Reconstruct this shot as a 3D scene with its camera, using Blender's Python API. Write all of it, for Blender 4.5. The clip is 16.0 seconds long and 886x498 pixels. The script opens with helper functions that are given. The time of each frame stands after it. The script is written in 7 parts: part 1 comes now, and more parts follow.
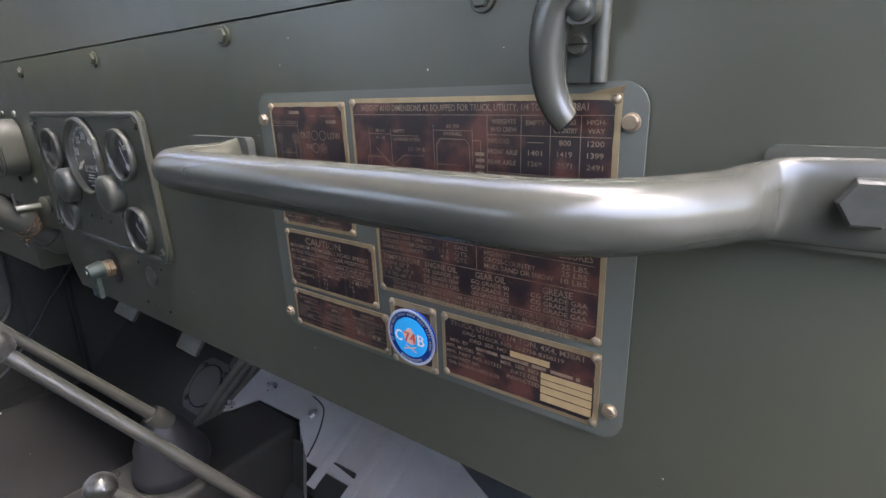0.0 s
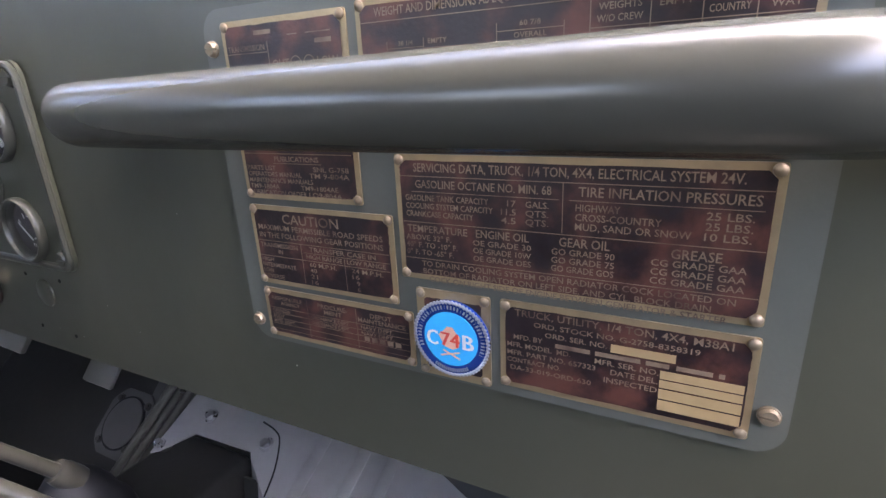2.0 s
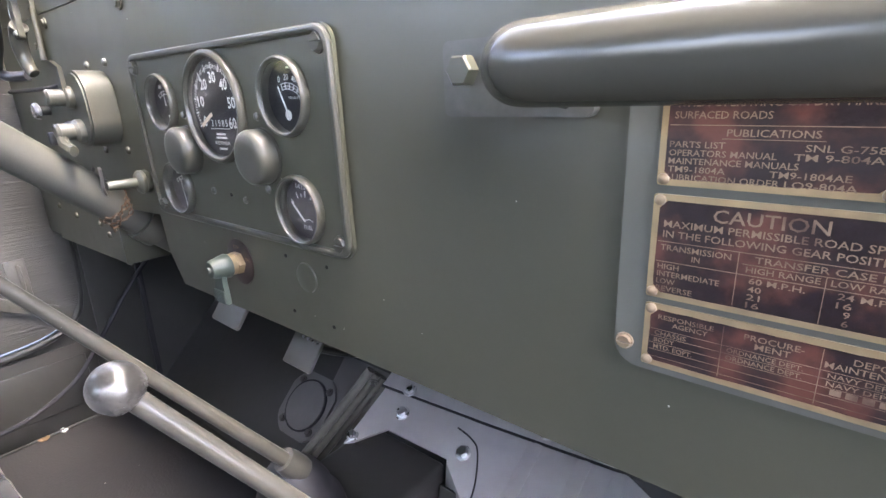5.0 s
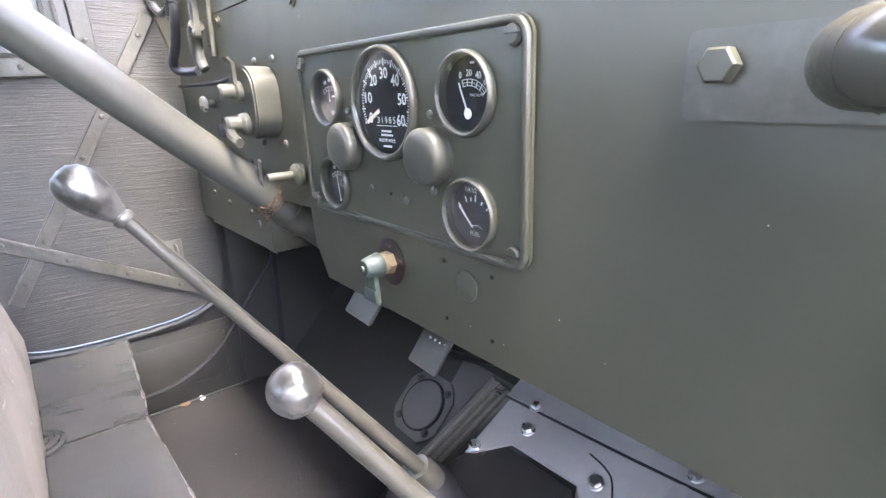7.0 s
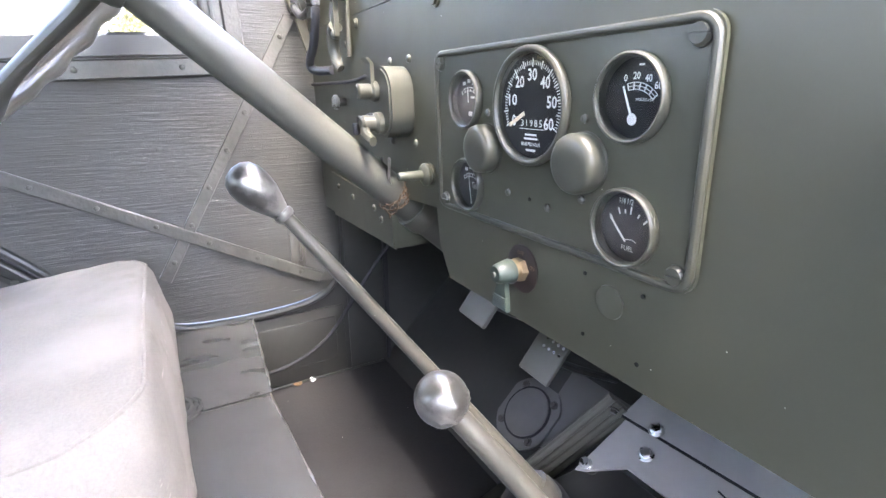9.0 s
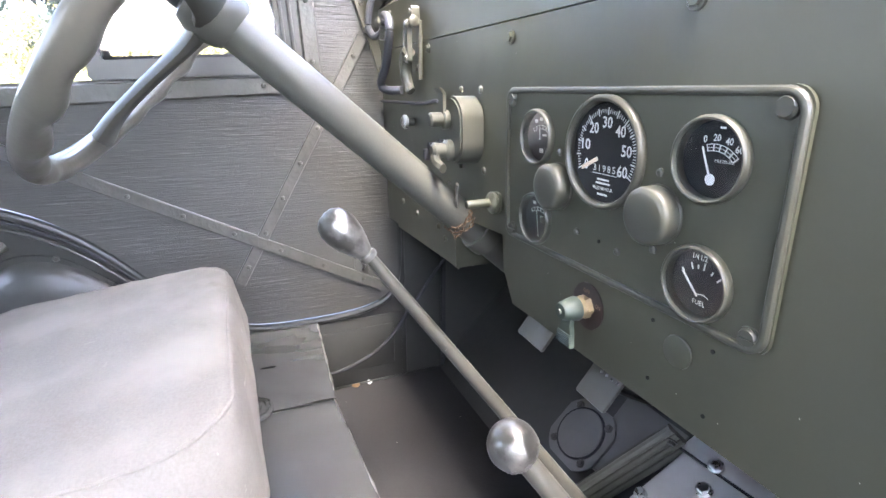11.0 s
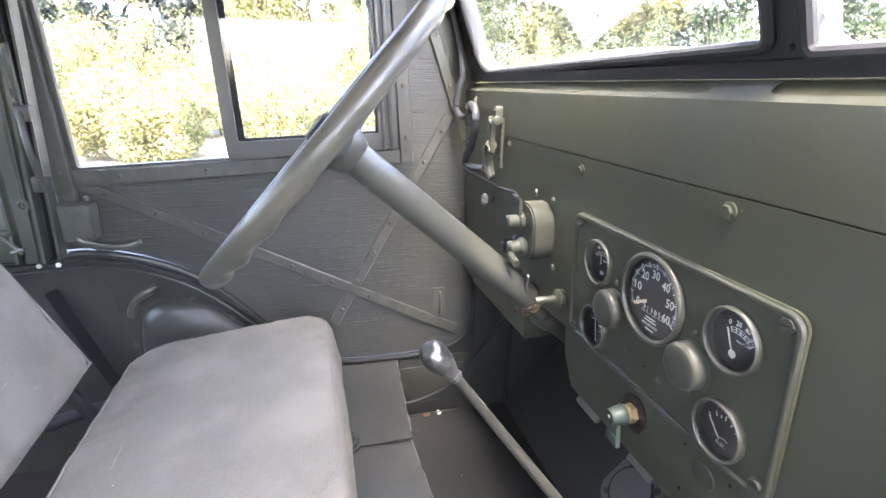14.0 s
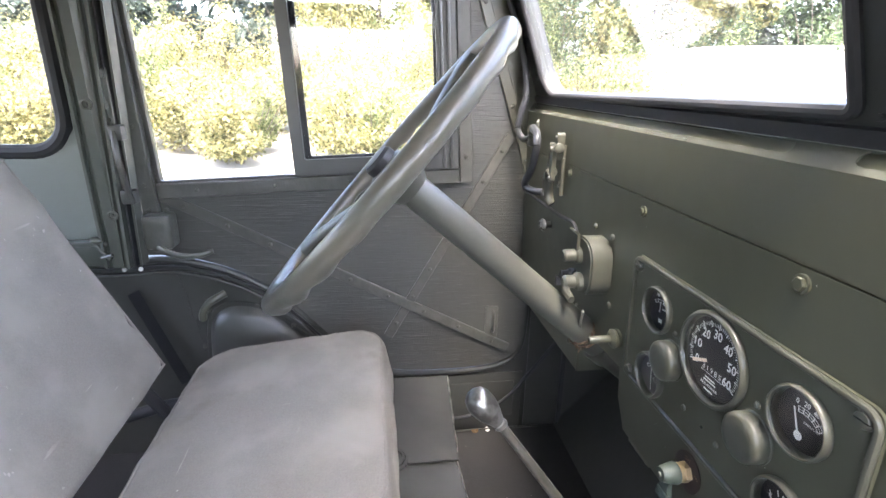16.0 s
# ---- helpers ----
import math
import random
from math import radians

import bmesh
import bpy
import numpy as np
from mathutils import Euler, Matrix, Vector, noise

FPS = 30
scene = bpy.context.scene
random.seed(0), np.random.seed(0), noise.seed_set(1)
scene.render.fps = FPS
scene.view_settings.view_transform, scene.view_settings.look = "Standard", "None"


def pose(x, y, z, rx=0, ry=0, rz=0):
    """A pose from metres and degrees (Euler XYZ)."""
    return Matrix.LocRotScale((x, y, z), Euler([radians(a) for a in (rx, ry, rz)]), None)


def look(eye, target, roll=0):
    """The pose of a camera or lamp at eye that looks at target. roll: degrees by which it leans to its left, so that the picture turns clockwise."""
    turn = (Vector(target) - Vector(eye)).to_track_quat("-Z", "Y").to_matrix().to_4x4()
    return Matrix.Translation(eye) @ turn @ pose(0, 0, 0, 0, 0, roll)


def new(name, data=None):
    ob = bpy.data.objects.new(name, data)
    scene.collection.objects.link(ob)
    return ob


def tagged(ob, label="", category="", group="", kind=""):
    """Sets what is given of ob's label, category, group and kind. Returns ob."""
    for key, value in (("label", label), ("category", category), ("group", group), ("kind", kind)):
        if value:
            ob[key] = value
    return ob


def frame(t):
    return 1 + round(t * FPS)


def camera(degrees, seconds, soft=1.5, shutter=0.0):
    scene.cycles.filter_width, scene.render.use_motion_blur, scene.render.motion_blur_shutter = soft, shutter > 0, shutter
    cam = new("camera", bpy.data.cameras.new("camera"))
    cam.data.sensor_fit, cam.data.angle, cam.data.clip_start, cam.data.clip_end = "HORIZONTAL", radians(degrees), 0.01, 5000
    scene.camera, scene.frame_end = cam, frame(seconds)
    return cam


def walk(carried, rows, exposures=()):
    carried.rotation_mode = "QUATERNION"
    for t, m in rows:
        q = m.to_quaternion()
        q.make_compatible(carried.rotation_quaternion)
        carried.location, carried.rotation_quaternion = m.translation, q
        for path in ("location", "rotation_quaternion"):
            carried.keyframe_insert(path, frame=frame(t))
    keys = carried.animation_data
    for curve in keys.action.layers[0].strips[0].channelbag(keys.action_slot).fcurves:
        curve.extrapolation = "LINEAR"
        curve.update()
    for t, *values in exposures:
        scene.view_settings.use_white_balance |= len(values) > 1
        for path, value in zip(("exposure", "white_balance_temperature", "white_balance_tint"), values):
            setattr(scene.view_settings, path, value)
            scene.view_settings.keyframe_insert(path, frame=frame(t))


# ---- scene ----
cam = camera(82.6, 16.0)
PATH = [
    (0, (0.013, 0.007, 1.112), (-1.12, 1.552, 0.537), -1.2),
    (0.5, (-0.009, 0.028, 1.102), (-1.022, 1.656, 0.533), -1.5),
    (1, (-0.04, 0.037, 1.089), (-0.963, 1.717, 0.518), -1.7),
    (1.5, (-0.066, 0.044, 1.082), (-0.95, 1.745, 0.51), -1.9),
    (2, (-0.087, 0.042, 1.072), (-0.959, 1.746, 0.493), -2.0),
    (2.5, (-0.117, 0.046, 1.053), (-0.99, 1.75, 0.474), -2.0),
    (3, (-0.149, 0.046, 1.05), (-1.052, 1.734, 0.472), -1.9),
    (3.5, (-0.176, 0.046, 1.055), (-1.136, 1.701, 0.475), -1.9),
    (4, (-0.205, 0.04, 1.058), (-1.227, 1.657, 0.476), -1.9),
    (4.5, (-0.23, 0.029, 1.06), (-1.343, 1.585, 0.477), -1.8),
    (5, (-0.246, 0.021, 1.06), (-1.454, 1.506, 0.479), -1.6),
    (7.5, (-0.318, 0.003, 1.063), (-1.847, 1.153, 0.478), -0.8),
    (8, (-0.326, -0.002, 1.065), (-1.909, 1.069, 0.477), -0.7),
    (8.5, (-0.333, -0.008, 1.066), (-1.966, 0.984, 0.476), -0.6),
    (9, (-0.338, -0.015, 1.066), (-2.011, 0.907, 0.477), -0.5),
    (11.5, (-0.338, -0.042, 1.129), (-2.114, 0.65, 0.523), 0.1),
    (12, (-0.32, -0.057, 1.161), (-2.115, 0.581, 0.554), 0.2),
    (12.5, (-0.311, -0.077, 1.189), (-2.117, 0.531, 0.58), 0.3),
    (13, (-0.311, -0.082, 1.214), (-2.123, 0.501, 0.603), 0.4),
    (13.5, (-0.302, -0.069, 1.23), (-2.128, 0.473, 0.617), 0.5),
    (14, (-0.282, -0.066, 1.245), (-2.121, 0.42, 0.628), 0.6),
    (14.5, (-0.279, -0.069, 1.247), (-2.13, 0.365, 0.627), 0.8),
    (15, (-0.28, -0.058, 1.249), (-2.147, 0.3, 0.626), 0.7),
    (15.5, (-0.293, -0.06, 1.271), (-2.168, 0.238, 0.643), 0.9),
    (16, (-0.293, -0.058, 1.288), (-2.174, 0.199, 0.657), 1.0),
]
EXPOSURES = [(0.0, 4.25, 6350, 16), (1.5, 4.42, 6400, 19), (2.5, 4.6, 6600, 21), (3.5, 4.88, 6800, 22), (5.0, 5.52, 6600, 20), (7.5, 5.84, 6500, 18), (9.0, 5.78, 6500, 17), (12.5, 5.47, 6500, 15), (16.0, 4.86, 6600, 13)]

walk(cam, [(t, look(eye, target, roll)) for t, eye, target, roll in PATH], EXPOSURES)

# ---- world and sun ----
world = bpy.data.worlds.new("world")
scene.world = world
world.use_nodes = True
wn = world.node_tree
sky = wn.nodes.new("ShaderNodeTexSky")
sky.sky_type, sky.sun_disc = "NISHITA", False
sky.sun_elevation, sky.sun_rotation = radians(70), radians(92)
sky.air_density, sky.dust_density, sky.ozone_density = 0.9, 4.5, 0.6
wn.links.new(sky.outputs["Color"], wn.nodes["Background"].inputs["Color"])
wn.nodes["Background"].inputs["Strength"].default_value = 0.15
sun_data = bpy.data.lights.new("sun", "SUN")
sun_data.energy, sun_data.angle, sun_data.color = 0.5, radians(20), (1.0, 0.96, 0.9)
sun = new("sun", sun_data)
sun.matrix_world = look((3.638, -0.127, 10.0), (0, 0, 0))


# ---- materials ----
def material(name, base, rough=0.5, metal=0.0, vary=0.12, grain=40.0, bump=0.0, bump_scale=200.0, tone=None, tone_scale=6.0,
             stretch=(1, 1, 1), coat=0.0, rough_vary=0.08, spec=0.5, band=(0.3, 0.8), specks=0.0, wave=0.0):
    """A painted or metal surface: two scales of colour drift, uneven gloss and fine relief."""
    m = bpy.data.materials.new(name)
    m.use_nodes = True
    t = m.node_tree
    b = t.nodes["Principled BSDF"]
    co = t.nodes.new("ShaderNodeTexCoord")
    mp = t.nodes.new("ShaderNodeMapping")
    mp.inputs["Scale"].default_value = stretch
    t.links.new(co.outputs["Object"], mp.inputs["Vector"])

    def nz(scale, detail=4.0):
        n = t.nodes.new("ShaderNodeTexNoise")
        n.inputs["Scale"].default_value, n.inputs["Detail"].default_value = scale, detail
        t.links.new(mp.outputs["Vector"], n.inputs["Vector"])
        return n

    fine, wide = nz(grain), nz(tone_scale, 6.0)
    r1 = t.nodes.new("ShaderNodeMix")
    r1.data_type = "RGBA"
    r1.inputs[6].default_value = (*[c * (1 - vary) for c in base], 1)
    r1.inputs[7].default_value = (*[c * (1 + vary) for c in base], 1)
    t.links.new(fine.outputs["Fac"], r1.inputs[0])
    ramp = t.nodes.new("ShaderNodeMapRange")
    ramp.interpolation_type = "SMOOTHSTEP"
    ramp.inputs[1].default_value, ramp.inputs[2].default_value = band
    t.links.new(wide.outputs["Fac"], ramp.inputs[0])
    r2 = t.nodes.new("ShaderNodeMix")
    r2.data_type = "RGBA"
    r2.inputs[7].default_value = (*(tone or [c * 1.12 for c in base]), 1)
    t.links.new(ramp.outputs[0], r2.inputs[0])
    t.links.new(r1.outputs[2], r2.inputs[6])
    t.links.new(r2.outputs[2], b.inputs["Base Color"])
    if specks:
        # a few pale chips and dust specks
        vo = t.nodes.new("ShaderNodeTexVoronoi")
        vo.inputs["Scale"].default_value = specks
        t.links.new(mp.outputs["Vector"], vo.inputs["Vector"])
        near = t.nodes.new("ShaderNodeMath")
        near.operation, near.inputs[1].default_value = "LESS_THAN", 0.045
        t.links.new(vo.outputs["Distance"], near.inputs[0])
        hue = t.nodes.new("ShaderNodeSeparateColor")
        t.links.new(vo.outputs["Color"], hue.inputs[0])
        rare = t.nodes.new("ShaderNodeMath")
        rare.operation, rare.inputs[1].default_value = "GREATER_THAN", 0.8
        t.links.new(hue.outputs[0], rare.inputs[0])
        both = t.nodes.new("ShaderNodeMath")
        both.operation = "MULTIPLY"
        t.links.new(near.outputs[0], both.inputs[0])
        t.links.new(rare.outputs[0], both.inputs[1])
        r3 = t.nodes.new("ShaderNodeMix")
        r3.data_type = "RGBA"
        r3.inputs[7].default_value = (0.4, 0.39, 0.35, 1)
        t.links.new(both.outputs[0], r3.inputs[0])
        t.links.new(r2.outputs[2], r3.inputs[6])
        t.links.new(r3.outputs[2], b.inputs["Base Color"])
    rr = t.nodes.new("ShaderNodeMapRange")
    rr.inputs[3].default_value, rr.inputs[4].default_value = max(0.02, rough - rough_vary), min(1, rough + rough_vary)
    t.links.new(wide.outputs["Fac"], rr.inputs[0])
    t.links.new(rr.outputs[0], b.inputs["Roughness"])
    b.inputs["Metallic"].default_value = metal
    b.inputs["Coat Weight"].default_value = coat
    b.inputs["Specular IOR Level"].default_value = spec
    if bump:
        bn = nz(bump_scale, 3.0)
        bu = t.nodes.new("ShaderNodeBump")
        bu.inputs["Strength"].default_value, bu.inputs["Distance"].default_value = bump, 0.002
        t.links.new(bn.outputs["Fac"], bu.inputs["Height"])
        t.links.new(bu.outputs["Normal"], b.inputs["Normal"])
        if wave:
            # the sheet is not quite flat: shallow dents a hand wide
            dents = t.nodes.new("ShaderNodeBump")
            dents.inputs["Strength"].default_value, dents.inputs["Distance"].default_value = wave, 0.01
            wn2 = nz(11.0, 2.0)
            t.links.new(wn2.outputs["Fac"], dents.inputs["Height"])
            t.links.new(dents.outputs["Normal"], bu.inputs["Normal"])
    return m


def scuffed(m, pale, dirt):
    """Adds thin pale scuff marks and soft dirty patches to a cloth."""
    t = m.node_tree
    b = t.nodes["Principled BSDF"]
    source = b.inputs["Base Color"].links[0].from_socket
    co = t.nodes.new("ShaderNodeTexCoord")

    def mask(scale, stretch, turn, low, high, detail):
        mp = t.nodes.new("ShaderNodeMapping")
        mp.inputs["Rotation"].default_value, mp.inputs["Scale"].default_value = turn, stretch
        n = t.nodes.new("ShaderNodeTexNoise")
        n.inputs["Scale"].default_value, n.inputs["Detail"].default_value = scale, detail
        r = t.nodes.new("ShaderNodeMapRange")
        r.interpolation_type = "SMOOTHSTEP"
        r.inputs[1].default_value, r.inputs[2].default_value = low, high
        t.links.new(co.outputs["Object"], mp.inputs["Vector"])
        t.links.new(mp.outputs["Vector"], n.inputs["Vector"])
        t.links.new(n.outputs["Fac"], r.inputs[0])
        return r.outputs[0]

    def over(below, colour, fac):
        mx = t.nodes.new("ShaderNodeMix")
        mx.data_type = "RGBA"
        mx.inputs[7].default_value = (*colour, 1)
        t.links.new(below, mx.inputs[6])
        t.links.new(fac, mx.inputs[0])
        return mx.outputs[2]

    soft = t.nodes.new("ShaderNodeMath")
    soft.operation, soft.inputs[1].default_value = "MULTIPLY", 0.45
    t.links.new(mask(13.0, (1, 1, 1), (0, 0, 0), 0.58, 0.74, 5.0), soft.inputs[0])
    colour = over(source, dirt, soft.outputs[0])
    for turn, stretch in (((0.2, 0.1, 0.5), (6, 60, 50)), ((0.1, -0.2, -0.35), (70, 5, 60))):
        thin = t.nodes.new("ShaderNodeMath")
        thin.operation = "MULTIPLY"
        t.links.new(mask(1.6, stretch, turn, 0.69, 0.73, 2.0), thin.inputs[0])
        t.links.new(mask(6.0, (1, 1, 1), turn, 0.5, 0.62, 2.0), thin.inputs[1])
        colour = over(colour, pale, thin.outputs[0])
    t.links.new(colour, b.inputs["Base Color"])


M_DASH = material("olive_paint", (0.047, 0.0485, 0.032), 0.35, vary=0.06, grain=90, bump=0.02, bump_scale=300, tone=(0.054, 0.0552, 0.038), tone_scale=5, rough_vary=0.03, specks=85, spec=0.5, wave=0.16)
M_TRIM = material("olive_paint_gloss", (0.067, 0.067, 0.05), 0.305, vary=0.05, grain=60, bump=0.04, bump_scale=300, tone=(0.071, 0.07, 0.054), tone_scale=9, rough_vary=0.02)
M_LIP = material("olive_paint_polished", (0.055, 0.058, 0.046), 0.24, vary=0.08, grain=60, rough_vary=0.03, spec=1.0)
# paler than the door's paint, standing in for light caught on batten edges
M_BATTEN = material("olive_batten_paint", (0.058, 0.059, 0.05), 0.36, vary=0.25, grain=70, bump=0.45, bump_scale=130, tone=(0.085, 0.084, 0.073), tone_scale=25, rough_vary=0.06)
M_BRIGHT = material("bright_steel", (0.62, 0.62, 0.6), 0.28, metal=1.0, vary=0.12, grain=200, tone=(0.5, 0.5, 0.48), tone_scale=90, rough_vary=0.05)
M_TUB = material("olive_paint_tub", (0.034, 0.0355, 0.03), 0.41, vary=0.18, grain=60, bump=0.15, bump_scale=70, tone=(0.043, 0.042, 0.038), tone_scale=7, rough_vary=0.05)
M_FLOOR = material("dark_floor_coating", (0.024, 0.024, 0.024), 0.45, vary=0.35, grain=120, bump=0.2, bump_scale=260, tone=(0.032, 0.031, 0.03), tone_scale=9, rough_vary=0.07, specks=45, spec=0.4)
M_LID = material("grey_lid_paint", (0.05, 0.052, 0.049), 0.22, vary=0.05, grain=30, tone=(0.056, 0.057, 0.054), tone_scale=4, rough_vary=0.02, spec=0.8)
M_TOE = material("worn_toe_plate_paint", (0.56, 0.55, 0.52), 0.33, metal=0.45, vary=0.12, grain=40, bump=0.6, bump_scale=11, tone=(0.66, 0.65, 0.62), tone_scale=9, rough_vary=0.06)
# these two are raised in colour to stand in for light in the foot space
M_PLATE = material("lit_grey_plate_paint", (0.125, 0.125, 0.118), 0.42, vary=0.08, grain=60, bump=0.06, bump_scale=200, tone=(0.15, 0.148, 0.138), tone_scale=14, rough_vary=0.05)
M_RIB = material("lit_olive_paint", (0.13, 0.13, 0.105), 0.38, vary=0.1, grain=70, bump=0.06, bump_scale=200, tone=(0.16, 0.158, 0.13), tone_scale=20, rough_vary=0.05)
M_STEEL = material("bare_steel_worn", (0.42, 0.41, 0.39), 0.37, metal=0.9, vary=0.2, grain=80, bump=0.1, bump_scale=300, tone=(0.25, 0.23, 0.2), tone_scale=40)
M_KNOB = material("worn_knob_metal", (0.08, 0.079, 0.07), 0.335, metal=0.75, vary=0.25, grain=90, bump=0.12, bump_scale=160, tone=(0.2, 0.195, 0.18), tone_scale=60, rough_vary=0.04, band=(0.42, 0.62))
M_RIM = material("worn_wheel_paint", (0.07, 0.068, 0.053), 0.31, vary=0.15, grain=70, bump=0.1, bump_scale=140, tone=(0.105, 0.092, 0.07), tone_scale=14, rough_vary=0.05)
M_BRASS = material("aged_brass", (0.38, 0.28, 0.155), 0.45, metal=0.7, vary=0.18, grain=150, bump=0.12, bump_scale=500, tone=(0.28, 0.22, 0.13), tone_scale=60)
M_RIVET = material("brass_rivet", (0.27, 0.21, 0.14), 0.45, metal=0.6, vary=0.2, grain=300, tone=(0.2, 0.16, 0.11), tone_scale=150)
M_PATINA = material("etched_patina", (0.014, 0.008, 0.009), 0.4, metal=0.15, vary=0.4, grain=140, bump=0.1, bump_scale=500, tone=(0.1, 0.036, 0.025), tone_scale=42, band=(0.43, 0.67))
M_LETTER = material("etched_letters", (0.2, 0.145, 0.095), 0.5, metal=0.2, vary=0.35, grain=200, tone=(0.09, 0.055, 0.04), tone_scale=60, band=(0.48, 0.72))
M_BLANK = material("tan_stamping_field", (0.4, 0.28, 0.135), 0.5, metal=0.25, vary=0.15, grain=150, tone=(0.34, 0.24, 0.12), tone_scale=40)
M_BACKING = material("grey_green_backing", (0.082, 0.086, 0.069), 0.4, vary=0.06, grain=90, bump=0.06, bump_scale=400, tone=(0.09, 0.094, 0.076), tone_scale=20)
M_BLACK = material("black_face", (0.007, 0.0075, 0.008), 0.65, vary=0.2, grain=200, spec=0.2)
M_WHITE = material("white_marking", (0.72, 0.72, 0.68), 0.6, vary=0.08, grain=300)
M_CREAM = material("cream_needle", (0.8, 0.66, 0.48), 0.5, vary=0.1, grain=200)
M_RUBBER = material("black_rubber", (0.018, 0.019, 0.021), 0.55, vary=0.25, grain=80, bump=0.12, bump_scale=200, tone=(0.028, 0.028, 0.03), tone_scale=15, spec=0.35)
M_HOSE = material("dark_hose", (0.03, 0.032, 0.036), 0.38, vary=0.2, grain=80)
M_LEVER = material("olive_lever_paint", (0.046, 0.045, 0.036), 0.33, vary=0.3, grain=90, bump=0.15, bump_scale=250, tone=(0.06, 0.057, 0.046), tone_scale=25, rough_vary=0.03, specks=140, spec=0.45)
M_SEAT = material("grey_canvas", (0.2, 0.187, 0.162), 0.85, vary=0.2, grain=420, bump=0.22, bump_scale=900, tone=(0.255, 0.239, 0.209), tone_scale=9, spec=0.2, band=(0.36, 0.66), specks=30)
scuffed(M_SEAT, (0.34, 0.315, 0.28), (0.145, 0.12, 0.095))
M_GREEN = material("pale_green_plastic", (0.036, 0.05, 0.04), 0.4, vary=0.2, grain=100, tone=(0.05, 0.062, 0.05), tone_scale=60, spec=0.35)
M_SWITCH = material("dark_switch_plate", (0.016, 0.011, 0.01), 0.42, vary=0.3, grain=200, tone=(0.032, 0.018, 0.014), tone_scale=80)
M_RUST = material("rusty_wire", (0.1, 0.055, 0.026), 0.75, metal=0.3, vary=0.5, grain=300, tone=(0.2, 0.16, 0.11), tone_scale=260, band=(0.5, 0.6))
M_LEAFDRY = material("dry_leaf", (0.13, 0.075, 0.03), 0.7, vary=0.3, grain=300)
M_PAPER = material("white_scrap", (0.8, 0.8, 0.78), 0.7, vary=0.05)
M_CANVAS = material("olive_canvas", (0.09, 0.092, 0.075), 0.8, vary=0.15, grain=500, bump=0.2, bump_scale=700)
M_QUARTER = material("grey_green_panel", (0.15, 0.164, 0.148), 0.4, vary=0.06, grain=60, tone=(0.165, 0.178, 0.16), tone_scale=4)
M_BLUE = material("cyan_enamel", (0.03, 0.42, 0.8), 0.25, vary=0.12, grain=300, coat=0.4)
M_NAVY = material("navy_enamel", (0.01, 0.04, 0.2), 0.25, vary=0.15, grain=300, coat=0.5)
M_RED = material("red_enamel", (0.55, 0.05, 0.03), 0.3, vary=0.15, grain=300)
M_ORANGE = material("orange_enamel", (0.72, 0.42, 0.3), 0.35, vary=0.2, grain=300)
M_SILVER = material("silver_rope_edge", (0.4, 0.41, 0.44), 0.4, metal=0.8, vary=0.2, grain=400)
M_GRAB = material("olive_handle_paint", (0.054, 0.054, 0.042), 0.25, vary=0.06, grain=60, bump=0.05, bump_scale=120, tone=(0.06, 0.059, 0.046), tone_scale=12, rough_vary=0.04, spec=0.6)
M_SILL = material("window_channel_grey", (0.072, 0.072, 0.068), 0.34, metal=0.1, vary=0.08, grain=90, tone=(0.085, 0.085, 0.08), tone_scale=12, rough_vary=0.03)
M_BOLT = material("painted_bolt", (0.06, 0.062, 0.05), 0.36, metal=0.15, vary=0.2, grain=300, tone=(0.08, 0.08, 0.068), tone_scale=120, rough_vary=0.04)
M_BEZEL = material("olive_paint_dull", (0.046, 0.047, 0.035), 0.34, vary=0.1, grain=120, bump=0.05, bump_scale=400, tone=(0.056, 0.056, 0.044), tone_scale=30, rough_vary=0.03, spec=0.42)
M_COLUMN = material("column_paint", (0.058, 0.059, 0.047), 0.42, vary=0.06, grain=70, bump=0.04, bump_scale=300, tone=(0.066, 0.066, 0.054), tone_scale=9, rough_vary=0.03)
M_WSF = material("black_green_frame_paint", (0.024, 0.026, 0.025), 0.32, vary=0.15, grain=80, bump=0.08, bump_scale=200, tone=(0.032, 0.034, 0.032), tone_scale=12)
M_POST = material("door_post_paint", (0.06, 0.066, 0.054), 0.33, vary=0.1, grain=60, bump=0.08, bump_scale=120, tone=(0.074, 0.079, 0.066), tone_scale=9, rough_vary=0.03, spec=0.6)


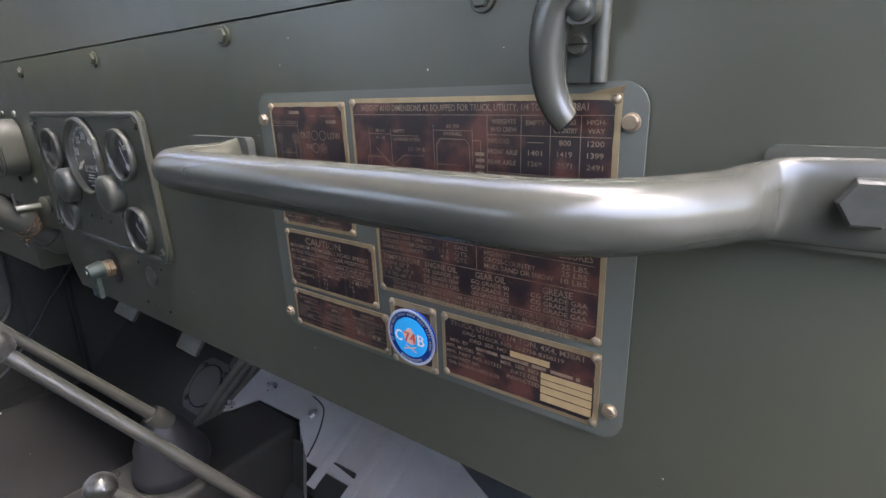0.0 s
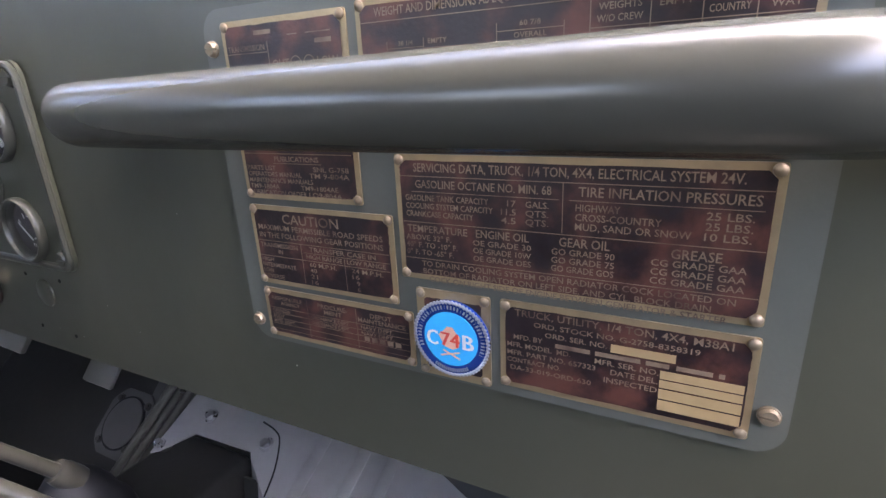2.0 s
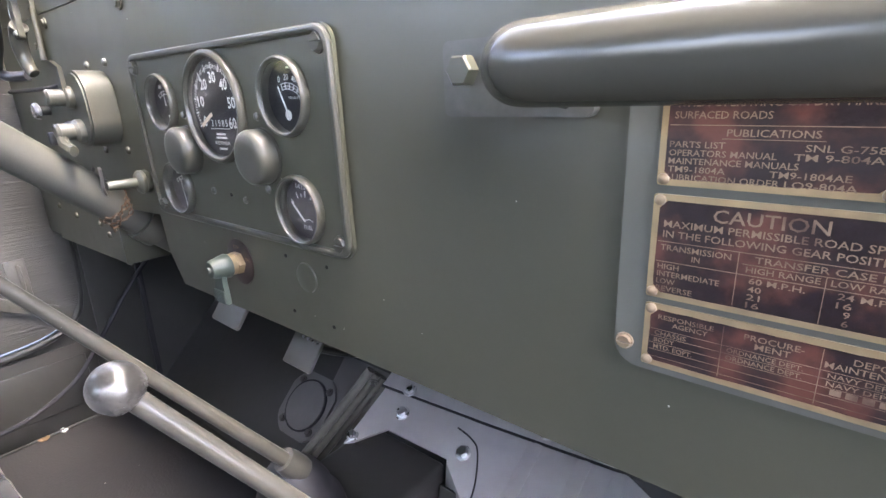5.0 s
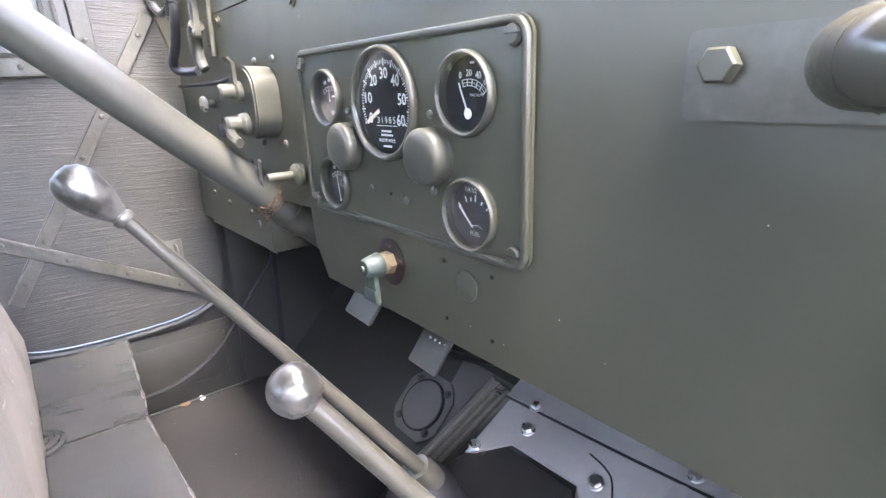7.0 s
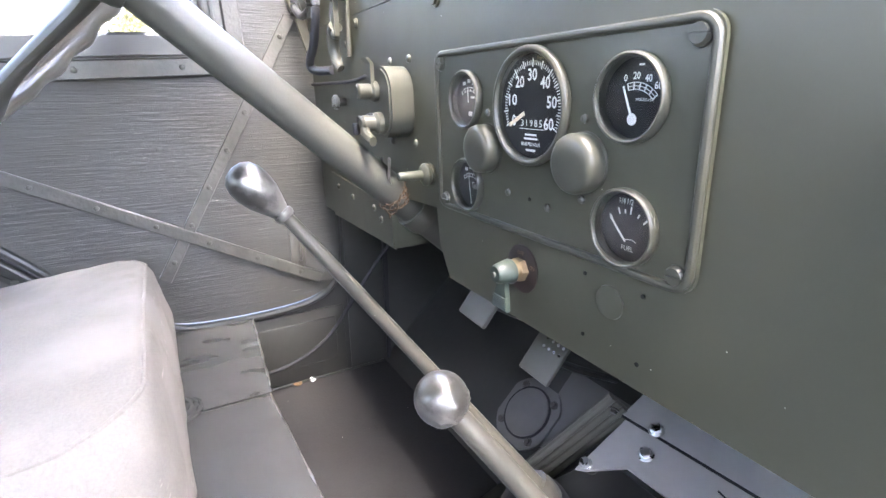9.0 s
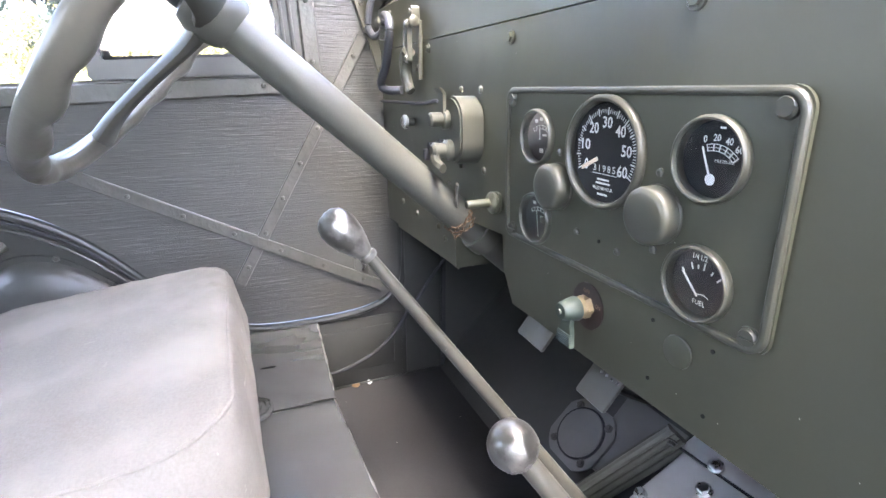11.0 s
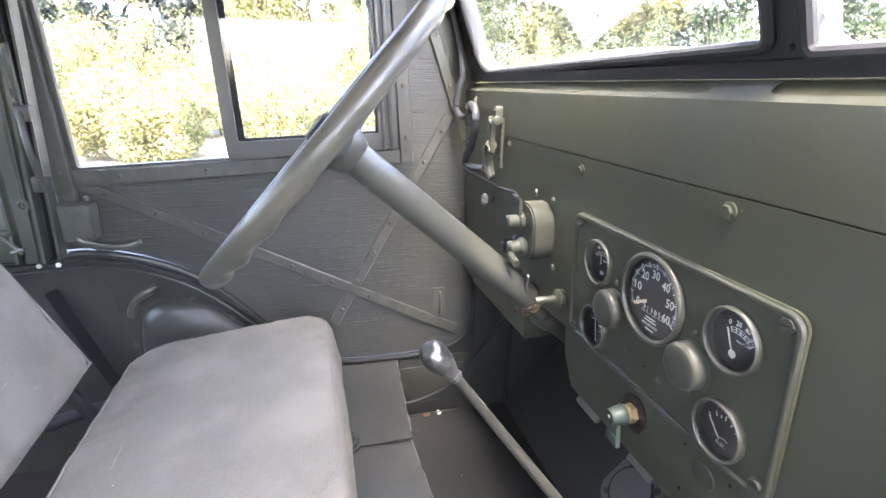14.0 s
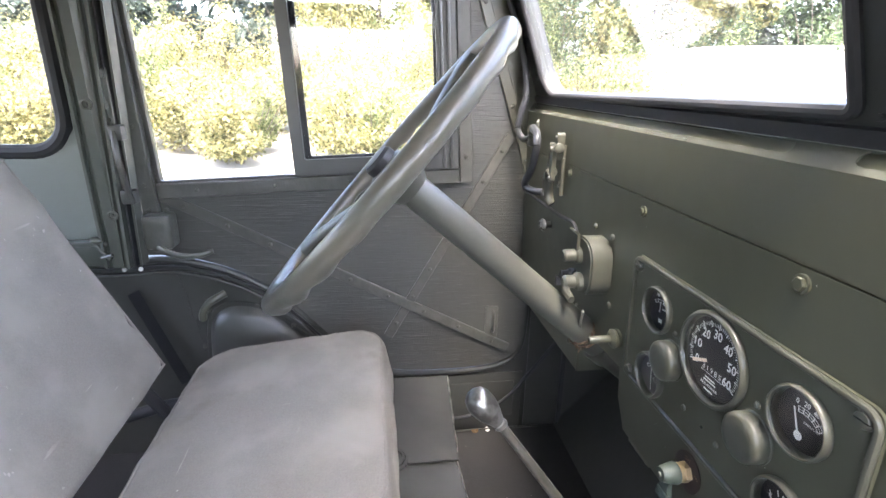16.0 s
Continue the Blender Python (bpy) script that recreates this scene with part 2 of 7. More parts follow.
def wrinkled(name, base, pale):
    """Old paint on fabric-covered board: long level cracks and ridges, paler where worn."""
    m = material(name, base, 0.37, rough_vary=0.06, vary=0.1, grain=60, tone=[c * 1.15 for c in base], tone_scale=5)
    t = m.node_tree
    b = t.nodes["Principled BSDF"]
    co = t.nodes.new("ShaderNodeTexCoord")
    mp = t.nodes.new("ShaderNodeMapping")
    mp.inputs["Scale"].default_value = (14, 15, 400)
    mp.inputs["Rotation"].default_value = (radians(-4), 0, 0)
    n = t.nodes.new("ShaderNodeTexNoise")
    n.inputs["Scale"].default_value, n.inputs["Detail"].default_value, n.inputs["Distortion"].default_value = 1.0, 4.0, 0.6
    t.links.new(co.outputs["Object"], mp.inputs["Vector"])
    t.links.new(mp.outputs["Vector"], n.inputs["Vector"])
    ramp = t.nodes.new("ShaderNodeMapRange")
    ramp.inputs[1].default_value, ramp.inputs[2].default_value = 0.64, 0.74
    t.links.new(n.outputs["Fac"], ramp.inputs[0])
    mix = t.nodes.new("ShaderNodeMix")
    mix.data_type = "RGBA"
    mix.inputs[7].default_value = (*pale, 1)
    old = b.inputs["Base Color"].links[0].from_socket
    t.links.new(old, mix.inputs[6])
    t.links.new(ramp.outputs[0], mix.inputs[0])
    t.links.new(mix.outputs[2], b.inputs["Base Color"])
    bu = t.nodes.new("ShaderNodeBump")
    bu.inputs["Strength"].default_value, bu.inputs["Distance"].default_value = 0.8, 0.002
    t.links.new(n.outputs["Fac"], bu.inputs["Height"])
    t.links.new(bu.outputs["Normal"], b.inputs["Normal"])
    return m


M_DOOR = wrinkled("wrinkled_door_paint", (0.047, 0.047, 0.041), (0.12, 0.12, 0.108))


def glass(name, rough=0.0, tint=(1, 1, 1), dusty=True):
    m = bpy.data.materials.new(name)
    m.use_nodes = True
    b = m.node_tree.nodes["Principled BSDF"]
    b.inputs["Base Color"].default_value = (*tint, 1)
    b.inputs["Roughness"].default_value = rough
    b.inputs["Transmission Weight"].default_value = 1.0
    b.inputs["IOR"].default_value = 1.5
    t = m.node_tree
    if not dusty:
        return m
    # a thin film of dust on the pane
    dust = t.nodes.new("ShaderNodeBsdfTranslucent")
    dust.inputs["Color"].default_value = (0.8, 0.8, 0.76, 1)
    co = t.nodes.new("ShaderNodeTexCoord")
    n = t.nodes.new("ShaderNodeTexNoise")
    n.inputs["Scale"].default_value = 9.0
    t.links.new(co.outputs["Object"], n.inputs["Vector"])
    amount = t.nodes.new("ShaderNodeMapRange")
    amount.inputs[3].default_value, amount.inputs[4].default_value = 0.002, 0.006
    t.links.new(n.outputs["Fac"], amount.inputs[0])
    mix = t.nodes.new("ShaderNodeMixShader")
    t.links.new(amount.outputs[0], mix.inputs[0])
    t.links.new(b.outputs[0], mix.inputs[1])
    t.links.new(dust.outputs[0], mix.inputs[2])
    t.links.new(mix.outputs[0], t.nodes["Material Output"].inputs["Surface"])
    return m


M_GLASS = glass("window_glass", 0.0)
M_LENS = glass("dial_glass", 0.0, dusty=False)


def leafy(name, dark, pale, hue_scale=0.4):
    """Leaves: colour drifts from clump to clump and leaf to leaf; a little light passes through."""
    m = bpy.data.materials.new(name)
    m.use_nodes = True
    t = m.node_tree
    b = t.nodes["Principled BSDF"]
    geo = t.nodes.new("ShaderNodeNewGeometry")
    ramp = t.nodes.new("ShaderNodeMix")
    ramp.data_type = "RGBA"
    ramp.inputs[6].default_value, ramp.inputs[7].default_value = (*dark, 1), (*pale, 1)
    t.links.new(geo.outputs["Random Per Island"], ramp.inputs[0])
    t.links.new(ramp.outputs[2], b.inputs["Base Color"])
    b.inputs["Roughness"].default_value = 0.6
    tr = t.nodes.new("ShaderNodeBsdfTranslucent")
    t.links.new(ramp.outputs[2], tr.inputs["Color"])
    mix = t.nodes.new("ShaderNodeMixShader")
    mix.inputs[0].default_value = 0.5
    t.links.new(b.outputs[0], mix.inputs[1])
    t.links.new(tr.outputs[0], mix.inputs[2])
    t.links.new(mix.outputs[0], t.nodes["Material Output"].inputs["Surface"])
    return m


M_LEAF_Y = leafy("yellow_leaves", (0.065, 0.072, 0.022), (0.42, 0.385, 0.17))
M_LEAF_G = leafy("green_leaves", (0.028, 0.05, 0.02), (0.11, 0.15, 0.065))
M_LEAF_L = leafy("lime_leaves", (0.07, 0.1, 0.03), (0.36, 0.4, 0.19))
M_LEAF_D = leafy("conifer_needles", (0.035, 0.052, 0.04), (0.13, 0.16, 0.13))
M_BARK = material("bark", (0.1, 0.08, 0.06), 0.9, vary=0.3, grain=30, bump=0.6, bump_scale=25)
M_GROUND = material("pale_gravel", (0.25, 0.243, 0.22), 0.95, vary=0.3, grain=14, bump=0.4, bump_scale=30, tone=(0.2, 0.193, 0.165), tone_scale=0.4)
M_ROAD = material("asphalt", (0.05, 0.05, 0.05), 0.85, vary=0.3, grain=60, bump=0.3, bump_scale=120, tone=(0.07, 0.07, 0.068), tone_scale=1.5)

# ---- mesh helpers ----
ORIGIN = {}
LEAN = 0.0                     # slope of the dash below its seam, set while the dash is built
TILT = 0.0                     # turn of the window that hangs askew in its door, set while it is built


def hung(y, z, a=0.047):
    """The turn of the door's window about the foot of its sash."""
    return y - a * (z - 1.113), z + a * (y + 0.2)


def part(name, bm, mat, parent=None, label="", smooth=35, kind="", category="", group=""):
    """Links bm as one mesh object, under a thing or a part; geometry is given in world metres."""
    if LEAN:
        for v in bm.verts:
            v.co.y += LEAN * max(0.0, 1.1 - v.co.z)
    if TILT:
        for v in bm.verts:
            v.co.y, v.co.z = hung(v.co.y, v.co.z, TILT)
    bmesh.ops.recalc_face_normals(bm, faces=bm.faces[:])
    me = bpy.data.meshes.new(name)
    at = ORIGIN.get(parent.name, Vector()) if parent else Vector()
    bm.to_mesh(me)
    bm.free()
    me.transform(Matrix.Translation(-at))
    for mm in mat if isinstance(mat, (list, tuple)) else [mat]:
        me.materials.append(mm)
    if smooth:
        me.polygons.foreach_set("use_smooth", [True] * len(me.polygons))
        me.set_sharp_from_angle(angle=radians(smooth))
    ob = new(name, me)
    if parent:
        ob.parent = parent
        ORIGIN[ob.name] = at
    return tagged(ob, label, category, group, kind)


def thing(name, at, label, category, group="", kind=""):
    ob = new(name)
    ob.empty_display_size = 0.05
    ob.location = at
    ORIGIN[ob.name] = Vector(at)
    return tagged(ob, label, category, group, kind)


def BM():
    return bmesh.new()


def box(bm, lo, hi, bevel=0.0, seg=2, turn=None):
    lo, hi = Vector(lo), Vector(hi)
    m = Matrix.Translation((lo + hi) / 2) @ Matrix.Diagonal((*(hi - lo), 1))
    if turn is not None:
        c = Matrix.Translation((lo + hi) / 2)
        m = c @ turn.to_4x4() @ c.inverted() @ m
    got = bmesh.ops.create_cube(bm, size=1, matrix=m)["verts"]
    if bevel:
        edges = list({e for v in got for e in v.link_edges})
        bmesh.ops.bevel(bm, geom=edges, offset=bevel, segments=seg, affect="EDGES", profile=0.5)


def basis(axis):
    a = Vector(axis).normalized()
    u = a.cross(Vector((0, 0, 1)) if abs(a.z) < 0.9 else Vector((1, 0, 0))).normalized()
    return a, u, a.cross(u)


def lathe(bm, profile, origin, axis, seg=24, squash=1.0):
    """Revolves (radius, height) pairs round the axis."""
    a, u, w = basis(axis)
    o = Vector(origin)
    rings = []
    for r, h in profile:
        if r < 1e-6:
            rings.append([bm.verts.new(o + a * h)])
        else:
            rings.append([bm.verts.new(o + a * h + r * (math.cos(k) * u + squash * math.sin(k) * w)) for k in [2 * math.pi * i / seg for i in range(seg)]])
    for p, q in zip(rings, rings[1:]):
        for i in range(seg):
            j = (i + 1) % seg
            if len(p) == 1 and len(q) > 1:
                bm.faces.new((p[0], q[i], q[j]))
            elif len(q) == 1 and len(p) > 1:
                bm.faces.new((p[i], p[j], q[0]))
            elif len(p) > 1:
                bm.faces.new((p[i], p[j], q[j], q[i]))
    for ring in (rings[0], rings[-1]):
        if len(ring) > 1:
            bm.faces.new(ring)


def rod(bm, a, b, r, seg=14, r2=None):
    a, b = Vector(a), Vector(b)
    lathe(bm, [(r, 0), (r if r2 is None else r2, (b - a).length)], a, b - a, seg)


def smooth_path(pts, n=8, closed=False):
    """A Catmull-Rom curve through the points."""
    p = [Vector(q) for q in pts]
    out, m = [], len(p)
    for i in range(m if closed else m - 1):
        a, b, c, d = (p[(i + k) % m] if closed else p[min(max(i + k, 0), m - 1)] for k in (-1, 0, 1, 2))
        for j in range(n):
            t = j / n
            out.append(0.5 * ((2 * b) + (c - a) * t + (2 * a - 5 * b + 4 * c - d) * t * t + (3 * b - a - 3 * c + d) * t**3))
    if not closed:
        out.append(p[-1])
    return out


def sweep(bm, pts, r, seg=10, closed=False, flat=1.0, ref=(0, 0, 1)):
    """A round or flattened tube along the points; r is a number or one for each point."""
    pts = [Vector(p) for p in pts]
    n = len(pts)
    rs = r if isinstance(r, (list, tuple)) else [r] * n
    fl = flat if isinstance(flat, (list, tuple)) else [flat] * n
    ref, rings = Vector(ref), []
    for i in range(n):
        d = pts[(i + 1) % n] - pts[i - 1] if closed or 0 < i < n - 1 else (pts[1] - pts[0] if i == 0 else pts[-1] - pts[-2])
        d.normalize()
        u = (ref - d * ref.dot(d)).normalized()
        w = d.cross(u)
        rings.append([bm.verts.new(pts[i] + rs[i] * (math.cos(k) * u + fl[i] * math.sin(k) * w)) for k in [2 * math.pi * j / seg for j in range(seg)]])
    for a, b in zip(rings, rings[1:] + ([rings[0]] if closed else [])):
        for j in range(seg):
            bm.faces.new((a[j], a[(j + 1) % seg], b[(j + 1) % seg], b[j]))
    if not closed:
        bm.faces.new(rings[0])
        bm.faces.new(rings[-1])


def slab(bm, outline, holes, place, thick):
    """A sheet: the outline with holes cut through, laid by place(u, v), thickened along the vector."""
    edges = []
    for loop in [outline, *holes]:
        vs = [bm.verts.new(place(*p)) for p in loop]
        edges += [bm.edges.new((vs[i - 1], vs[i])) for i in range(len(vs))]
    got = bmesh.ops.triangle_fill(bm, edges=edges, use_beauty=True, use_dissolve=False)
    faces = [f for f in got["geom"] if isinstance(f, bmesh.types.BMFace)]
    ext = bmesh.ops.extrude_face_region(bm, geom=faces)
    bmesh.ops.translate(bm, verts=[v for v in ext["geom"] if isinstance(v, bmesh.types.BMVert)], vec=thick)


def rrect(x0, x1, z0, z1, r, n=5):
    """A rounded rectangle; r may be one for each corner (right top, left top, left bottom, right bottom)."""
    rs = r if isinstance(r, (list, tuple)) else (r,) * 4
    out = []
    for (cx, cz, s), q in zip(((x1, z1, 0), (x0, z1, 90), (x0, z0, 180), (x1, z0, 270)), rs):
        sx, sz = (-1 if cx == x1 else 1), (-1 if cz == z1 else 1)
        for i in range(n + 1):
            a = radians(s + 90 * i / n)
            out.append((cx + sx * q + q * math.cos(a), cz + sz * q + q * math.sin(a)))
    return out


def rounded(bm, m, half, r, n=14, push=None):
    """A soft rounded block: half sizes, corner radius, in the pose m; push moves its points."""
    got = bmesh.ops.create_cube(bm, size=2)["verts"]
    bmesh.ops.subdivide_edges(bm, edges=list({e for v in got for e in v.link_edges}), cuts=n, use_grid_fill=True)
    h = Vector(half)
    for v in bm.verts:
        p = Vector([math.copysign(abs(c) ** 0.72, c) * k for c, k in zip(v.co, h)])
        q = Vector([max(-(k - r), min(k - r, c)) for c, k in zip(p, h)])
        d = p - q
        p = q + d.normalized() * r if d.length > 1e-9 else p
        if push:
            p = push(p)
        v.co = m @ p


def hexbolt(bm, at, axis, r=0.007, h=0.006, washer=True):
    a = Vector(axis).normalized()
    o = Vector(at)
    if washer:
        lathe(bm, [(r * 1.35, 0), (r * 1.35, 0.0015), (r * 1.25, 0.002)], o, a, 20)
    lathe(bm, [(r, 0.0015), (r, h * 0.85), (r * 0.86, h)], o, a, 6)


def slotted(bm, at, axis, r=0.006, h=0.004):
    """A domed screw head with its slot left open between two halves."""
    a, u, w = basis(axis)
    o = Vector(at)
    for s in (1, -1):
        ring = [o + u * (r * math.cos(k)) + w * (s * max(r * math.sin(k), r * 0.12)) for k in [math.pi * i / 12 for i in range(13)]]
        low = [bm.verts.new(p) for p in ring]
        top = [bm.verts.new(o + (p - o) * 0.72 + a * h * 0.9) for p in ring]
        for i in range(13):
            j = (i + 1) % 13
            bm.faces.new((low[i], low[j], top[j], top[i]))
        bm.faces.new(top)
    lathe(bm, [(r, -0.0005), (r * 0.97, h * 0.35), (0, h * 0.4)], o, a, 24)


def ellipsoid(bm, c, half, rot=None, seg=24):
    got = bmesh.ops.create_uvsphere(bm, u_segments=seg, v_segments=seg * 2 // 3, radius=1)["verts"]
    m = Matrix.Translation(c) @ (rot.to_4x4() if rot is not None else Matrix()) @ Matrix.Diagonal((*half, 1))
    bmesh.ops.transform(bm, verts=got, matrix=m)


def write(bm, text, place, size, at, width=None, align="l", bold=0.0):
    """Letters in the built-in font: size is the height of a capital, width the length the line is fitted to."""
    c = bpy.data.curves.new("t", "FONT")
    c.body, c.size, c.resolution_u, c.offset = text, 1.0, 2, bold
    ob = bpy.data.objects.new("t", c)
    scene.collection.objects.link(ob)
    me = bpy.data.meshes.new_from_object(ob.evaluated_get(bpy.context.evaluated_depsgraph_get()))
    bpy.data.objects.remove(ob)
    bpy.data.curves.remove(c)
    if me.vertices:
        xs = [v.co.x for v in me.vertices]
        x0, x1 = min(xs), max(xs)
        sy = size / 0.69
        sx = width / (x1 - x0) if width else sy
        off = {"l": 0, "c": -(x1 - x0) / 2, "r": -(x1 - x0)}[align]
        vs = [bm.verts.new(place(at[0] + (v.co.x - x0 + off) * sx, at[1] + v.co.y * sy)) for v in me.vertices]
        for p in me.polygons:
            try:
                bm.faces.new([vs[i] for i in p.vertices])
            except ValueError:
                pass
    bpy.data.meshes.remove(me)


def bar(bm, place, x0, x1, z0, z1):
    vs = [bm.verts.new(place(*p)) for p in ((x0, z0), (x1, z0), (x1, z1), (x0, z1))]
    bm.faces.new(vs)

# ---- the vehicle's body: dash, cowl, windshield, sides, floor ----
DY = 0.24                      # face of the dash; it looks towards -y
OUT = (0, -1, 0)               # out of the dash


def dash_at(d):
    return lambda x, z: Vector((x, DY - d, z))


X0, X1 = -1.285, 0.185         # inner sides of the tub
LEAN = 0.03
bm = BM()
outline = [(X1, 1.1677), (X0, 1.1677), (X0, 0.862), (-0.945, 0.862), (-0.945, 0.94), (-0.822, 0.945), (-0.818, 0.905), (-0.797, 0.8695), (X1, 0.8705)]
slab(bm, outline, [], dash_at(0.0), (0, 0.0022, 0))
dash = part("wall_dash", bm, M_DASH, None, "olive drab painted steel dashboard panel of an old utility truck", kind="structure", category="dashboard")
bm = BM()
box(bm, (-0.795, DY + 0.001, 0.8715), (X1, DY + 0.02, 0.8735), 0.0008)
part("bottom_flange", bm, M_DASH, dash)
# lower left bracket plate that carries the steering column
bm = BM()
slab(bm, [(-1.2, 0.938), (-0.968, 0.925), (-0.94, 0.925), (-0.94, 0.868), (-1.2, 0.862)], [], dash_at(0.006), (0, 0.004, 0))
box(bm, (-0.9425, DY - 0.006, 0.866), (-0.94, DY + 0.06, 0.925), 0.0008)
box(bm, (-0.94, DY + 0.058, 0.866), (-0.905, DY + 0.06, 0.925), 0.0008)
part("column_bracket", bm, M_DASH, dash, "bent steel bracket plate")
bm = BM()
for x, z in ((-1.16, 0.918), (-1.09, 0.912), (-1.0, 0.912), (-0.975, 0.9)):
    lathe(bm, [(0.005, 0), (0.0045, 0.002), (0.002, 0.0035), (0, 0.0035)], (x, DY - 0.006, z), OUT, 12)
part("bracket_screws", bm, M_DASH, dash)
# fuse cover plate at the upper left, with a curled edge
bm = BM()
sweep(bm, smooth_path([(-1.27, DY - 0.002, 1.083), (-1.12, DY - 0.002, 1.083), (-1.05, DY - 0.002, 1.084), (-1.005, DY - 0.003, 1.088), (-0.98, DY - 0.006, 1.084), (-0.962, DY - 0.01, 1.07), (-0.945, DY - 0.014, 1.05)], 6), 0.0028, 8)
part("cover_edge", bm, M_RUBBER, dash)
# row of bolts below the seam
bolt_rows = [(-1.036, 1.157), (-0.81, 1.1525), (-0.588, 1.156), (-0.355, 1.159), (-0.13, 1.159), (0.09, 1.159)]
for i, (x, z) in enumerate(bolt_rows):
    bm = BM()
    hexbolt(bm, (x, DY, z), OUT, 0.0056 if i > 1 else 0.005, 0.0045)
    part("bolt", bm, M_DASH, dash)
# small drilled holes and a blanking disc
bm = BM()
for x, z in ((-0.593, 0.939), (-0.541, 0.939), (-0.592, 0.89), (-0.541, 0.889), (-0.654, 0.984)):
    lathe(bm, [(0.0016, 0), (0.0016, 0.0006), (0, 0.0006)], (x, DY - (0.0042 if z > 0.98 else 0), z), OUT, 10)
part("drill_holes", bm, M_BLACK, dash)
bm = BM()
lathe(bm, [(0.0125, 0), (0.0122, 0.0012), (0.0108, 0.0018), (0, 0.0018)], (-0.568, DY, 0.925), OUT, 28)
part("blanking_disc", bm, M_DASH, dash)

LEAN = 0.0
# cowl above the dash: upright strip, rolled edge, top with two sunk slots
bm = BM()
prof = [(DY + 0.006, 1.15), (DY + 0.006, 1.1688), (DY + 0.0005, 1.1692), (DY + 0.0005, 1.2366), (DY + 0.0035, 1.2362), (DY + 0.0035, 1.234), (0.6, 1.234)]


def drawn(bm, prof):
    """A sheet drawn along the dash with the given section (y, z)."""
    for (y0, z0), (y1, z1) in zip(prof, prof[1:]):
        bm.faces.new([bm.verts.new(p) for p in ((X0, y0, z0), (X1, y0, z0), (X1, y1, z1), (X0, y1, z1))])
    bmesh.ops.remove_doubles(bm, verts=bm.verts[:], dist=1e-5)


drawn(bm, prof)
cowl = part("wall_cowl", bm, M_DASH, None, "olive painted cowl with a rolled edge above the dashboard", smooth=50, kind="structure", category="cowl")
bm = BM()
slots = [rrect(-1.262, -0.632, 0.0058, 0.0172, 0.0052, 8), rrect(-0.579, 0.15, 0.0058, 0.0172, 0.0052, 8)]


def bevel(d):
    """The sloping upper edge of the cowl, d metres below its face."""
    return lambda x, u: Vector((x, DY + 0.0005 + 0.588 * u + 0.809 * d, 1.2366 + 0.809 * u - 0.588 * d))


slab(bm, [(X0, 0.0), (X1, 0.0), (X1, 0.0182), (X0, 0.0182)], slots, bevel(0.0), (0, 0.0013, -0.0009))
part("cowl_edge", bm, M_LIP, cowl, "sloping upper edge of the cowl with two long sunk slots")
bm = BM()
slab(bm, [(X0, 0.0045), (X1, 0.0045), (X1, 0.018), (X0, 0.018)], [], bevel(0.003), (0, 0.0008, -0.0006))
part("slot_floor", bm, M_DASH, cowl, "sunk floor of the slots")
bm = BM()
drawn(bm, [(DY + 0.012, 1.2505), (0.287, 1.252)])
part("cowl_top", bm, M_DASH, cowl)
bm = BM()
box(bm, (X0, 0.2865, 1.2411), (X1, 0.6, 1.2536), 0.002)
part("cowl_ledge", bm, M_LIP, cowl)
bm = BM()
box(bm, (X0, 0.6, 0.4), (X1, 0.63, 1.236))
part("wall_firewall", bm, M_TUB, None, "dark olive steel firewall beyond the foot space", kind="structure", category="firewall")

# windshield frame, leaning back
LEAN_WS = 0.36


def ws_at(d):
    return lambda x, s: Vector((x, 0.261 - LEAN_WS * s / math.hypot(1, LEAN_WS) - d, 1.2445 + s / math.hypot(1, LEAN_WS)))


WS_TOP = 0.37
PANES = [(-1.2126, -0.591), (-0.56, 0.074)]


def pane_edge(a, b, grow):
    """Outline of one opening; its lower edge climbs a little from the driver's corner."""
    radii = (0.03, 0.045, 0.045, 0.008) if a < -1 else (0.045, 0.03, 0.008, 0.045)
    loop = rrect(a - grow, b + grow, 0.024 - grow, WS_TOP - 0.05 + grow, radii, 8)
    return [(x, s + (0.012 * (x - a) if a < -1 and s < 0.1 else 0.0)) for x, s in loop]



bm = BM()
slab(bm, rrect(-1.279, 0.172, 0.0092, WS_TOP, 0.006), [pane_edge(a, b, 0.0) for a, b in PANES], ws_at(0.0), (0, 0.026, 0.008))
ws = part("windshield_frame", bm, M_WSF, None, "dark olive steel windshield frame with two panes", kind="structure", category="windshield")
for a, b in PANES:
    bm = BM()
    loop = [ws_at(0.001)(x, s) for x, s in pane_edge(a, b, 0.001)]
    sweep(bm, loop, 0.0055, 10, closed=True, ref=(0, -1, -0.35), flat=1.0)
    part("rubber_seal", bm, M_RUBBER, ws, "black rubber glazing seal")
    bm = BM()
    slab(bm, rrect(a - 0.004, b + 0.004, 0.024, WS_TOP - 0.046, 0.045, 8), [], ws_at(-0.01), (0, 0.004, 0.0013))
    part("pane", bm, M_GLASS, ws, "clear glass pane").visible_shadow = False
bm = BM()
slab(bm, [(0.235, 1.1), (0.262, 1.1), (0.262, 1.25), (0.155, 1.585), (0.075, 1.585), (0.2, 1.27)], [], lambda y, z: Vector((-1.279, y, z)), (-0.006, 0, 0))
part("side_flange", bm, M_TRIM, ws, "side flange of the windshield post")
bm = BM()
slab(bm, [(-1.275, 0.0078), (0.165, 0.0078), (0.165, 0.02), (-1.275, 0.02)], [], ws_at(0.006), (0, 0.0055, 0.002))
# added black block behind the strip, stops light under the frame
box(bm, (-1.25, 0.29, 1.2441), (0.15, 0.305, 1.262), 0.003)
part("bottom_seal", bm, M_RUBBER, ws, "black rubber strip under the windshield")
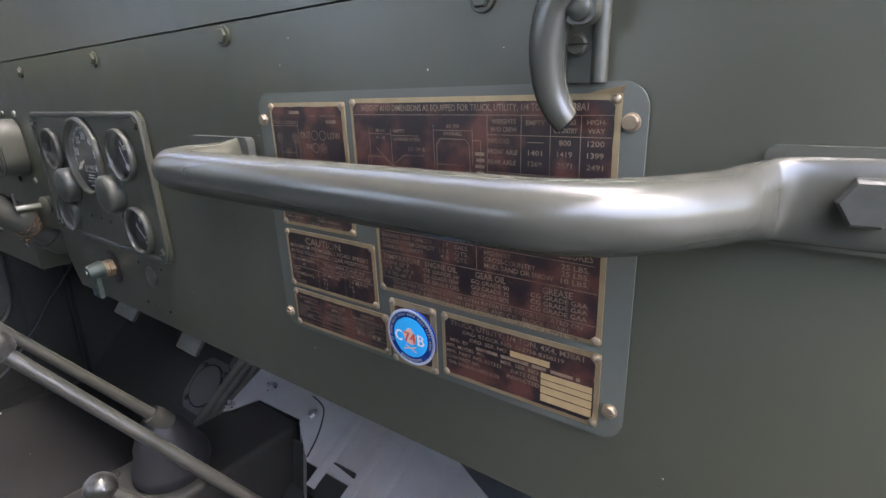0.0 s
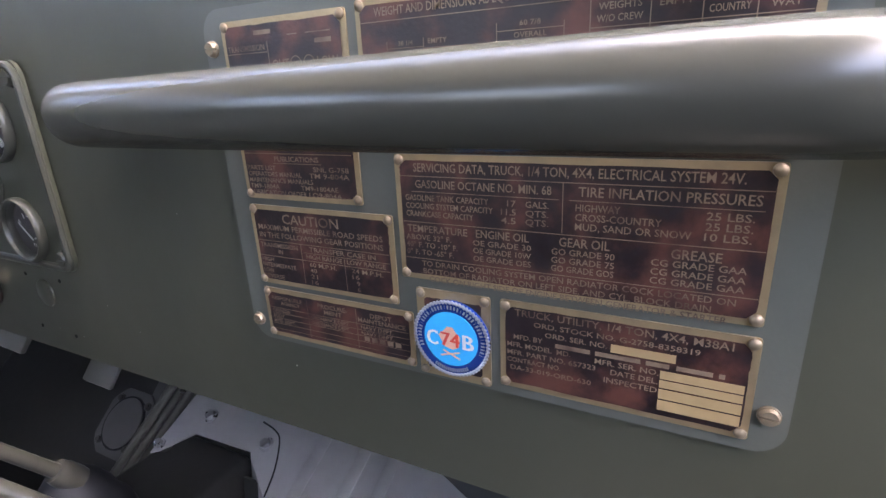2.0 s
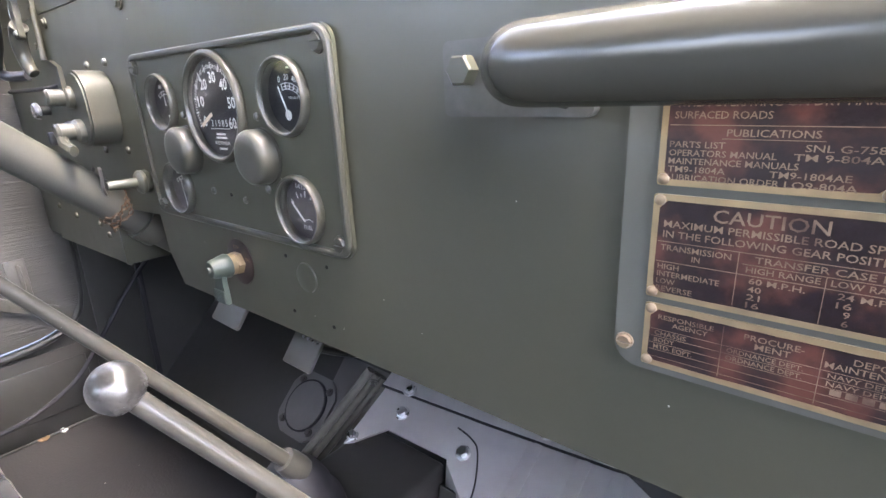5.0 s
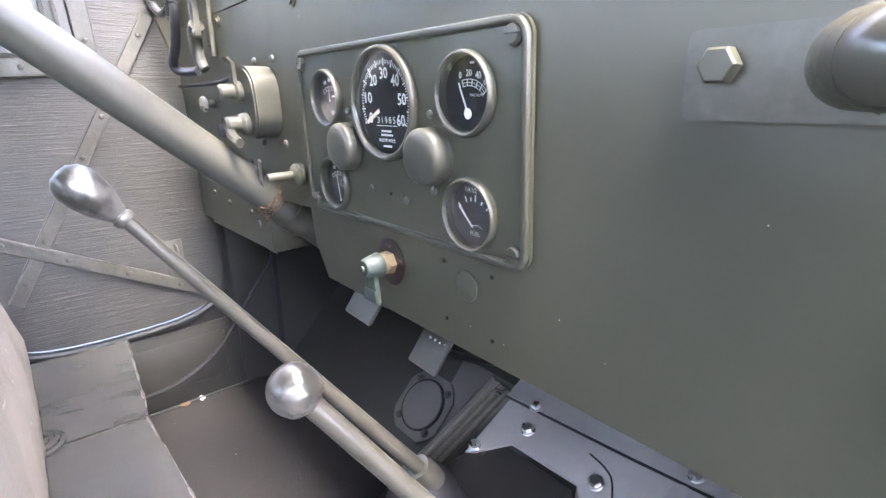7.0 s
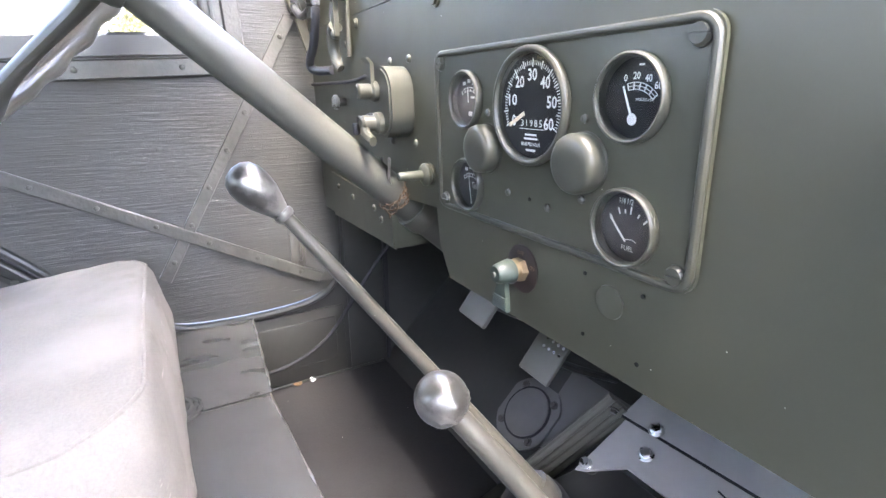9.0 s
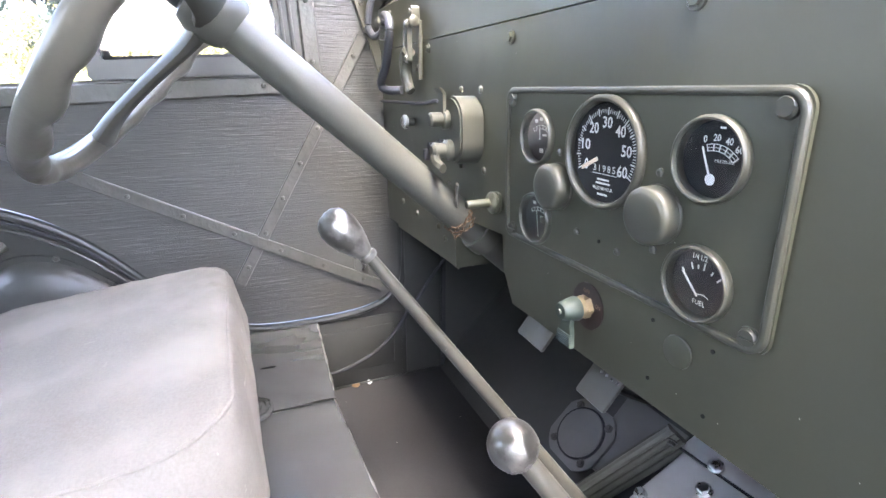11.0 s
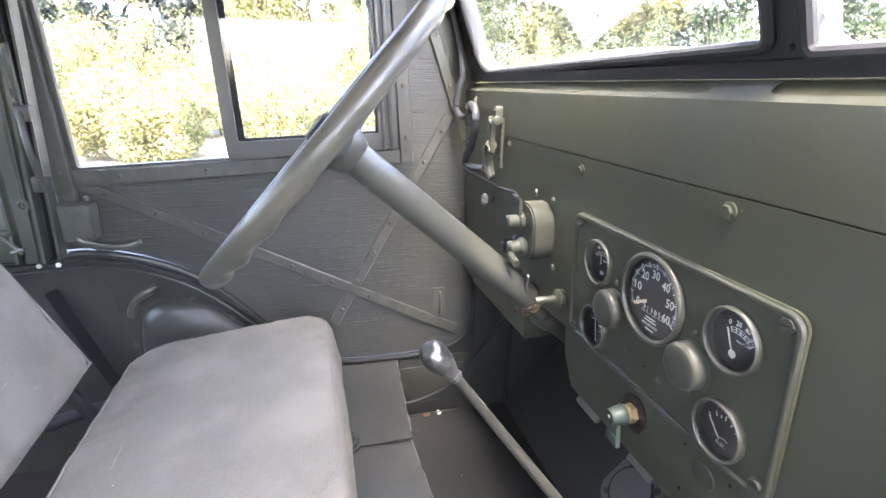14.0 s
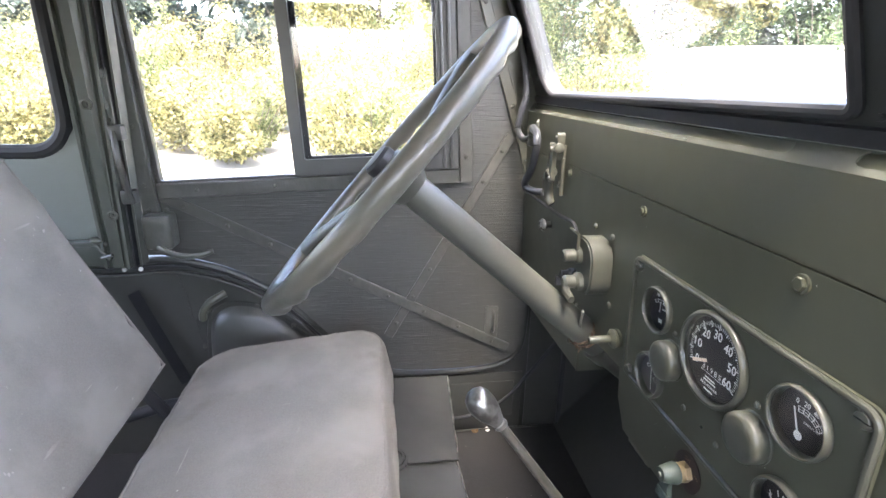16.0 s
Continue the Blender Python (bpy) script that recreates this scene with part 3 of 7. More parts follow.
bm = BM()
for x, s in ((-1.247, 0.06), (-1.247, 0.135), (-1.247, 0.22), (-1.247, 0.31), (-0.574, 0.029), (-1.225, 0.018)):
    hexbolt(bm, ws_at(0.0)(x, s), (0, -1, -0.3), 0.002 if x > -1 else 0.0042, 0.003)
part("frame_bolts", bm, M_WSF, ws)

# floor, toe board
bm = BM()
box(bm, (X0 - 0.03, -1.35, 0.485), (X1 + 0.03, 0.36, 0.5))
part("floor", bm, M_FLOOR, None, "dark coated steel floor, worn and dusty", kind="structure", category="floor")
bm = BM()
lathe(bm, [(0.0125, 0), (0.0125, 0.0012), (0.0105, 0.0018), (0.0095, 0.0008), (0, 0.0008)], (-0.858, 0.228, 0.5), (0, 0, 1), 24)
part("drain_plug", bm, M_TUB, bpy.data.objects["floor"], "small round floor plug")
bm = BM()
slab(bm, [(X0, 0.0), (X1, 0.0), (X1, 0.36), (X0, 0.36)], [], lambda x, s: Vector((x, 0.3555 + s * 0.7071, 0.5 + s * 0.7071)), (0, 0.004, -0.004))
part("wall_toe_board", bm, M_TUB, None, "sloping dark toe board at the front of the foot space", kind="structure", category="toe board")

# left side of the tub with its curved entry cut-out
RIM = [(-1.3, 0.948), (-0.75, 0.948), (-0.55, 0.949), (-0.47, 0.953), (-0.4, 0.941), (-0.33, 0.914), (-0.27, 0.875), (-0.22, 0.828), (-0.177, 0.78), (-0.12, 0.722),
       (-0.06, 0.685), (0.0, 0.669), (0.12, 0.667), (0.2, 0.676), (0.245, 0.7), (0.262, 0.745), (0.266, 0.85), (0.266, 1.0), (0.262, 1.235)]


def side_at(x):
    return lambda y, z: Vector((x, y, z))


rim = [(p.x, p.y) for p in smooth_path([(y, z, 0) for y, z in RIM], 6)]
for name, xw, s, lab in (("wall_left", X0, -1, "driver"), ("wall_right", X1, 1, "passenger")):
    bm = BM()
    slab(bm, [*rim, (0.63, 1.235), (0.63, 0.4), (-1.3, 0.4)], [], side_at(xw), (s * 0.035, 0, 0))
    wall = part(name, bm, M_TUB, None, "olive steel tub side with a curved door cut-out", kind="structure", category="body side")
    bm = BM()
    sweep(bm, [(xw - s * 0.002, y, z - 0.004) for y, z in rim[:-8]], 0.0075, 10, ref=(1, 0, 0), flat=1.0)
    part("entry_rim", bm, M_TUB, wall, "rolled steel rim of the entry")
    if s < 0:
        bm = BM()
        sweep(bm, [(xw + 0.006, y, z - 0.028) for y, z in rim[:62]], 0.0055, 8, ref=(1, 0, 0), flat=0.7)
        part("inner_bead", bm, M_TUB, wall, "pressed bead below the rim")
        bm = BM()
        sweep(bm, [(xw + 0.003, y, z - 0.0165) for y, z in rim[:62]], 0.0032, 8, ref=(1, 0, 0))
        part("rim_gap", bm, M_RUBBER, wall, "dark gap between rim and bead")
        bm = BM()
        sweep(bm, smooth_path([(xw + 0.009, 0.07, 0.502), (xw + 0.01, 0.17, 0.5035), (xw + 0.0085, 0.27, 0.502), (xw + 0.01, 0.352, 0.5035)], 6), 0.0022, 8)
        part("floor_seam", bm, M_TUB, wall, "worn pale seam along the floor")
        # kick panel and ledges of the rocker
        bm = BM()
        box(bm, (xw, -0.1, 0.502), (xw + 0.004, 0.268, 0.652), 0.0015)
        box(bm, (xw + 0.002, 0.09, 0.535), (xw + 0.006, 0.25, 0.63), 0.003)
        part("rocker_ledge", bm, M_TUB, wall)
        bm = BM()
        box(bm, (xw, 0.278, 0.502), (xw + 0.005, 0.36, 1.16), 0.002)
        part("kick_panel", bm, M_TUB, wall)
        bm = BM()
        box(bm, (xw + 0.004, 0.358, 0.502), (xw + 0.012, 0.368, 0.87), 0.002)
        part("kick_seam", bm, M_RUBBER, wall)
        # rounded cover bulging from the inner side behind the entry
        bm = BM()
        cy, cz = -0.31, 0.71
        loop = [(p.x, p.y) for p in smooth_path([(-0.16, 0.67, 0), (-0.2, 0.745, 0), (-0.241, 0.787, 0), (-0.291, 0.828, 0), (-0.337, 0.842, 0), (-0.372, 0.836, 0), (-0.396, 0.812, 0), (-0.405, 0.754, 0), (-0.407, 0.67, 0)], 4)]
        rings = []
        for k, (f, dx) in enumerate(((1.1, 0.001), (1.09, 0.003), (1.02, 0.003), (1.0, 0.006), (0.97, 0.012), (0.86, 0.02), (0.6, 0.027), (0.3, 0.03), (0.02, 0.031))):
            rings.append([bm.verts.new((xw + dx, cy + (y - cy) * f, cz + (z - cz) * f)) for y, z in loop])
        for a, b in zip(rings, rings[1:]):
            for i in range(len(a) - 1):
                bm.faces.new((a[i], a[i + 1], b[i + 1], b[i]))
        part("bulged_cover", bm, M_TUB, wall, "rounded pressed cover with small bolts")
        bm = BM()
        for y, z in ((-0.4, 0.838), (-0.306, 0.845), (-0.238, 0.796), (-0.418, 0.757), (-0.196, 0.756)):
            hexbolt(bm, (xw + 0.004, y, z), (1, 0, 0), 0.0038, 0.004)
        part("cover_bolts", bm, M_BOLT, wall)
        # white dots painted in for daylight showing through two small holes
        for y, z in ((-0.515, 0.932), (-0.545, 0.932)):
            bm = BM()
            lathe(bm, [(0.0045, 0), (0.0042, 0.002), (0, 0.003)], (xw + 0.006, y, z), (1, 0, 0), 14)
            part("rim_hole_dot", bm, M_WHITE, wall, "white dot standing in for daylight through a small hole")
        bm = BM()
        sweep(bm, smooth_path([(xw + 0.002, -0.416, 0.818), (xw + 0.009, -0.411, 0.838), (xw + 0.011, -0.397, 0.857), (xw + 0.009, -0.378, 0.868), (xw + 0.002, -0.366, 0.873)], 5), 0.008, 10, ref=(1, 0, 0))
        part("cover_hook", bm, M_TRIM, wall)
        # dark brace running down behind the seat
        bm = BM()
        a, b, w = Vector((xw + 0.012, -0.535, 0.885)), Vector((xw + 0.03, -0.455, 0.69)), Vector((0, 0.011, 0.005))
        vs = [bm.verts.new(q) for q in (a - w, a + w, b + w, b - w)]
        bm.faces.new(vs)
        bmesh.ops.solidify(bm, geom=bm.faces[:], thickness=0.006)
        part("body_brace", bm, M_RUBBER, wall, "dark flat brace")
        # weld spatter line
        bm = BM()
        rnd = random.Random(4)
        for k in range(26):
            z = 0.92 - 0.007 * k
            ellipsoid(bm, (xw + 0.001, -0.45 + 0.002 * k * 0.6 + rnd.uniform(-0.003, 0.003), z), (0.0018, 0.0022, 0.002), seg=6)
        part("weld_line", bm, M_TUB, wall)

# canvas top and back, which shut out the sky over the seats
bm = BM()
for (y0, z0), (y1, z1) in zip([(0.13, 1.6), (-0.2, 1.625), (-0.7, 1.625), (-1.25, 1.6)], [(-0.2, 1.625), (-0.7, 1.625), (-1.25, 1.6), (-1.33, 1.54)]):
    vs = [bm.verts.new(p) for p in ((-1.3, y0, z0), (0.2, y0, z0), (0.2, y1, z1), (-1.3, y1, z1))]
    bm.faces.new(vs)
bmesh.ops.remove_doubles(bm, verts=bm.verts[:], dist=1e-5)
bmesh.ops.solidify(bm, geom=bm.faces[:], thickness=0.004)
part("ceiling", bm, M_CANVAS, None, "olive canvas roof stretched over the seats", kind="structure", category="canvas roof")
# the back is out of view; its opening is added to light the dash
bm = BM()
slab(bm, [(-1.3, 0.45), (0.2, 0.45), (0.2, 1.56), (-1.3, 1.56)], [rrect(-1.12, -0.42, 1.08, 1.46, 0.05, 6)], lambda x, z: Vector((x, -1.32, z)), (0, -0.02, 0))
part("wall_back", bm, M_CANVAS, None, "unseen olive canvas back wall with a wide opening added to light the dash", kind="structure", category="canvas wall")

# ---- driver's door ----
DX = -1.275


def door_at(d):
    return lambda y, z: Vector((DX + d, y, z))


bm = BM()
low = [(y, z + 0.008) for y, z in rim if -0.495 < y < 0.2622 and z < 1.0]
outline = [(-0.497, 0.962), *low, (0.2615, 1.0), (0.247, 1.15), (0.205, 1.27), (0.098, 1.575), (0.06, 1.6), (-0.5, 1.6), (-0.515, 1.585)]
slab(bm, outline, [[hung(y, z) for y, z in rrect(-0.452, 0.1, 1.113, 1.54, 0.004, 2)]], door_at(0.0), (-0.012, 0, 0))
door = part("door_1", bm, M_DOOR, None, "olive driver's door of wrinkled painted board, with a sliding window", kind="structure", category="door")


def strip(name, a, b, w, t, mat, screws=0, lift=0.0, label=""):
    """A flat batten on the door between two points (y, z), with round-headed screws along it."""
    a, b = Vector((0, *a)), Vector((0, *b))
    d = (b - a).normalized()
    n = Vector((0, -d.z, d.y)) * (w / 2)
    bm = BM()
    vs = []
    for x, f in ((DX + lift, 1.0), (DX + lift + t * 0.75, 1.0), (DX + lift + t, 0.86)):
        vs.append([bm.verts.new(Vector((x, 0, 0)) + q) for q in (a + n * f, b + n * f, b - n * f, a - n * f)])
    for p, q in zip(vs, vs[1:]):
        for i in range(4):
            bm.faces.new((p[i], p[(i + 1) % 4], q[(i + 1) % 4], q[i]))
    bm.faces.new(vs[0])
    bm.faces.new(vs[-1])
    ob = part(name, bm, mat, door, label)
    for k in range(screws):
        p = a.lerp(b, (k + 0.5) / screws)
        bm = BM()
        lathe(bm, [(0.0042, 0), (0.0036, 0.0016), (0.0015, 0.0026), (0, 0.0026)], (DX + lift + t, p.y, p.z), (1, 0, 0), 12)
        part("screw", bm, M_BOLT, ob)
    return ob


strip("diagonal_batten", (-0.455, 1.078), (0.225, 0.722), 0.021, 0.006, M_BATTEN, 9, label="flat metal brace with round-headed screws")
strip("diagonal_batten", (0.207, 1.19), (-0.04, 0.765), 0.02, 0.005, M_BATTEN, 7, label="flat metal brace with round-headed screws")
TILT = 0.047
strip("sill_batten", (-0.458, 1.098), (0.104, 1.098), 0.028, 0.01, M_BATTEN, 4, label="level wooden batten under the window")
strip("upright_batten", (0.1185, 1.086), (0.1185, 1.56), 0.026, 0.008, M_BATTEN, 5)
strip("rear_edge_strip", (-0.476, 1.06), (-0.476, 1.585), 0.03, 0.012, M_BATTEN, 5, label="worn wooden strip along the door edge")
TILT = 0.0
strip("front_edge_strip", (0.254, 1.09), (0.225, 1.19), 0.016, 0.004, M_TRIM, 1)
strip("front_edge_strip", (0.221, 1.2), (0.099, 1.56), 0.02, 0.006, M_TRIM, 4)
# window channels and panes
TILT = 0.047
bm = BM()
slab(bm, rrect(-0.455, 0.104, 1.111, 1.544, 0.006), [rrect(-0.451, 0.094, 1.1165, 1.532, 0.005)], door_at(0.004), (-0.018, 0, 0))
part("window_channel", bm, M_SILL, door, "grey metal window channel")
bm = BM()
slab(bm, rrect(-0.208, 0.101, 1.116, 1.535, 0.006), [rrect(-0.187, 0.066, 1.144, 1.51, 0.004)], door_at(0.014), (-0.011, 0, 0))
sash = part("window_1", bm, M_SILL, door, "grey metal sliding window sash")
bm = BM()
slab(bm, rrect(-0.189, 0.068, 1.142, 1.512, 0.004), [rrect(-0.176, 0.061, 1.149, 1.505, 0.004)], door_at(0.004), (-0.006, 0, 0))
part("pane_seal", bm, M_RUBBER, sash)
bm = BM()
box(bm, (DX + 0.006, -0.188, 1.143), (DX + 0.009, 0.067, 1.511))
part("pane", bm, M_GLASS, sash, "clear sliding pane").visible_shadow = False
bm = BM()
box(bm, (DX - 0.006, -0.449, 1.118), (DX - 0.003, -0.195, 1.535))
part("fixed_pane", bm, M_GLASS, door, "clear fixed pane").visible_shadow = False
for y0, y1, t in ((0.072, 0.078, 0.018), (0.086, 0.092, 0.02)):
    bm = BM()
    box(bm, (DX, y0, 1.115), (DX + t, y1, 1.54), 0.0015)
    part("channel_lip", bm, M_SILL, door)
TILT = 0.0
# latch box and inside handle
bm = BM()
rounded(bm, pose(DX + 0.02, -0.457, 1.016), (0.021, 0.0245, 0.032), 0.006, 6)
lock = part("lock_box", bm, M_BATTEN, door, "painted lock housing")
bm = BM()
for y in (-0.476, -0.445):
    hexbolt(bm, (DX + 0.012, y, 1.052), (1, 0, 0), 0.004, 0.004)
part("lock_bolt", bm, M_BOLT, lock)
bm = BM()
lathe(bm, [(0.013, 0), (0.013, 0.02), (0.01, 0.026), (0, 0.028)], (DX + 0.012, -0.462, 0.99), (1, 0, 0), 20)
hp = smooth_path([(DX + 0.034, -0.462, 0.99), (DX + 0.044, -0.445, 0.982), (DX + 0.047, -0.42, 0.974), (DX + 0.046, -0.39, 0.973), (DX + 0.041, -0.363, 0.98)], 6)
sweep(bm, hp, [0.0075 - 0.003 * i / len(hp) for i in range(len(hp))], 10, ref=(0, 0, 1), flat=0.7)
part("door_handle", bm, M_BOLT, door, "curved steel inside door handle")
bm = BM()
box(bm, (DX, 0.172, 0.75), (DX + 0.004, 0.2, 0.825), 0.0015)
sweep(bm, smooth_path([(DX + 0.004, 0.189, 0.765), (DX + 0.011, 0.189, 0.772), (DX + 0.011, 0.189, 0.808), (DX + 0.004, 0.189, 0.815)], 4), 0.003, 8, ref=(1, 0, 0))
part("hinge_plate", bm, M_BATTEN, door)

# passenger's side: header over the open entry, rear quarter panel with a rounded window
bm = BM()
slab(bm, [(-0.497, 1.6), (-0.497, 1.502), (0.13, 1.502), (0.13, 1.6)], [], side_at(X1 + 0.01), (0.012, 0, 0))
part("wall_header_right", bm, M_TRIM, None, "olive header over the open passenger's entry", kind="structure", category="header")
# added half door, out of view: its sloping top sets how much light enters
bm = BM()
slab(bm, [(-0.497, 1.245), (-0.497, 0.962), *low, (0.2615, 0.9), (0.13, 0.935), (0.045, 1.04), (-0.06, 1.185), (-0.14, 1.24), (-0.2, 1.245)], [], side_at(X1 + 0.014), (0.006, 0, 0))
part("door_light_block", bm, M_CANVAS, None, "added, unseen olive canvas half door that blocks low light, with a sloping upper edge", kind="structure", category="door")
# unseen panel mirrored from the left; window kept small to limit side light
QUARTER = rrect(-1.24, -0.95, 1.2, 1.5, 0.05, 8)
bm = BM()
slab(bm, [(-1.3, 0.95), (-0.497, 0.95), (-0.497, 1.6), (-1.3, 1.6)], [QUARTER], side_at(X1 + 0.01), (0.01, 0, 0))
quarter = part("wall_quarter_right", bm, M_QUARTER, None, "unseen grey-green rear quarter panel, its small rounded window sized to limit side light", kind="structure", category="side panel")
bm = BM()
sweep(bm, [(X1 + 0.008, y, z) for y, z in QUARTER], 0.013, 10, closed=True, ref=(1, 0, 0))
part("rubber_seal", bm, M_RUBBER, quarter, "thick black rubber window seal")

# rear post and quarter panel behind the door
bm = BM()
PX = -1.255


def post_line(y_low, y_high, w, t, x, mat_bm):
    vs = []
    for z, y in ((0.955, y_low), (1.61, y_high)):
        vs.append([mat_bm.verts.new(p) for p in ((x, y, z), (x + t * 0.8, y + 0.004, z), (x + t, y + w * 0.3, z), (x + t, y + w * 0.7, z), (x + t * 0.8, y + w - 0.004, z), (x, y + w, z))])
    a, b = vs
    for i in range(6):
        mat_bm.faces.new((a[i], a[(i + 1) % 6], b[(i + 1) % 6], b[i]))
    mat_bm.faces.new(a)
    mat_bm.faces.new(b)


post_line(-0.548, -0.556, 0.042, 0.03, PX, bm)
post = part("rear_door_post", bm, M_POST, None, "olive steel post behind the driver's door", smooth=25, kind="structure", category="door post")
bm = BM()
post_line(-0.513, -0.496, 0.012, 0.038, PX, bm)
post_line(-0.497, -0.48, 0.01, 0.022, PX, bm)
part("post_channel", bm, M_POST, post, smooth=25)
bm = BM()
post_line(-0.502, -0.487, 0.006, 0.03, PX, bm)
part("post_seal", bm, M_RUBBER, post)
bm = BM()
post_line(-0.553, -0.561, 0.012, 0.033, PX, bm)
post_line(-0.52, -0.506, 0.005, 0.034, PX, bm)
part("post_crease", bm, M_POST, post, "raised edge of the post", smooth=25)
bm = BM()
for z in (1.285, 1.235, 1.215):
    rod(bm, (PX + 0.03, -0.5 + 0.026 * (z - 1.2), z), (PX + 0.03, -0.5 + 0.026 * (z - 1.2), z + (0.012 if z > 1.22 else 0.006)), 0.0055, 12)
box(bm, (PX + 0.024, -0.506, 1.21), (PX + 0.03, -0.489, 1.3), 0.002)
part("post_hinge", bm, M_POST, post, "small hinge on the post")
bm = BM()
slab(bm, [(-0.72, 1.0), (-0.547, 1.0), (-0.552, 1.225), (-0.575, 1.226), (-0.575, 1.2), (-0.6, 1.165), (-0.64, 1.148), (-0.72, 1.146)], [], side_at(-1.262), (-0.004, 0, 0))
part("post_gusset", bm, M_QUARTER, post, "pale flat plate beside the post")
bm = BM()
for z, y in ((1.243, -0.527), (1.054, -0.519), (1.5, -0.532)):
    lathe(bm, [(0.0095, 0), (0.0095, 0.003), (0.006, 0.004), (0.005, 0.002), (0.003, 0.0025), (0.0028, 0.006), (0, 0.006)], (PX + 0.03, y, z), (1, 0, 0), 20)
part("post_screw", bm, M_BOLT, post)
bm = BM()
hp = smooth_path([(PX + 0.04, -0.49, 1.2), (PX + 0.05, -0.486, 1.16), (PX + 0.046, -0.482, 1.11), (PX + 0.036, -0.48, 1.08)], 6)
sweep(bm, hp, 0.0042, 8, ref=(1, 0, 0), flat=1.3)
box(bm, (PX + 0.02, -0.498, 1.075), (PX + 0.04, -0.474, 1.1), 0.003)
box(bm, (PX + 0.02, -0.498, 1.185), (PX + 0.042, -0.476, 1.21), 0.003)
part("post_catch", bm, M_TUB, post, "sprung catch on the post")
bm = BM()
slab(bm, [(-1.3, 0.95), (-0.535, 0.95), (-0.545, 1.61), (-1.3, 1.6)], [rrect(-1.2, -0.588, 1.16, 1.52, 0.06, 8)], side_at(-1.268), (-0.01, 0, 0))
quarter = part("wall_quarter_left", bm, M_QUARTER, None, "pale grey-green rear quarter panel with a rounded window", kind="structure", category="side panel")
bm = BM()
sweep(bm, [(-1.266, y, z) for y, z in rrect(-1.2, -0.588, 1.16, 1.52, 0.06, 8)], 0.013, 10, closed=True, ref=(1, 0, 0))
part("rubber_seal", bm, M_RUBBER, quarter, "thick black rubber window seal")
bm = BM()
slab(bm, rrect(-1.2, -0.588, 1.16, 1.52, 0.06, 8), [], side_at(-1.272), (-0.003, 0, 0))
part("pane", bm, M_GLASS, quarter, "clear quarter window").visible_shadow = False
bm = BM()
box(bm, (-1.268, -0.72, 0.955), (-1.235, -0.515, 0.998), 0.004)
box(bm, (-1.245, -0.6, 0.995), (-1.228, -0.53, 1.004), 0.002)
ledge = part("tub_ledge", bm, M_POST, quarter, "ledge on top of the tub side")
bm = BM()
rod(bm, (-1.228, -0.56, 1.0), (-1.222, -0.535, 0.972), 0.0045, 8)
ellipsoid(bm, (-1.226, -0.556, 1.008), (0.009, 0.012, 0.007), seg=12)
rod(bm, (-1.224, -0.552, 0.975), (-1.218, -0.53, 0.982), 0.003, 8)
part("wing_bolt", bm, M_BOLT, ledge)

# ---- instrument panel ----
LEAN = 0.03
IP = thing("instrument_panel", (-0.66, DY, 0.95), "olive instrument panel with raised rim and five dials", "instrument panel")
bm = BM()
DIALS = {"speedometer": (-0.6555, 1.0555, 0.0446), "pressure_dial": (-0.559, 1.0622, 0.0272), "fuel_dial": (-0.557, 0.9822, 0.0262), "temperature_dial": (-0.748, 1.0605, 0.0258), "battery_dial": (-0.7475, 0.982, 0.0258)}
holes = [[(x + 0.9 * q * math.cos(a), z + 0.9 * q * math.sin(a)) for a in [math.pi * k / 16 for k in range(32)]] for x, z, q in DIALS.values()]
slab(bm, rrect(-0.8075, -0.5045, 0.9505, 1.106, 0.013, 6), holes, dash_at(0.003), (0, 0.0028, 0))
part("panel_plate", bm, M_DASH, IP)
bm = BM()
sweep(bm, [dash_at(0.0035)(x, z) for x, z in rrect(-0.804, -0.508, 0.954, 1.1025, 0.0115, 6)], 0.0029, 10, closed=True, ref=OUT, flat=1.05)
part("rim_bead", bm, M_BEZEL, IP, "raised rounded rim worn pale at the edge")
for x, z in ((-0.518, 1.0945), (-0.796, 1.0935), (-0.517, 0.9615), (-0.793, 0.961)):
    bm = BM()
    slotted(bm, (x, DY - 0.003, z), OUT, 0.0072, 0.004)
    part("slotted_screw", bm, M_BEZEL, IP)
for x, z in ((-0.683, 0.985), (-0.632, 0.9815), (-0.597, 1.049), (-0.596, 0.994), (-0.713, 1.05), (-0.735, 0.983)):
    bm = BM()
    lathe(bm, [(0.0032, 0), (0.003, 0.0015), (0.0012, 0.0022), (0, 0.0018)], (x, DY - 0.004, z), OUT, 12)
    part("small_screw", bm, M_BOLT, IP)
bm = BM()


def arc(bm, place, c, r0, r1, a0, a1, n=16):
    """A flat band between two radii, from angle a0 to a1 (degrees, anticlockwise from +x)."""
    pts = [radians(a0 + (a1 - a0) * i / n) for i in range(n + 1)]
    for p, q in zip(pts, pts[1:]):
        vs = [bm.verts.new(place(c[0] + r * math.cos(a), c[1] + r * math.sin(a))) for r, a in ((r0, p), (r1, p), (r1, q), (r0, q))]
        bm.faces.new(vs)


def tick(bm, place, c, r0, r1, a, w):
    a = radians(a)
    d, n = (math.cos(a), math.sin(a)), (-math.sin(a) * w / 2, math.cos(a) * w / 2)
    vs = [bm.verts.new(place(c[0] + r * d[0] + s * n[0], c[1] + r * d[1] + s * n[1])) for r, s in ((r0, -1), (r1, -1), (r1, 1), (r0, 1))]
    bm.faces.new(vs)


def line(bm, place, p, q, w):
    a = math.degrees(math.atan2(q[1] - p[1], q[0] - p[0]))
    tick(bm, place, p, 0, math.hypot(q[0] - p[0], q[1] - p[1]), a, w)


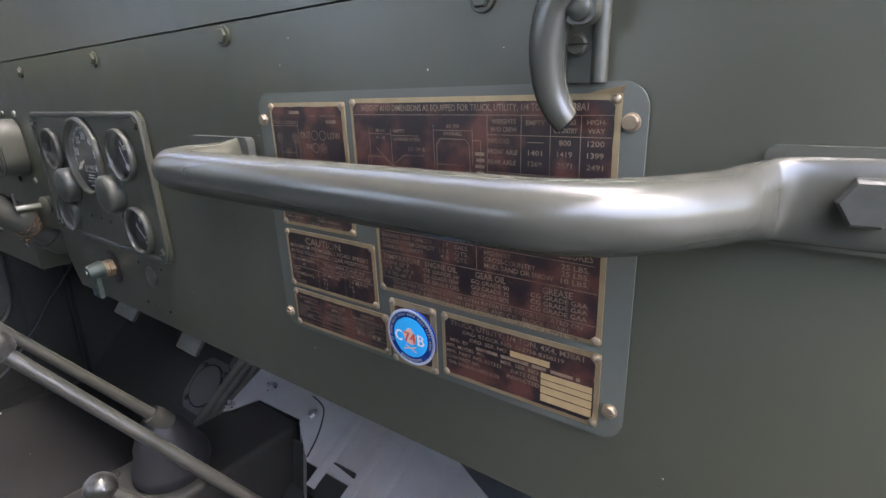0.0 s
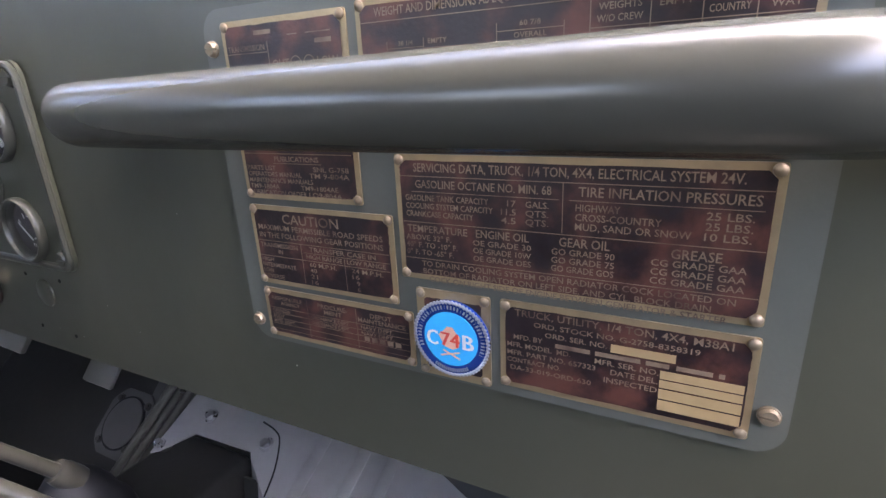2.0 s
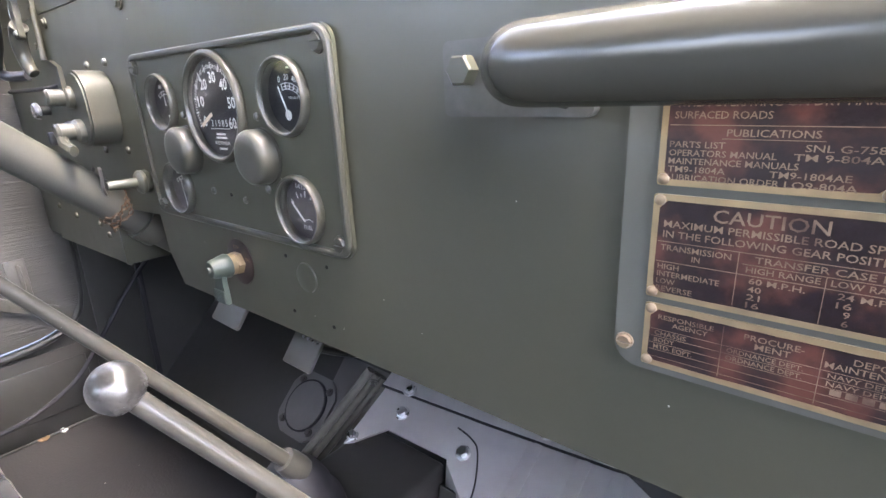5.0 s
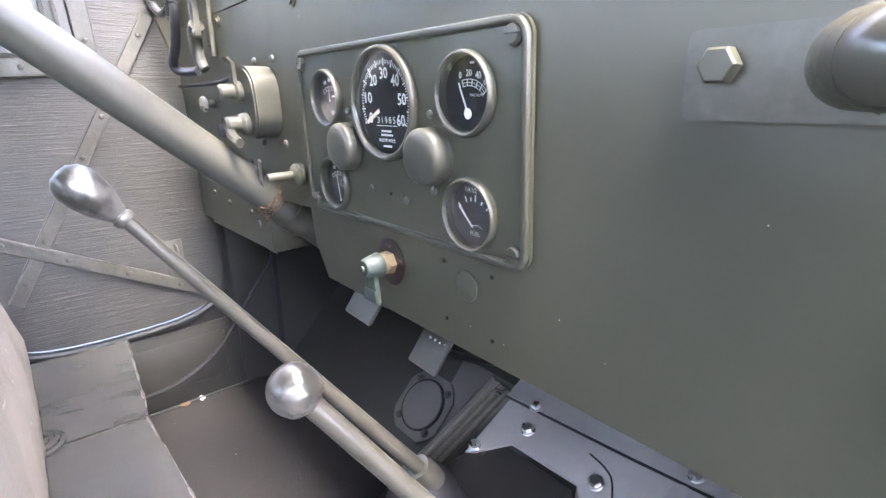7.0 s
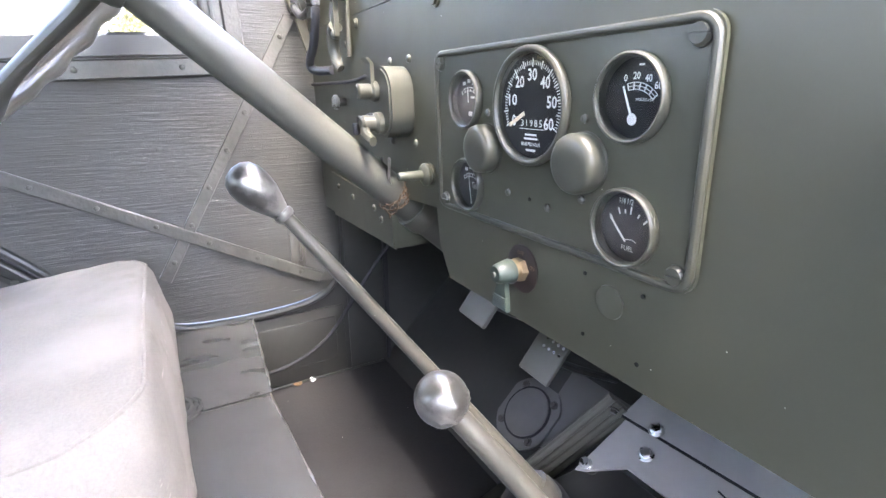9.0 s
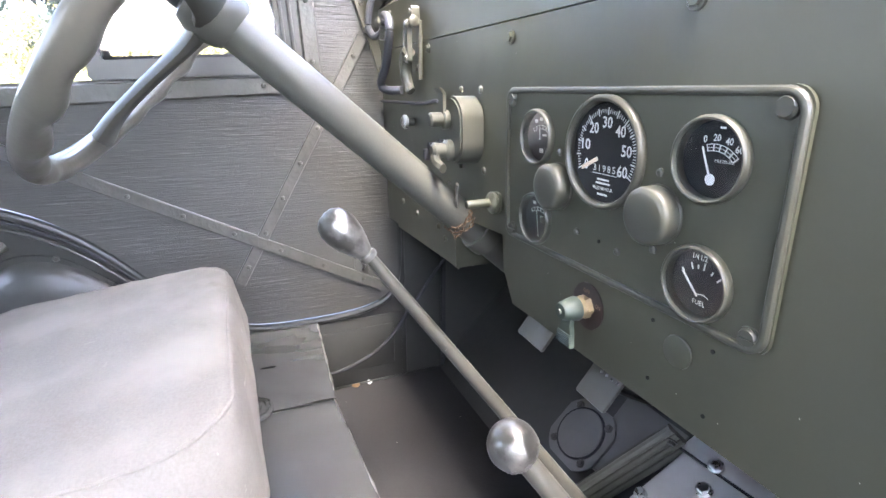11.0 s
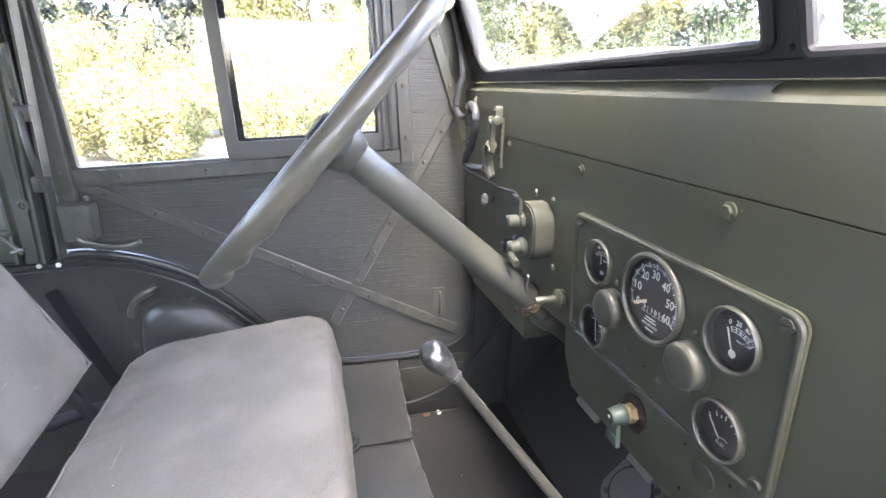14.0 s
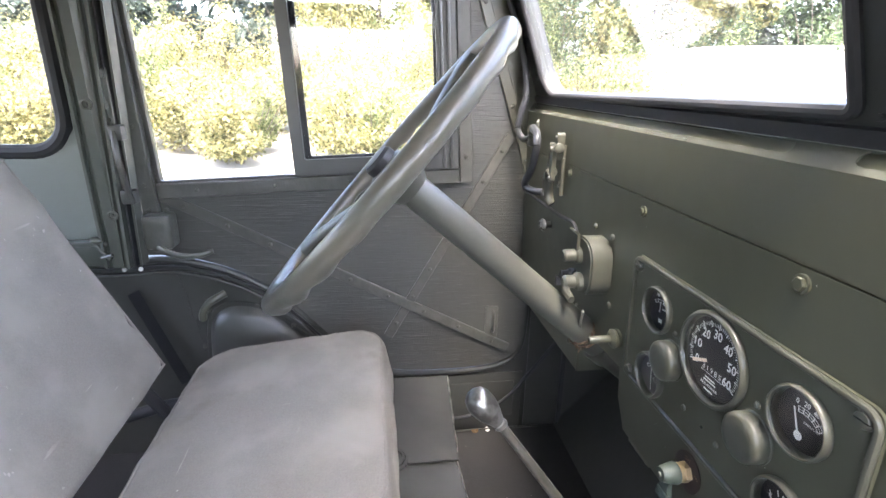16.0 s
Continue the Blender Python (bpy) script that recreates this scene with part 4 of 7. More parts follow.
def dial(name, label, deep=0.0026):
    """Bezel, black face sunk into the panel, and glass; returns the dial and the plane for its markings."""
    x, z, R = DIALS[name]
    o = Vector((x, DY - 0.003, z))
    bm = BM()
    lathe(bm, [(R * 0.985, 0), (R, 0.0015), (R, 0.0042), (R * 0.975, 0.0062), (R * 0.94, 0.007), (R * 0.905, 0.0066), (R * 0.885, 0.005), (R * 0.875, 0.0012), (R * 0.87, -deep)], o, OUT, 48)
    for f in [f for f in bm.faces if len(f.verts) > 8]:
        bm.faces.remove(f)
    d = part(name, bm, M_BEZEL, IP, label)
    bm = BM()
    lathe(bm, [(R * 0.89, -deep - 0.0003), (R * 0.89, -deep), (0, -deep)], o, OUT, 40)
    part("dial_face", bm, M_BLACK, d)
    bm = BM()
    lathe(bm, [(R * 0.872, 0.0036), (R * 0.872, 0.0042), (0, 0.005)], o, OUT, 40)
    part("dial_glass", bm, M_LENS, d, "clear dial glass").visible_shadow = False
    return d, lambda u, v: Vector((x + u, o.y + deep - 0.0005, z + v))


def needle(d, place, hub, tip, w, r, mat):
    bm = BM()
    up = lambda u, v: place(u, v) + Vector((0, -0.0012, 0))
    line(bm, up, hub, tip, w)
    if r:
        arc(bm, up, hub, 0, r, 0, 360, 24)
    part("needle", bm, mat, d, "pale pointer")


# speedometer
d, pl = dial("speedometer", "round speedometer with worn tan bezel and white figures", 0.0006)
R = DIALS["speedometer"][2]
bm = BM()
ang = lambda mph: 206 - 236 * mph / 60
for k in range(0, 61):
    tick(bm, pl, (0, 0), R * (0.68 if k % 5 else 0.65), R * (0.75 if k % 5 else 0.78), ang(k), 0.0007 if k % 5 else 0.0012)
for v in range(0, 61, 10):
    a = radians(ang(v))
    write(bm, str(v), pl, 0.0082, (R * 0.53 * math.cos(a), R * 0.53 * math.sin(a) - 0.0041), width=0.0108 if v else 0.0052, align="c", bold=0.02)
for i, ch in enumerate("31985"):
    write(bm, ch, pl, 0.0052, (-0.0105 + 0.0055 * i, -0.0145), width=None if ch == "1" else 0.0036, align="c")
bar(bm, pl, -0.014, 0.0155, -0.0166, -0.0161)
bar(bm, pl, -0.007, 0.007, -0.0215, -0.02)
bar(bm, pl, -0.0085, 0.0085, -0.0245, -0.023)
write(bm, "MILES PER HOUR", pl, 0.0026, (0, -0.0292), width=0.023, align="c", bold=0.02)
bar(bm, pl, -0.006, 0.006, -0.0335, -0.0318)
part("markings", bm, M_WHITE, d, "white figures 0 to 60", smooth=0)
needle(d, pl, (-0.0062, -0.0045), (R * 0.66 * math.cos(radians(209)), R * 0.66 * math.sin(radians(209))), 0.0032, 0, M_CREAM)

# oil pressure
d, pl = dial("pressure_dial", "round oil pressure dial with white pointer")
bm = BM()
hub = (-0.0005, -0.0122)
for r0, r1 in ((0.0172, 0.0177), (0.0192, 0.0196), (0.0212, 0.0217)):
    arc(bm, pl, hub, r0, r1, 42, 106)
for k in range(6):
    tick(bm, pl, hub, 0.0172, 0.0217, 42 + 12.8 * k, 0.0009)
for v, a in (("0", 108), ("20", 89), ("40", 69), ("60", 50)):
    write(bm, v, pl, 0.004, (hub[0] + 0.0249 * math.cos(radians(a)), hub[1] + 0.0249 * math.sin(radians(a)) - 0.0016), align="c", width=0.0026 if v == "0" else 0.0052, bold=0.02)
bar(bm, pl, 0.001, 0.005, 0.0185, 0.0197)
write(bm, "PRESSURE", pl, 0.0018, (0.0005, -0.0015), width=0.013)
part("markings", bm, M_WHITE, d, "white scale and figures", smooth=0)
needle(d, pl, hub, (-0.0085, 0.0072), 0.0015, 0.0036, M_WHITE)

# fuel
d, pl = dial("fuel_dial", "round fuel dial with white pointer")
bm = BM()
for a, l in ((135, 0.0035), (112, 0.0045), (98, 0.0028), (85, 0.005), (66, 0.0028), (48, 0.004)):
    tick(bm, pl, (0, -0.009), 0.0178, 0.0178 + l, a, 0.0012)
for s, u in (("1/4", -0.0055), ("1/2", 0.0008)):
    write(bm, s, pl, 0.0036, (u, 0.0148), width=0.0046, align="c")
write(bm, "FUEL", pl, 0.0032, (0.001, -0.0155), width=0.0095, align="c")
line(bm, pl, (-0.002, -0.0085), (0.004, -0.0075), 0.0006)
line(bm, pl, (0.004, -0.0075), (0.0075, -0.009), 0.0005)
part("markings", bm, M_WHITE, d, "white marks and lettering", smooth=0)
needle(d, pl, (-0.0005, -0.0088), (-0.0135, 0.0048), 0.0017, 0.0009, M_WHITE)

# two small dials at the far side
for name, tip, lab in (("temperature_dial", (-0.0006, 0.008), "round temperature dial"), ("battery_dial", (-0.002, 0.008), "round battery dial with white pointer")):
    d, pl = dial(name, lab)
    z = DIALS[name][1]
    bm = BM()
    hub = (0, -0.011)
    for r0, r1 in ((0.0182, 0.0187), (0.0212, 0.0217)):
        arc(bm, pl, hub, r0, r1, 55, 125)
    for k in range(6):
        tick(bm, pl, hub, 0.0182, 0.0222, 55 + 14 * k, 0.001)
    for k in range(3):
        bar(bm, pl, -0.0105 + 0.0075 * k, -0.0058 + 0.0075 * k, 0.0125 + (0.002 if k == 1 else 0), 0.0155 + (0.002 if k == 1 else 0))
    bar(bm, pl, 0.002, 0.0085, 0.001, 0.0028)
    if z > 1:
        bar(bm, pl, -0.002, 0.004, -0.0145, -0.0105)
    part("markings", bm, M_WHITE, d, smooth=0)
    needle(d, pl, (0, -0.0015) if z > 1 else (0.0015, -0.017), tip, 0.0013, 0.0012, M_WHITE)

# two round lamp covers
for x, z in ((-0.5965, 1.0193), (-0.715, 1.0193)):
    bm = BM()
    lathe(bm, [(0.0217, 0), (0.0217, 0.0012), (0.0208, 0.002), (0.0208, 0.0105), (0.0202, 0.0128), (0.0186, 0.0145), (0.016, 0.0153), (0.01, 0.0157), (0, 0.0158)], (x, DY - 0.003, z), OUT, 40)
    part("lamp_cover", bm, M_BEZEL, IP, "round painted panel-lamp cap")

# ---- ignition switch ----
IG = thing("ignition_switch", (-0.667, DY, 0.92), "green rotary ignition switch on a dark round plate", "switch")
o = Vector((-0.667, DY, 0.92))
bm = BM()
lathe(bm, [(0.0205, 0), (0.0205, 0.0012), (0.0195, 0.0016), (0, 0.0016)], o, OUT, 36, 1.06)
plate = part("switch_plate", bm, M_SWITCH, IG, "dark patinated round plate")
bm = BM()
lp = lambda u, v: o + Vector((u, -0.0019, v))
write(bm, "OFF", lp, 0.0036, (-0.001, 0.0125), width=0.009, align="c")
write(bm, "ON", lp, 0.0034, (0.0145, 0.003), width=0.006, align="c")
part("lettering", bm, M_LETTER, plate, smooth=0)
bm = BM()
lathe(bm, [(0.0105, 0.0016), (0.0105, 0.007), (0.0095, 0.008), (0.0095, 0.011), (0.0088, 0.012)], o, OUT, 6)
lathe(bm, [(0.0098, 0.008), (0.0098, 0.0125), (0, 0.0125)], o, OUT, 24)
part("brass_nut", bm, M_BRASS, IG, "brass collar nut")
bm = BM()
lathe(bm, [(0.0105, 0.0125), (0.0112, 0.014), (0.0105, 0.018), (0.0085, 0.027), (0.007, 0.0295), (0, 0.03)], o, OUT, 28)
part("knob", bm, M_GREEN, IG)
bm = BM()
slab(bm, [(-0.0065, 0.0), (0.0065, 0.0), (0.0062, -0.013), (0.0085, -0.021), (0.0102, -0.0325), (-0.0102, -0.0315), (-0.0085, -0.021), (-0.0062, -0.013)], [], lambda u, v: o + Vector((u, -0.023 + 0.06 * v, v)), (0, 0.0045, 0))
lever = part("lever", bm, M_GREEN, IG, "ribbed green lever")
for i in range(7):
    bm = BM()
    z = o.z - 0.0205 - 0.0017 * i
    box(bm, (o.x - 0.0086 - 0.0002 * i, o.y - 0.0262, z - 0.001), (o.x + 0.0086 + 0.0002 * i, o.y - 0.022, z), 0.0003, 1)
    part("rib", bm, M_GREEN, lever)
bm = BM()
lathe(bm, [(0.0025, 0.0295), (0.0022, 0.0315), (0, 0.0315)], o, OUT, 10)
part("knob_screw", bm, M_BOLT, IG)

# ---- light switch: rounded box with levers ----
LS = thing("light_switch", (-0.899, DY, 1.018), "olive box-shaped light switch with three levers", "switch")
bm = BM()
slab(bm, rrect(-0.931, -0.867, 1.0175, 1.096, 0.028, 8), [], dash_at(0.027), (0, 0.027, 0))
sb = part("switch_body", bm, M_BEZEL, LS)
bm = BM()
slab(bm, rrect(-0.928, -0.87, 1.0205, 1.093, 0.026, 8), [], dash_at(0.0288), (0, 0.003, 0))
part("switch_plate", bm, M_BEZEL, LS)
for x, z in ((-0.874, 1.103), (-0.926, 1.103), (-0.866, 1.012), (-0.932, 1.01)):
    bm = BM()
    lathe(bm, [(0.0046, 0), (0.0042, 0.002), (0.002, 0.0034), (0, 0.0034)], (x, DY, z), OUT, 14)
    part("mounting_screw", bm, M_BEZEL, LS)
yf = DY - 0.0288
bm = BM()
lathe(bm, [(0.0115, 0), (0.0115, 0.006), (0.0085, 0.008), (0.0085, 0.022), (0.006, 0.024), (0, 0.024)], (-0.906, yf, 1.069), OUT, 20)
slab(bm, [(-0.0065, 0.0), (0.0065, 0.0), (0.0075, 0.03), (0.0085, 0.036), (-0.0085, 0.036), (-0.0075, 0.03)], [], lambda u, v: Vector((-0.906 + u, yf - 0.004 - (0.006 if v > 0.033 else 0.0), 1.069 + v)), (0, -0.004, 0))
part("lever", bm, M_BEZEL, LS)
bm = BM()
lathe(bm, [(0.0125, 0), (0.0125, 0.006), (0.009, 0.009), (0.009, 0.022), (0.006, 0.025), (0, 0.025)], (-0.898, yf, 1.034), OUT, 20)
hp = smooth_path([(-0.898, yf - 0.018, 1.034), (-0.895, yf - 0.021, 1.024), (-0.889, yf - 0.019, 1.018), (-0.88, yf - 0.018, 1.015)], 4)
sweep(bm, hp, [0.006 - 0.0015 * i / len(hp) for i in range(len(hp))], 8, ref=OUT, flat=1.3)
part("lever", bm, M_BEZEL, LS)
bm = BM()
lathe(bm, [(0.009, 0), (0.009, 0.007), (0.006, 0.01), (0.006, 0.02), (0, 0.021)], (-0.919, yf, 1.036), OUT, 16)
box(bm, (-0.926, yf - 0.026, 1.02), (-0.918, yf - 0.018, 1.034), 0.002)
part("lever", bm, M_RUBBER, LS, "small black lever")

# ---- starter push knob, choke knob ----
PK = thing("push_knob", (-1.104, DY, 1.052), "bright metal push knob on the dash", "knob")
bm = BM()
lathe(bm, [(0.0062, 0), (0.0062, 0.011)], (-1.106, DY, 1.055), OUT, 14)
part("stem", bm, M_TUB, PK)
bm = BM()
lathe(bm, [(0.008, 0.011), (0.0108, 0.0125), (0.0108, 0.016), (0.0088, 0.0185), (0, 0.0195)], (-1.106, DY, 1.055), OUT, 20)
part("knob", bm, M_BRIGHT, PK, "worn bright knob")
CK = thing("choke_knob", (-0.832, DY, 0.981), "olive pull knob with brass shaft", "knob")
bm = BM()
lathe(bm, [(0.0115, 0), (0.0125, 0.002), (0.0125, 0.004), (0.0112, 0.0048), (0.0125, 0.0058), (0.0125, 0.009), (0.0105, 0.011), (0.0052, 0.0125), (0.0048, 0.038), (0.0042, 0.04), (0, 0.04)], (-0.832, DY, 0.981), OUT, 24)
part("knob", bm, M_DASH, CK)

# ---- data plates on a backing board ----
DP = thing("data_plate_board", (-0.1835, DY, 0.934), "grey-green board carrying six etched brass data plates", "data plates")
bm = BM()
slab(bm, rrect(-0.3215, -0.0465, 0.9345, 1.1175, 0.012, 6), [], dash_at(0.0016), (0, 0.0016, 0))
part("backing_plate", bm, M_BACKING, DP)
for x, z in ((-0.3165, 1.099), (-0.0535, 1.1), (-0.3165, 0.9465), (-0.0535, 0.952)):
    bm = BM()
    slotted(bm, (x, DY - 0.0016, z), OUT, 0.0042, 0.003)
    part("brass_screw", bm, M_RIVET, DP, "bright slotted brass screw")
FACE = dash_at(0.0027)


def inked(old, now):
    """Letters are laid out on a drawing of the plate (old x0, x1, z0, z1), which is fitted to the plate as it is."""
    sx, sz = (now[1] - now[0]) / (old[1] - old[0]), (now[3] - now[2]) / (old[3] - old[2])
    return lambda x, z: Vector((now[0] + (x - old[0]) * sx, DY - 0.0031, now[2] + (z - old[2]) * sz))



def plate(x0, x1, z0, z1, edge=0.0028, cut=0.003, label="etched brass plate with dark brown patina"):
    """A brass plate with a dark etched field and a rivet at each corner."""
    bm = BM()
    slab(bm, rrect(x0, x1, z0, z1, 0.0012, 2), [], dash_at(0.0024), (0, 0.0008, 0))
    p = part("data_plate", bm, M_BRASS, DP, label)
    rnd = random.Random(int(x0 * 1e4) ^ int(z0 * 1e4))
    a, b, c, d = x0 + edge, x1 - edge, z0 + edge, z1 - edge
    loop = []
    for (px, pz), (qx, qz) in (((a + cut, c), (b - cut, c)), ((b, c + cut), (b, d - cut)), ((b - cut, d), (a + cut, d)), ((a, d - cut), (a, c + cut))):
        n = 14
        for i in range(n + 1):
            f = i / n
            loop.append((px + (qx - px) * f + rnd.uniform(-1, 1) * 0.00022, pz + (qz - pz) * f + rnd.uniform(-1, 1) * 0.00022))
    bm = BM()
    vs = [bm.verts.new(FACE(*q)) for q in loop]
    bm.faces.new(vs)
    bmesh.ops.triangulate(bm, faces=bm.faces[:])
    part("etched_field", bm, M_PATINA, p, smooth=0)
    for x, z in ((x0 + 0.0026, z0 + 0.0026), (x1 - 0.0026, z0 + 0.0026), (x0 + 0.0026, z1 - 0.0026), (x1 - 0.0026, z1 - 0.0026)):
        bm = BM()
        lathe(bm, [(0.0024, 0), (0.0022, 0.0009), (0.0014, 0.0016), (0, 0.0018)], (x, DY - 0.0024, z), OUT, 16)
        part("rivet", bm, M_RIVET, p)
    return p


def T(bm, s, x, z, h, w=None, align="l"):
    write(bm, s, INK, h, (x, z), w, align, 0.008)


def rule(bm, x0, z0, x1, z1, w=0.00035):
    line(bm, INK, (x0, z0), (x1, z1), w)


def ring(bm, x, z, r):
    arc(bm, INK, (x, z), r - 0.0002, r + 0.0002, 0, 360, 20)


# shift pattern and publications
p = plate(-0.308, -0.2312, 1.0222, 1.1108)
INK = inked((-0.3055, -0.2285, 1.022, 1.111), (-0.308, -0.2312, 1.0222, 1.1108))
bm = BM()
bar(bm, INK, -0.283, -0.272, 1.1035, 1.1055)
for k, (x0, x1) in enumerate(((-0.262, -0.256), (-0.251, -0.2365))):
    bar(bm, INK, x0, x1, 1.102, 1.1025)
bar(bm, INK, -0.246, -0.2365, 1.0975, 1.0995)
T(bm, "TRANSMISSION", -0.3015, 1.0965, 0.0026, 0.0245)
rule(bm, -0.302, 1.0955, -0.2755, 1.0955)
rule(bm, -0.275, 1.1, -0.275, 1.058)
for s, x, z in (("R", -0.296, 1.087), ("2", -0.2795, 1.087), ("1", -0.296, 1.0665), ("3", -0.2795, 1.0665)):
    T(bm, s, x, z - 0.0016, 0.0032, None, "c")
    ring(bm, x, z, 0.0029)
    rule(bm, x, z + (-0.003 if z > 1.08 else 0.003), x, 1.0768)
rule(bm, -0.296, 1.0768, -0.2795, 1.0768)
ring(bm, -0.2878, 1.0768, 0.0026)
T(bm, "N", -0.2878, 1.0754, 0.0028, None, "c")
T(bm, "OUT", -0.273, 1.0875, 0.0042, 0.0105)
T(bm, "LOW", -0.2455, 1.0875, 0.0042, 0.012)
T(bm, "IN", -0.268, 1.08, 0.0038, 0.0055)
for x, z in ((-0.2585, 1.0895), (-0.2505, 1.0895), (-0.2585, 1.081), (-0.2505, 1.081)):
    ring(bm, x, z, 0.0031)
T(bm, "N", -0.2505, 1.0795, 0.003, None, "c")
T(bm, "WHEN OPERATING ON DRY HARD", -0.3005, 1.0535, 0.0027, 0.064)
T(bm, "SURFACED ROADS", -0.3005, 1.049, 0.0027, 0.033)
rule(bm, -0.302, 1.0465, -0.232, 1.0465)
T(bm, "PUBLICATIONS", -0.267, 1.0425, 0.0026, 0.029, "c")
rule(bm, -0.283, 1.0415, -0.251, 1.0415, 0.00025)
for i, (s, w) in enumerate((("PARTS LIST", 0.02), ("OPERATORS MANUAL", 0.037), ("MAINTENANCE MANUALS", 0.044), ("TM9-1804A", 0.021), ("LUBRICATION ORDER", 0.039))):
    T(bm, s, -0.3015, 1.0378 - 0.0033 * i, 0.0024, w)
for i, s, x, w in ((0, "SNL G-758", -0.2565, 0.022), (1, "TM 9-804A", -0.2595, 0.025), (3, "TM9-1804AE", -0.266, 0.024), (4, "LO9-804A", -0.261, 0.021)):
    T(bm, s, x, 1.0378 - 0.0033 * i, 0.0024, w)
part("lettering", bm, M_LETTER, p, smooth=0)

# caution plate
p = plate(-0.3085, -0.215, 0.972, 1.0185)
INK = inked((-0.307, -0.215, 0.9735, 1.02), (-0.3085, -0.215, 0.972, 1.0185))
bm = BM()
T(bm, "CAUTION", -0.2655, 1.0105, 0.0052, 0.037, "c")
T(bm, "MAXIMUM PERMISSIBLE ROAD SPEEDS", -0.302, 1.0062, 0.0029, 0.081)
T(bm, "IN THE FOLLOWING GEAR POSITIONS", -0.302, 1.0018, 0.0029, 0.081)
rule(bm, -0.304, 0.9998, -0.218, 0.9998)
T(bm, "TRANSMISSION", -0.3025, 0.996, 0.0025, 0.0265)
T(bm, "IN", -0.29, 0.9925, 0.0024, 0.003)
T(bm, "TRANSFER CASE IN", -0.247, 0.9962, 0.0026, 0.042, "c")
rule(bm, -0.272, 0.9952, -0.218, 0.9952, 0.0003)
T(bm, "HIGH RANGE", -0.2705, 0.992, 0.0024, 0.0235)
T(bm, "LOW RANGE", -0.244, 0.992, 0.0024, 0.0235)
rule(bm, -0.304, 0.9908, -0.218, 0.9908)
rule(bm, -0.2735, 0.9998, -0.2735, 0.977)
rule(bm, -0.2455, 0.995, -0.2455, 0.9765)
for i, (s, w, a, b) in enumerate((("HIGH", 0.0085, "60 M.P.H.", "24 M.P.H."), ("INTERMEDIATE", 0.024, "40", "16"), ("LOW", 0.0075, "21", "9"), ("REVERSE", 0.0145, "16", "6"))):
    z = 0.9875 - 0.0034 * i
    T(bm, s, -0.303, z, 0.0024, w)
    T(bm, a, -0.269, z, 0.0024, 0.018 if i == 0 else 0.0045)
    T(bm, b, -0.2415 if i < 2 else -0.239, z, 0.0024, 0.019 if i == 0 else (0.0045 if i < 2 else 0.002))
part("lettering", bm, M_LETTER, p, smooth=0)

# agency plate
p = plate(-0.3082, -0.2073, 0.938, 0.969)
INK = inked((-0.306, -0.207, 0.939, 0.9705), (-0.3082, -0.2073, 0.938, 0.969))
bm = BM()
T(bm, "RESPONSIBLE", -0.289, 0.9635, 0.0022, 0.022, "c")
T(bm, "AGENCY", -0.287, 0.9605, 0.0022, 0.014, "c")
T(bm, "PROCURE-", -0.257, 0.9632, 0.0026, 0.02, "c")
T(bm, "MENT", -0.257, 0.9598, 0.0026, 0.012, "c")
T(bm, "DEPOT", -0.226, 0.963, 0.0026, 0.013, "c")
T(bm, "MAINTENANCE", -0.226, 0.9596, 0.0026, 0.029, "c")
for i in range(5):
    rule(bm, -0.303, 0.9583 - 0.0035 * i, -0.21, 0.9583 - 0.0035 * i, 0.00028)
for x in (-0.2745, -0.2415):
    rule(bm, x, 0.967, x, 0.943, 0.0003)
for i, (s, w, a, b) in enumerate((("CHASSIS", 0.013, "ORDNANCE DEPT.", "NAVY DEPT."), ("BODY", 0.0085, "ORDNANCE DEPT.", "NAVY DEPT."), ("MTD. EQPT.", 0.016, "", ""))):
    z = 0.9555 - 0.0035 * i
    T(bm, s, -0.301, z, 0.0021, w)
    if a:
        T(bm, a, -0.2725, z, 0.0021, 0.026)
        T(bm, b, -0.239, z, 0.0021, 0.02)
for k in range(5):
    bar(bm, INK, -0.2375 + 0.0048 * k, -0.234 + 0.0048 * k, 0.9485, 0.951)
part("lettering", bm, M_LETTER, p, smooth=0)

# weights and dimensions
p = plate(-0.2258, -0.0578, 1.049, 1.1125)
INK = inked((-0.2235, -0.057, 1.0468, 1.1115), (-0.2258, -0.0578, 1.049, 1.1125))
bm = BM()
T(bm, "WEIGHT AND DIMENSIONS AS EQUIPPED FOR TRUCK, UTILITY, 1/4 TON, 4X4, M38A1", -0.2135, 1.104, 0.0034, 0.142)
rule(bm, -0.2205, 1.1018, -0.06, 1.1018)
for x in (-0.1245, -0.105, -0.0895, -0.0745):
    rule(bm, x, 1.1018, x, 1.051)
for z in (1.0918, 1.0722):
    rule(bm, -0.1245, z, -0.06, z)
T(bm, "WEIGHTS", -0.1148, 1.0975, 0.0023, 0.014, "c")
T(bm, "W/O CREW", -0.1148, 1.0935, 0.0023, 0.015, "c")
T(bm, "EMPTY", -0.0973, 1.097, 0.0023, 0.01, "c")
T(bm, "CROSS", -0.082, 1.0975, 0.0023, 0.01, "c")
T(bm, "COUNTRY", -0.082, 1.0935, 0.0023, 0.0115, "c")
T(bm, "HIGH-", -0.0672, 1.0975, 0.0023, 0.009, "c")
T(bm, "WAY", -0.0672, 1.0935, 0.0023, 0.008, "c")
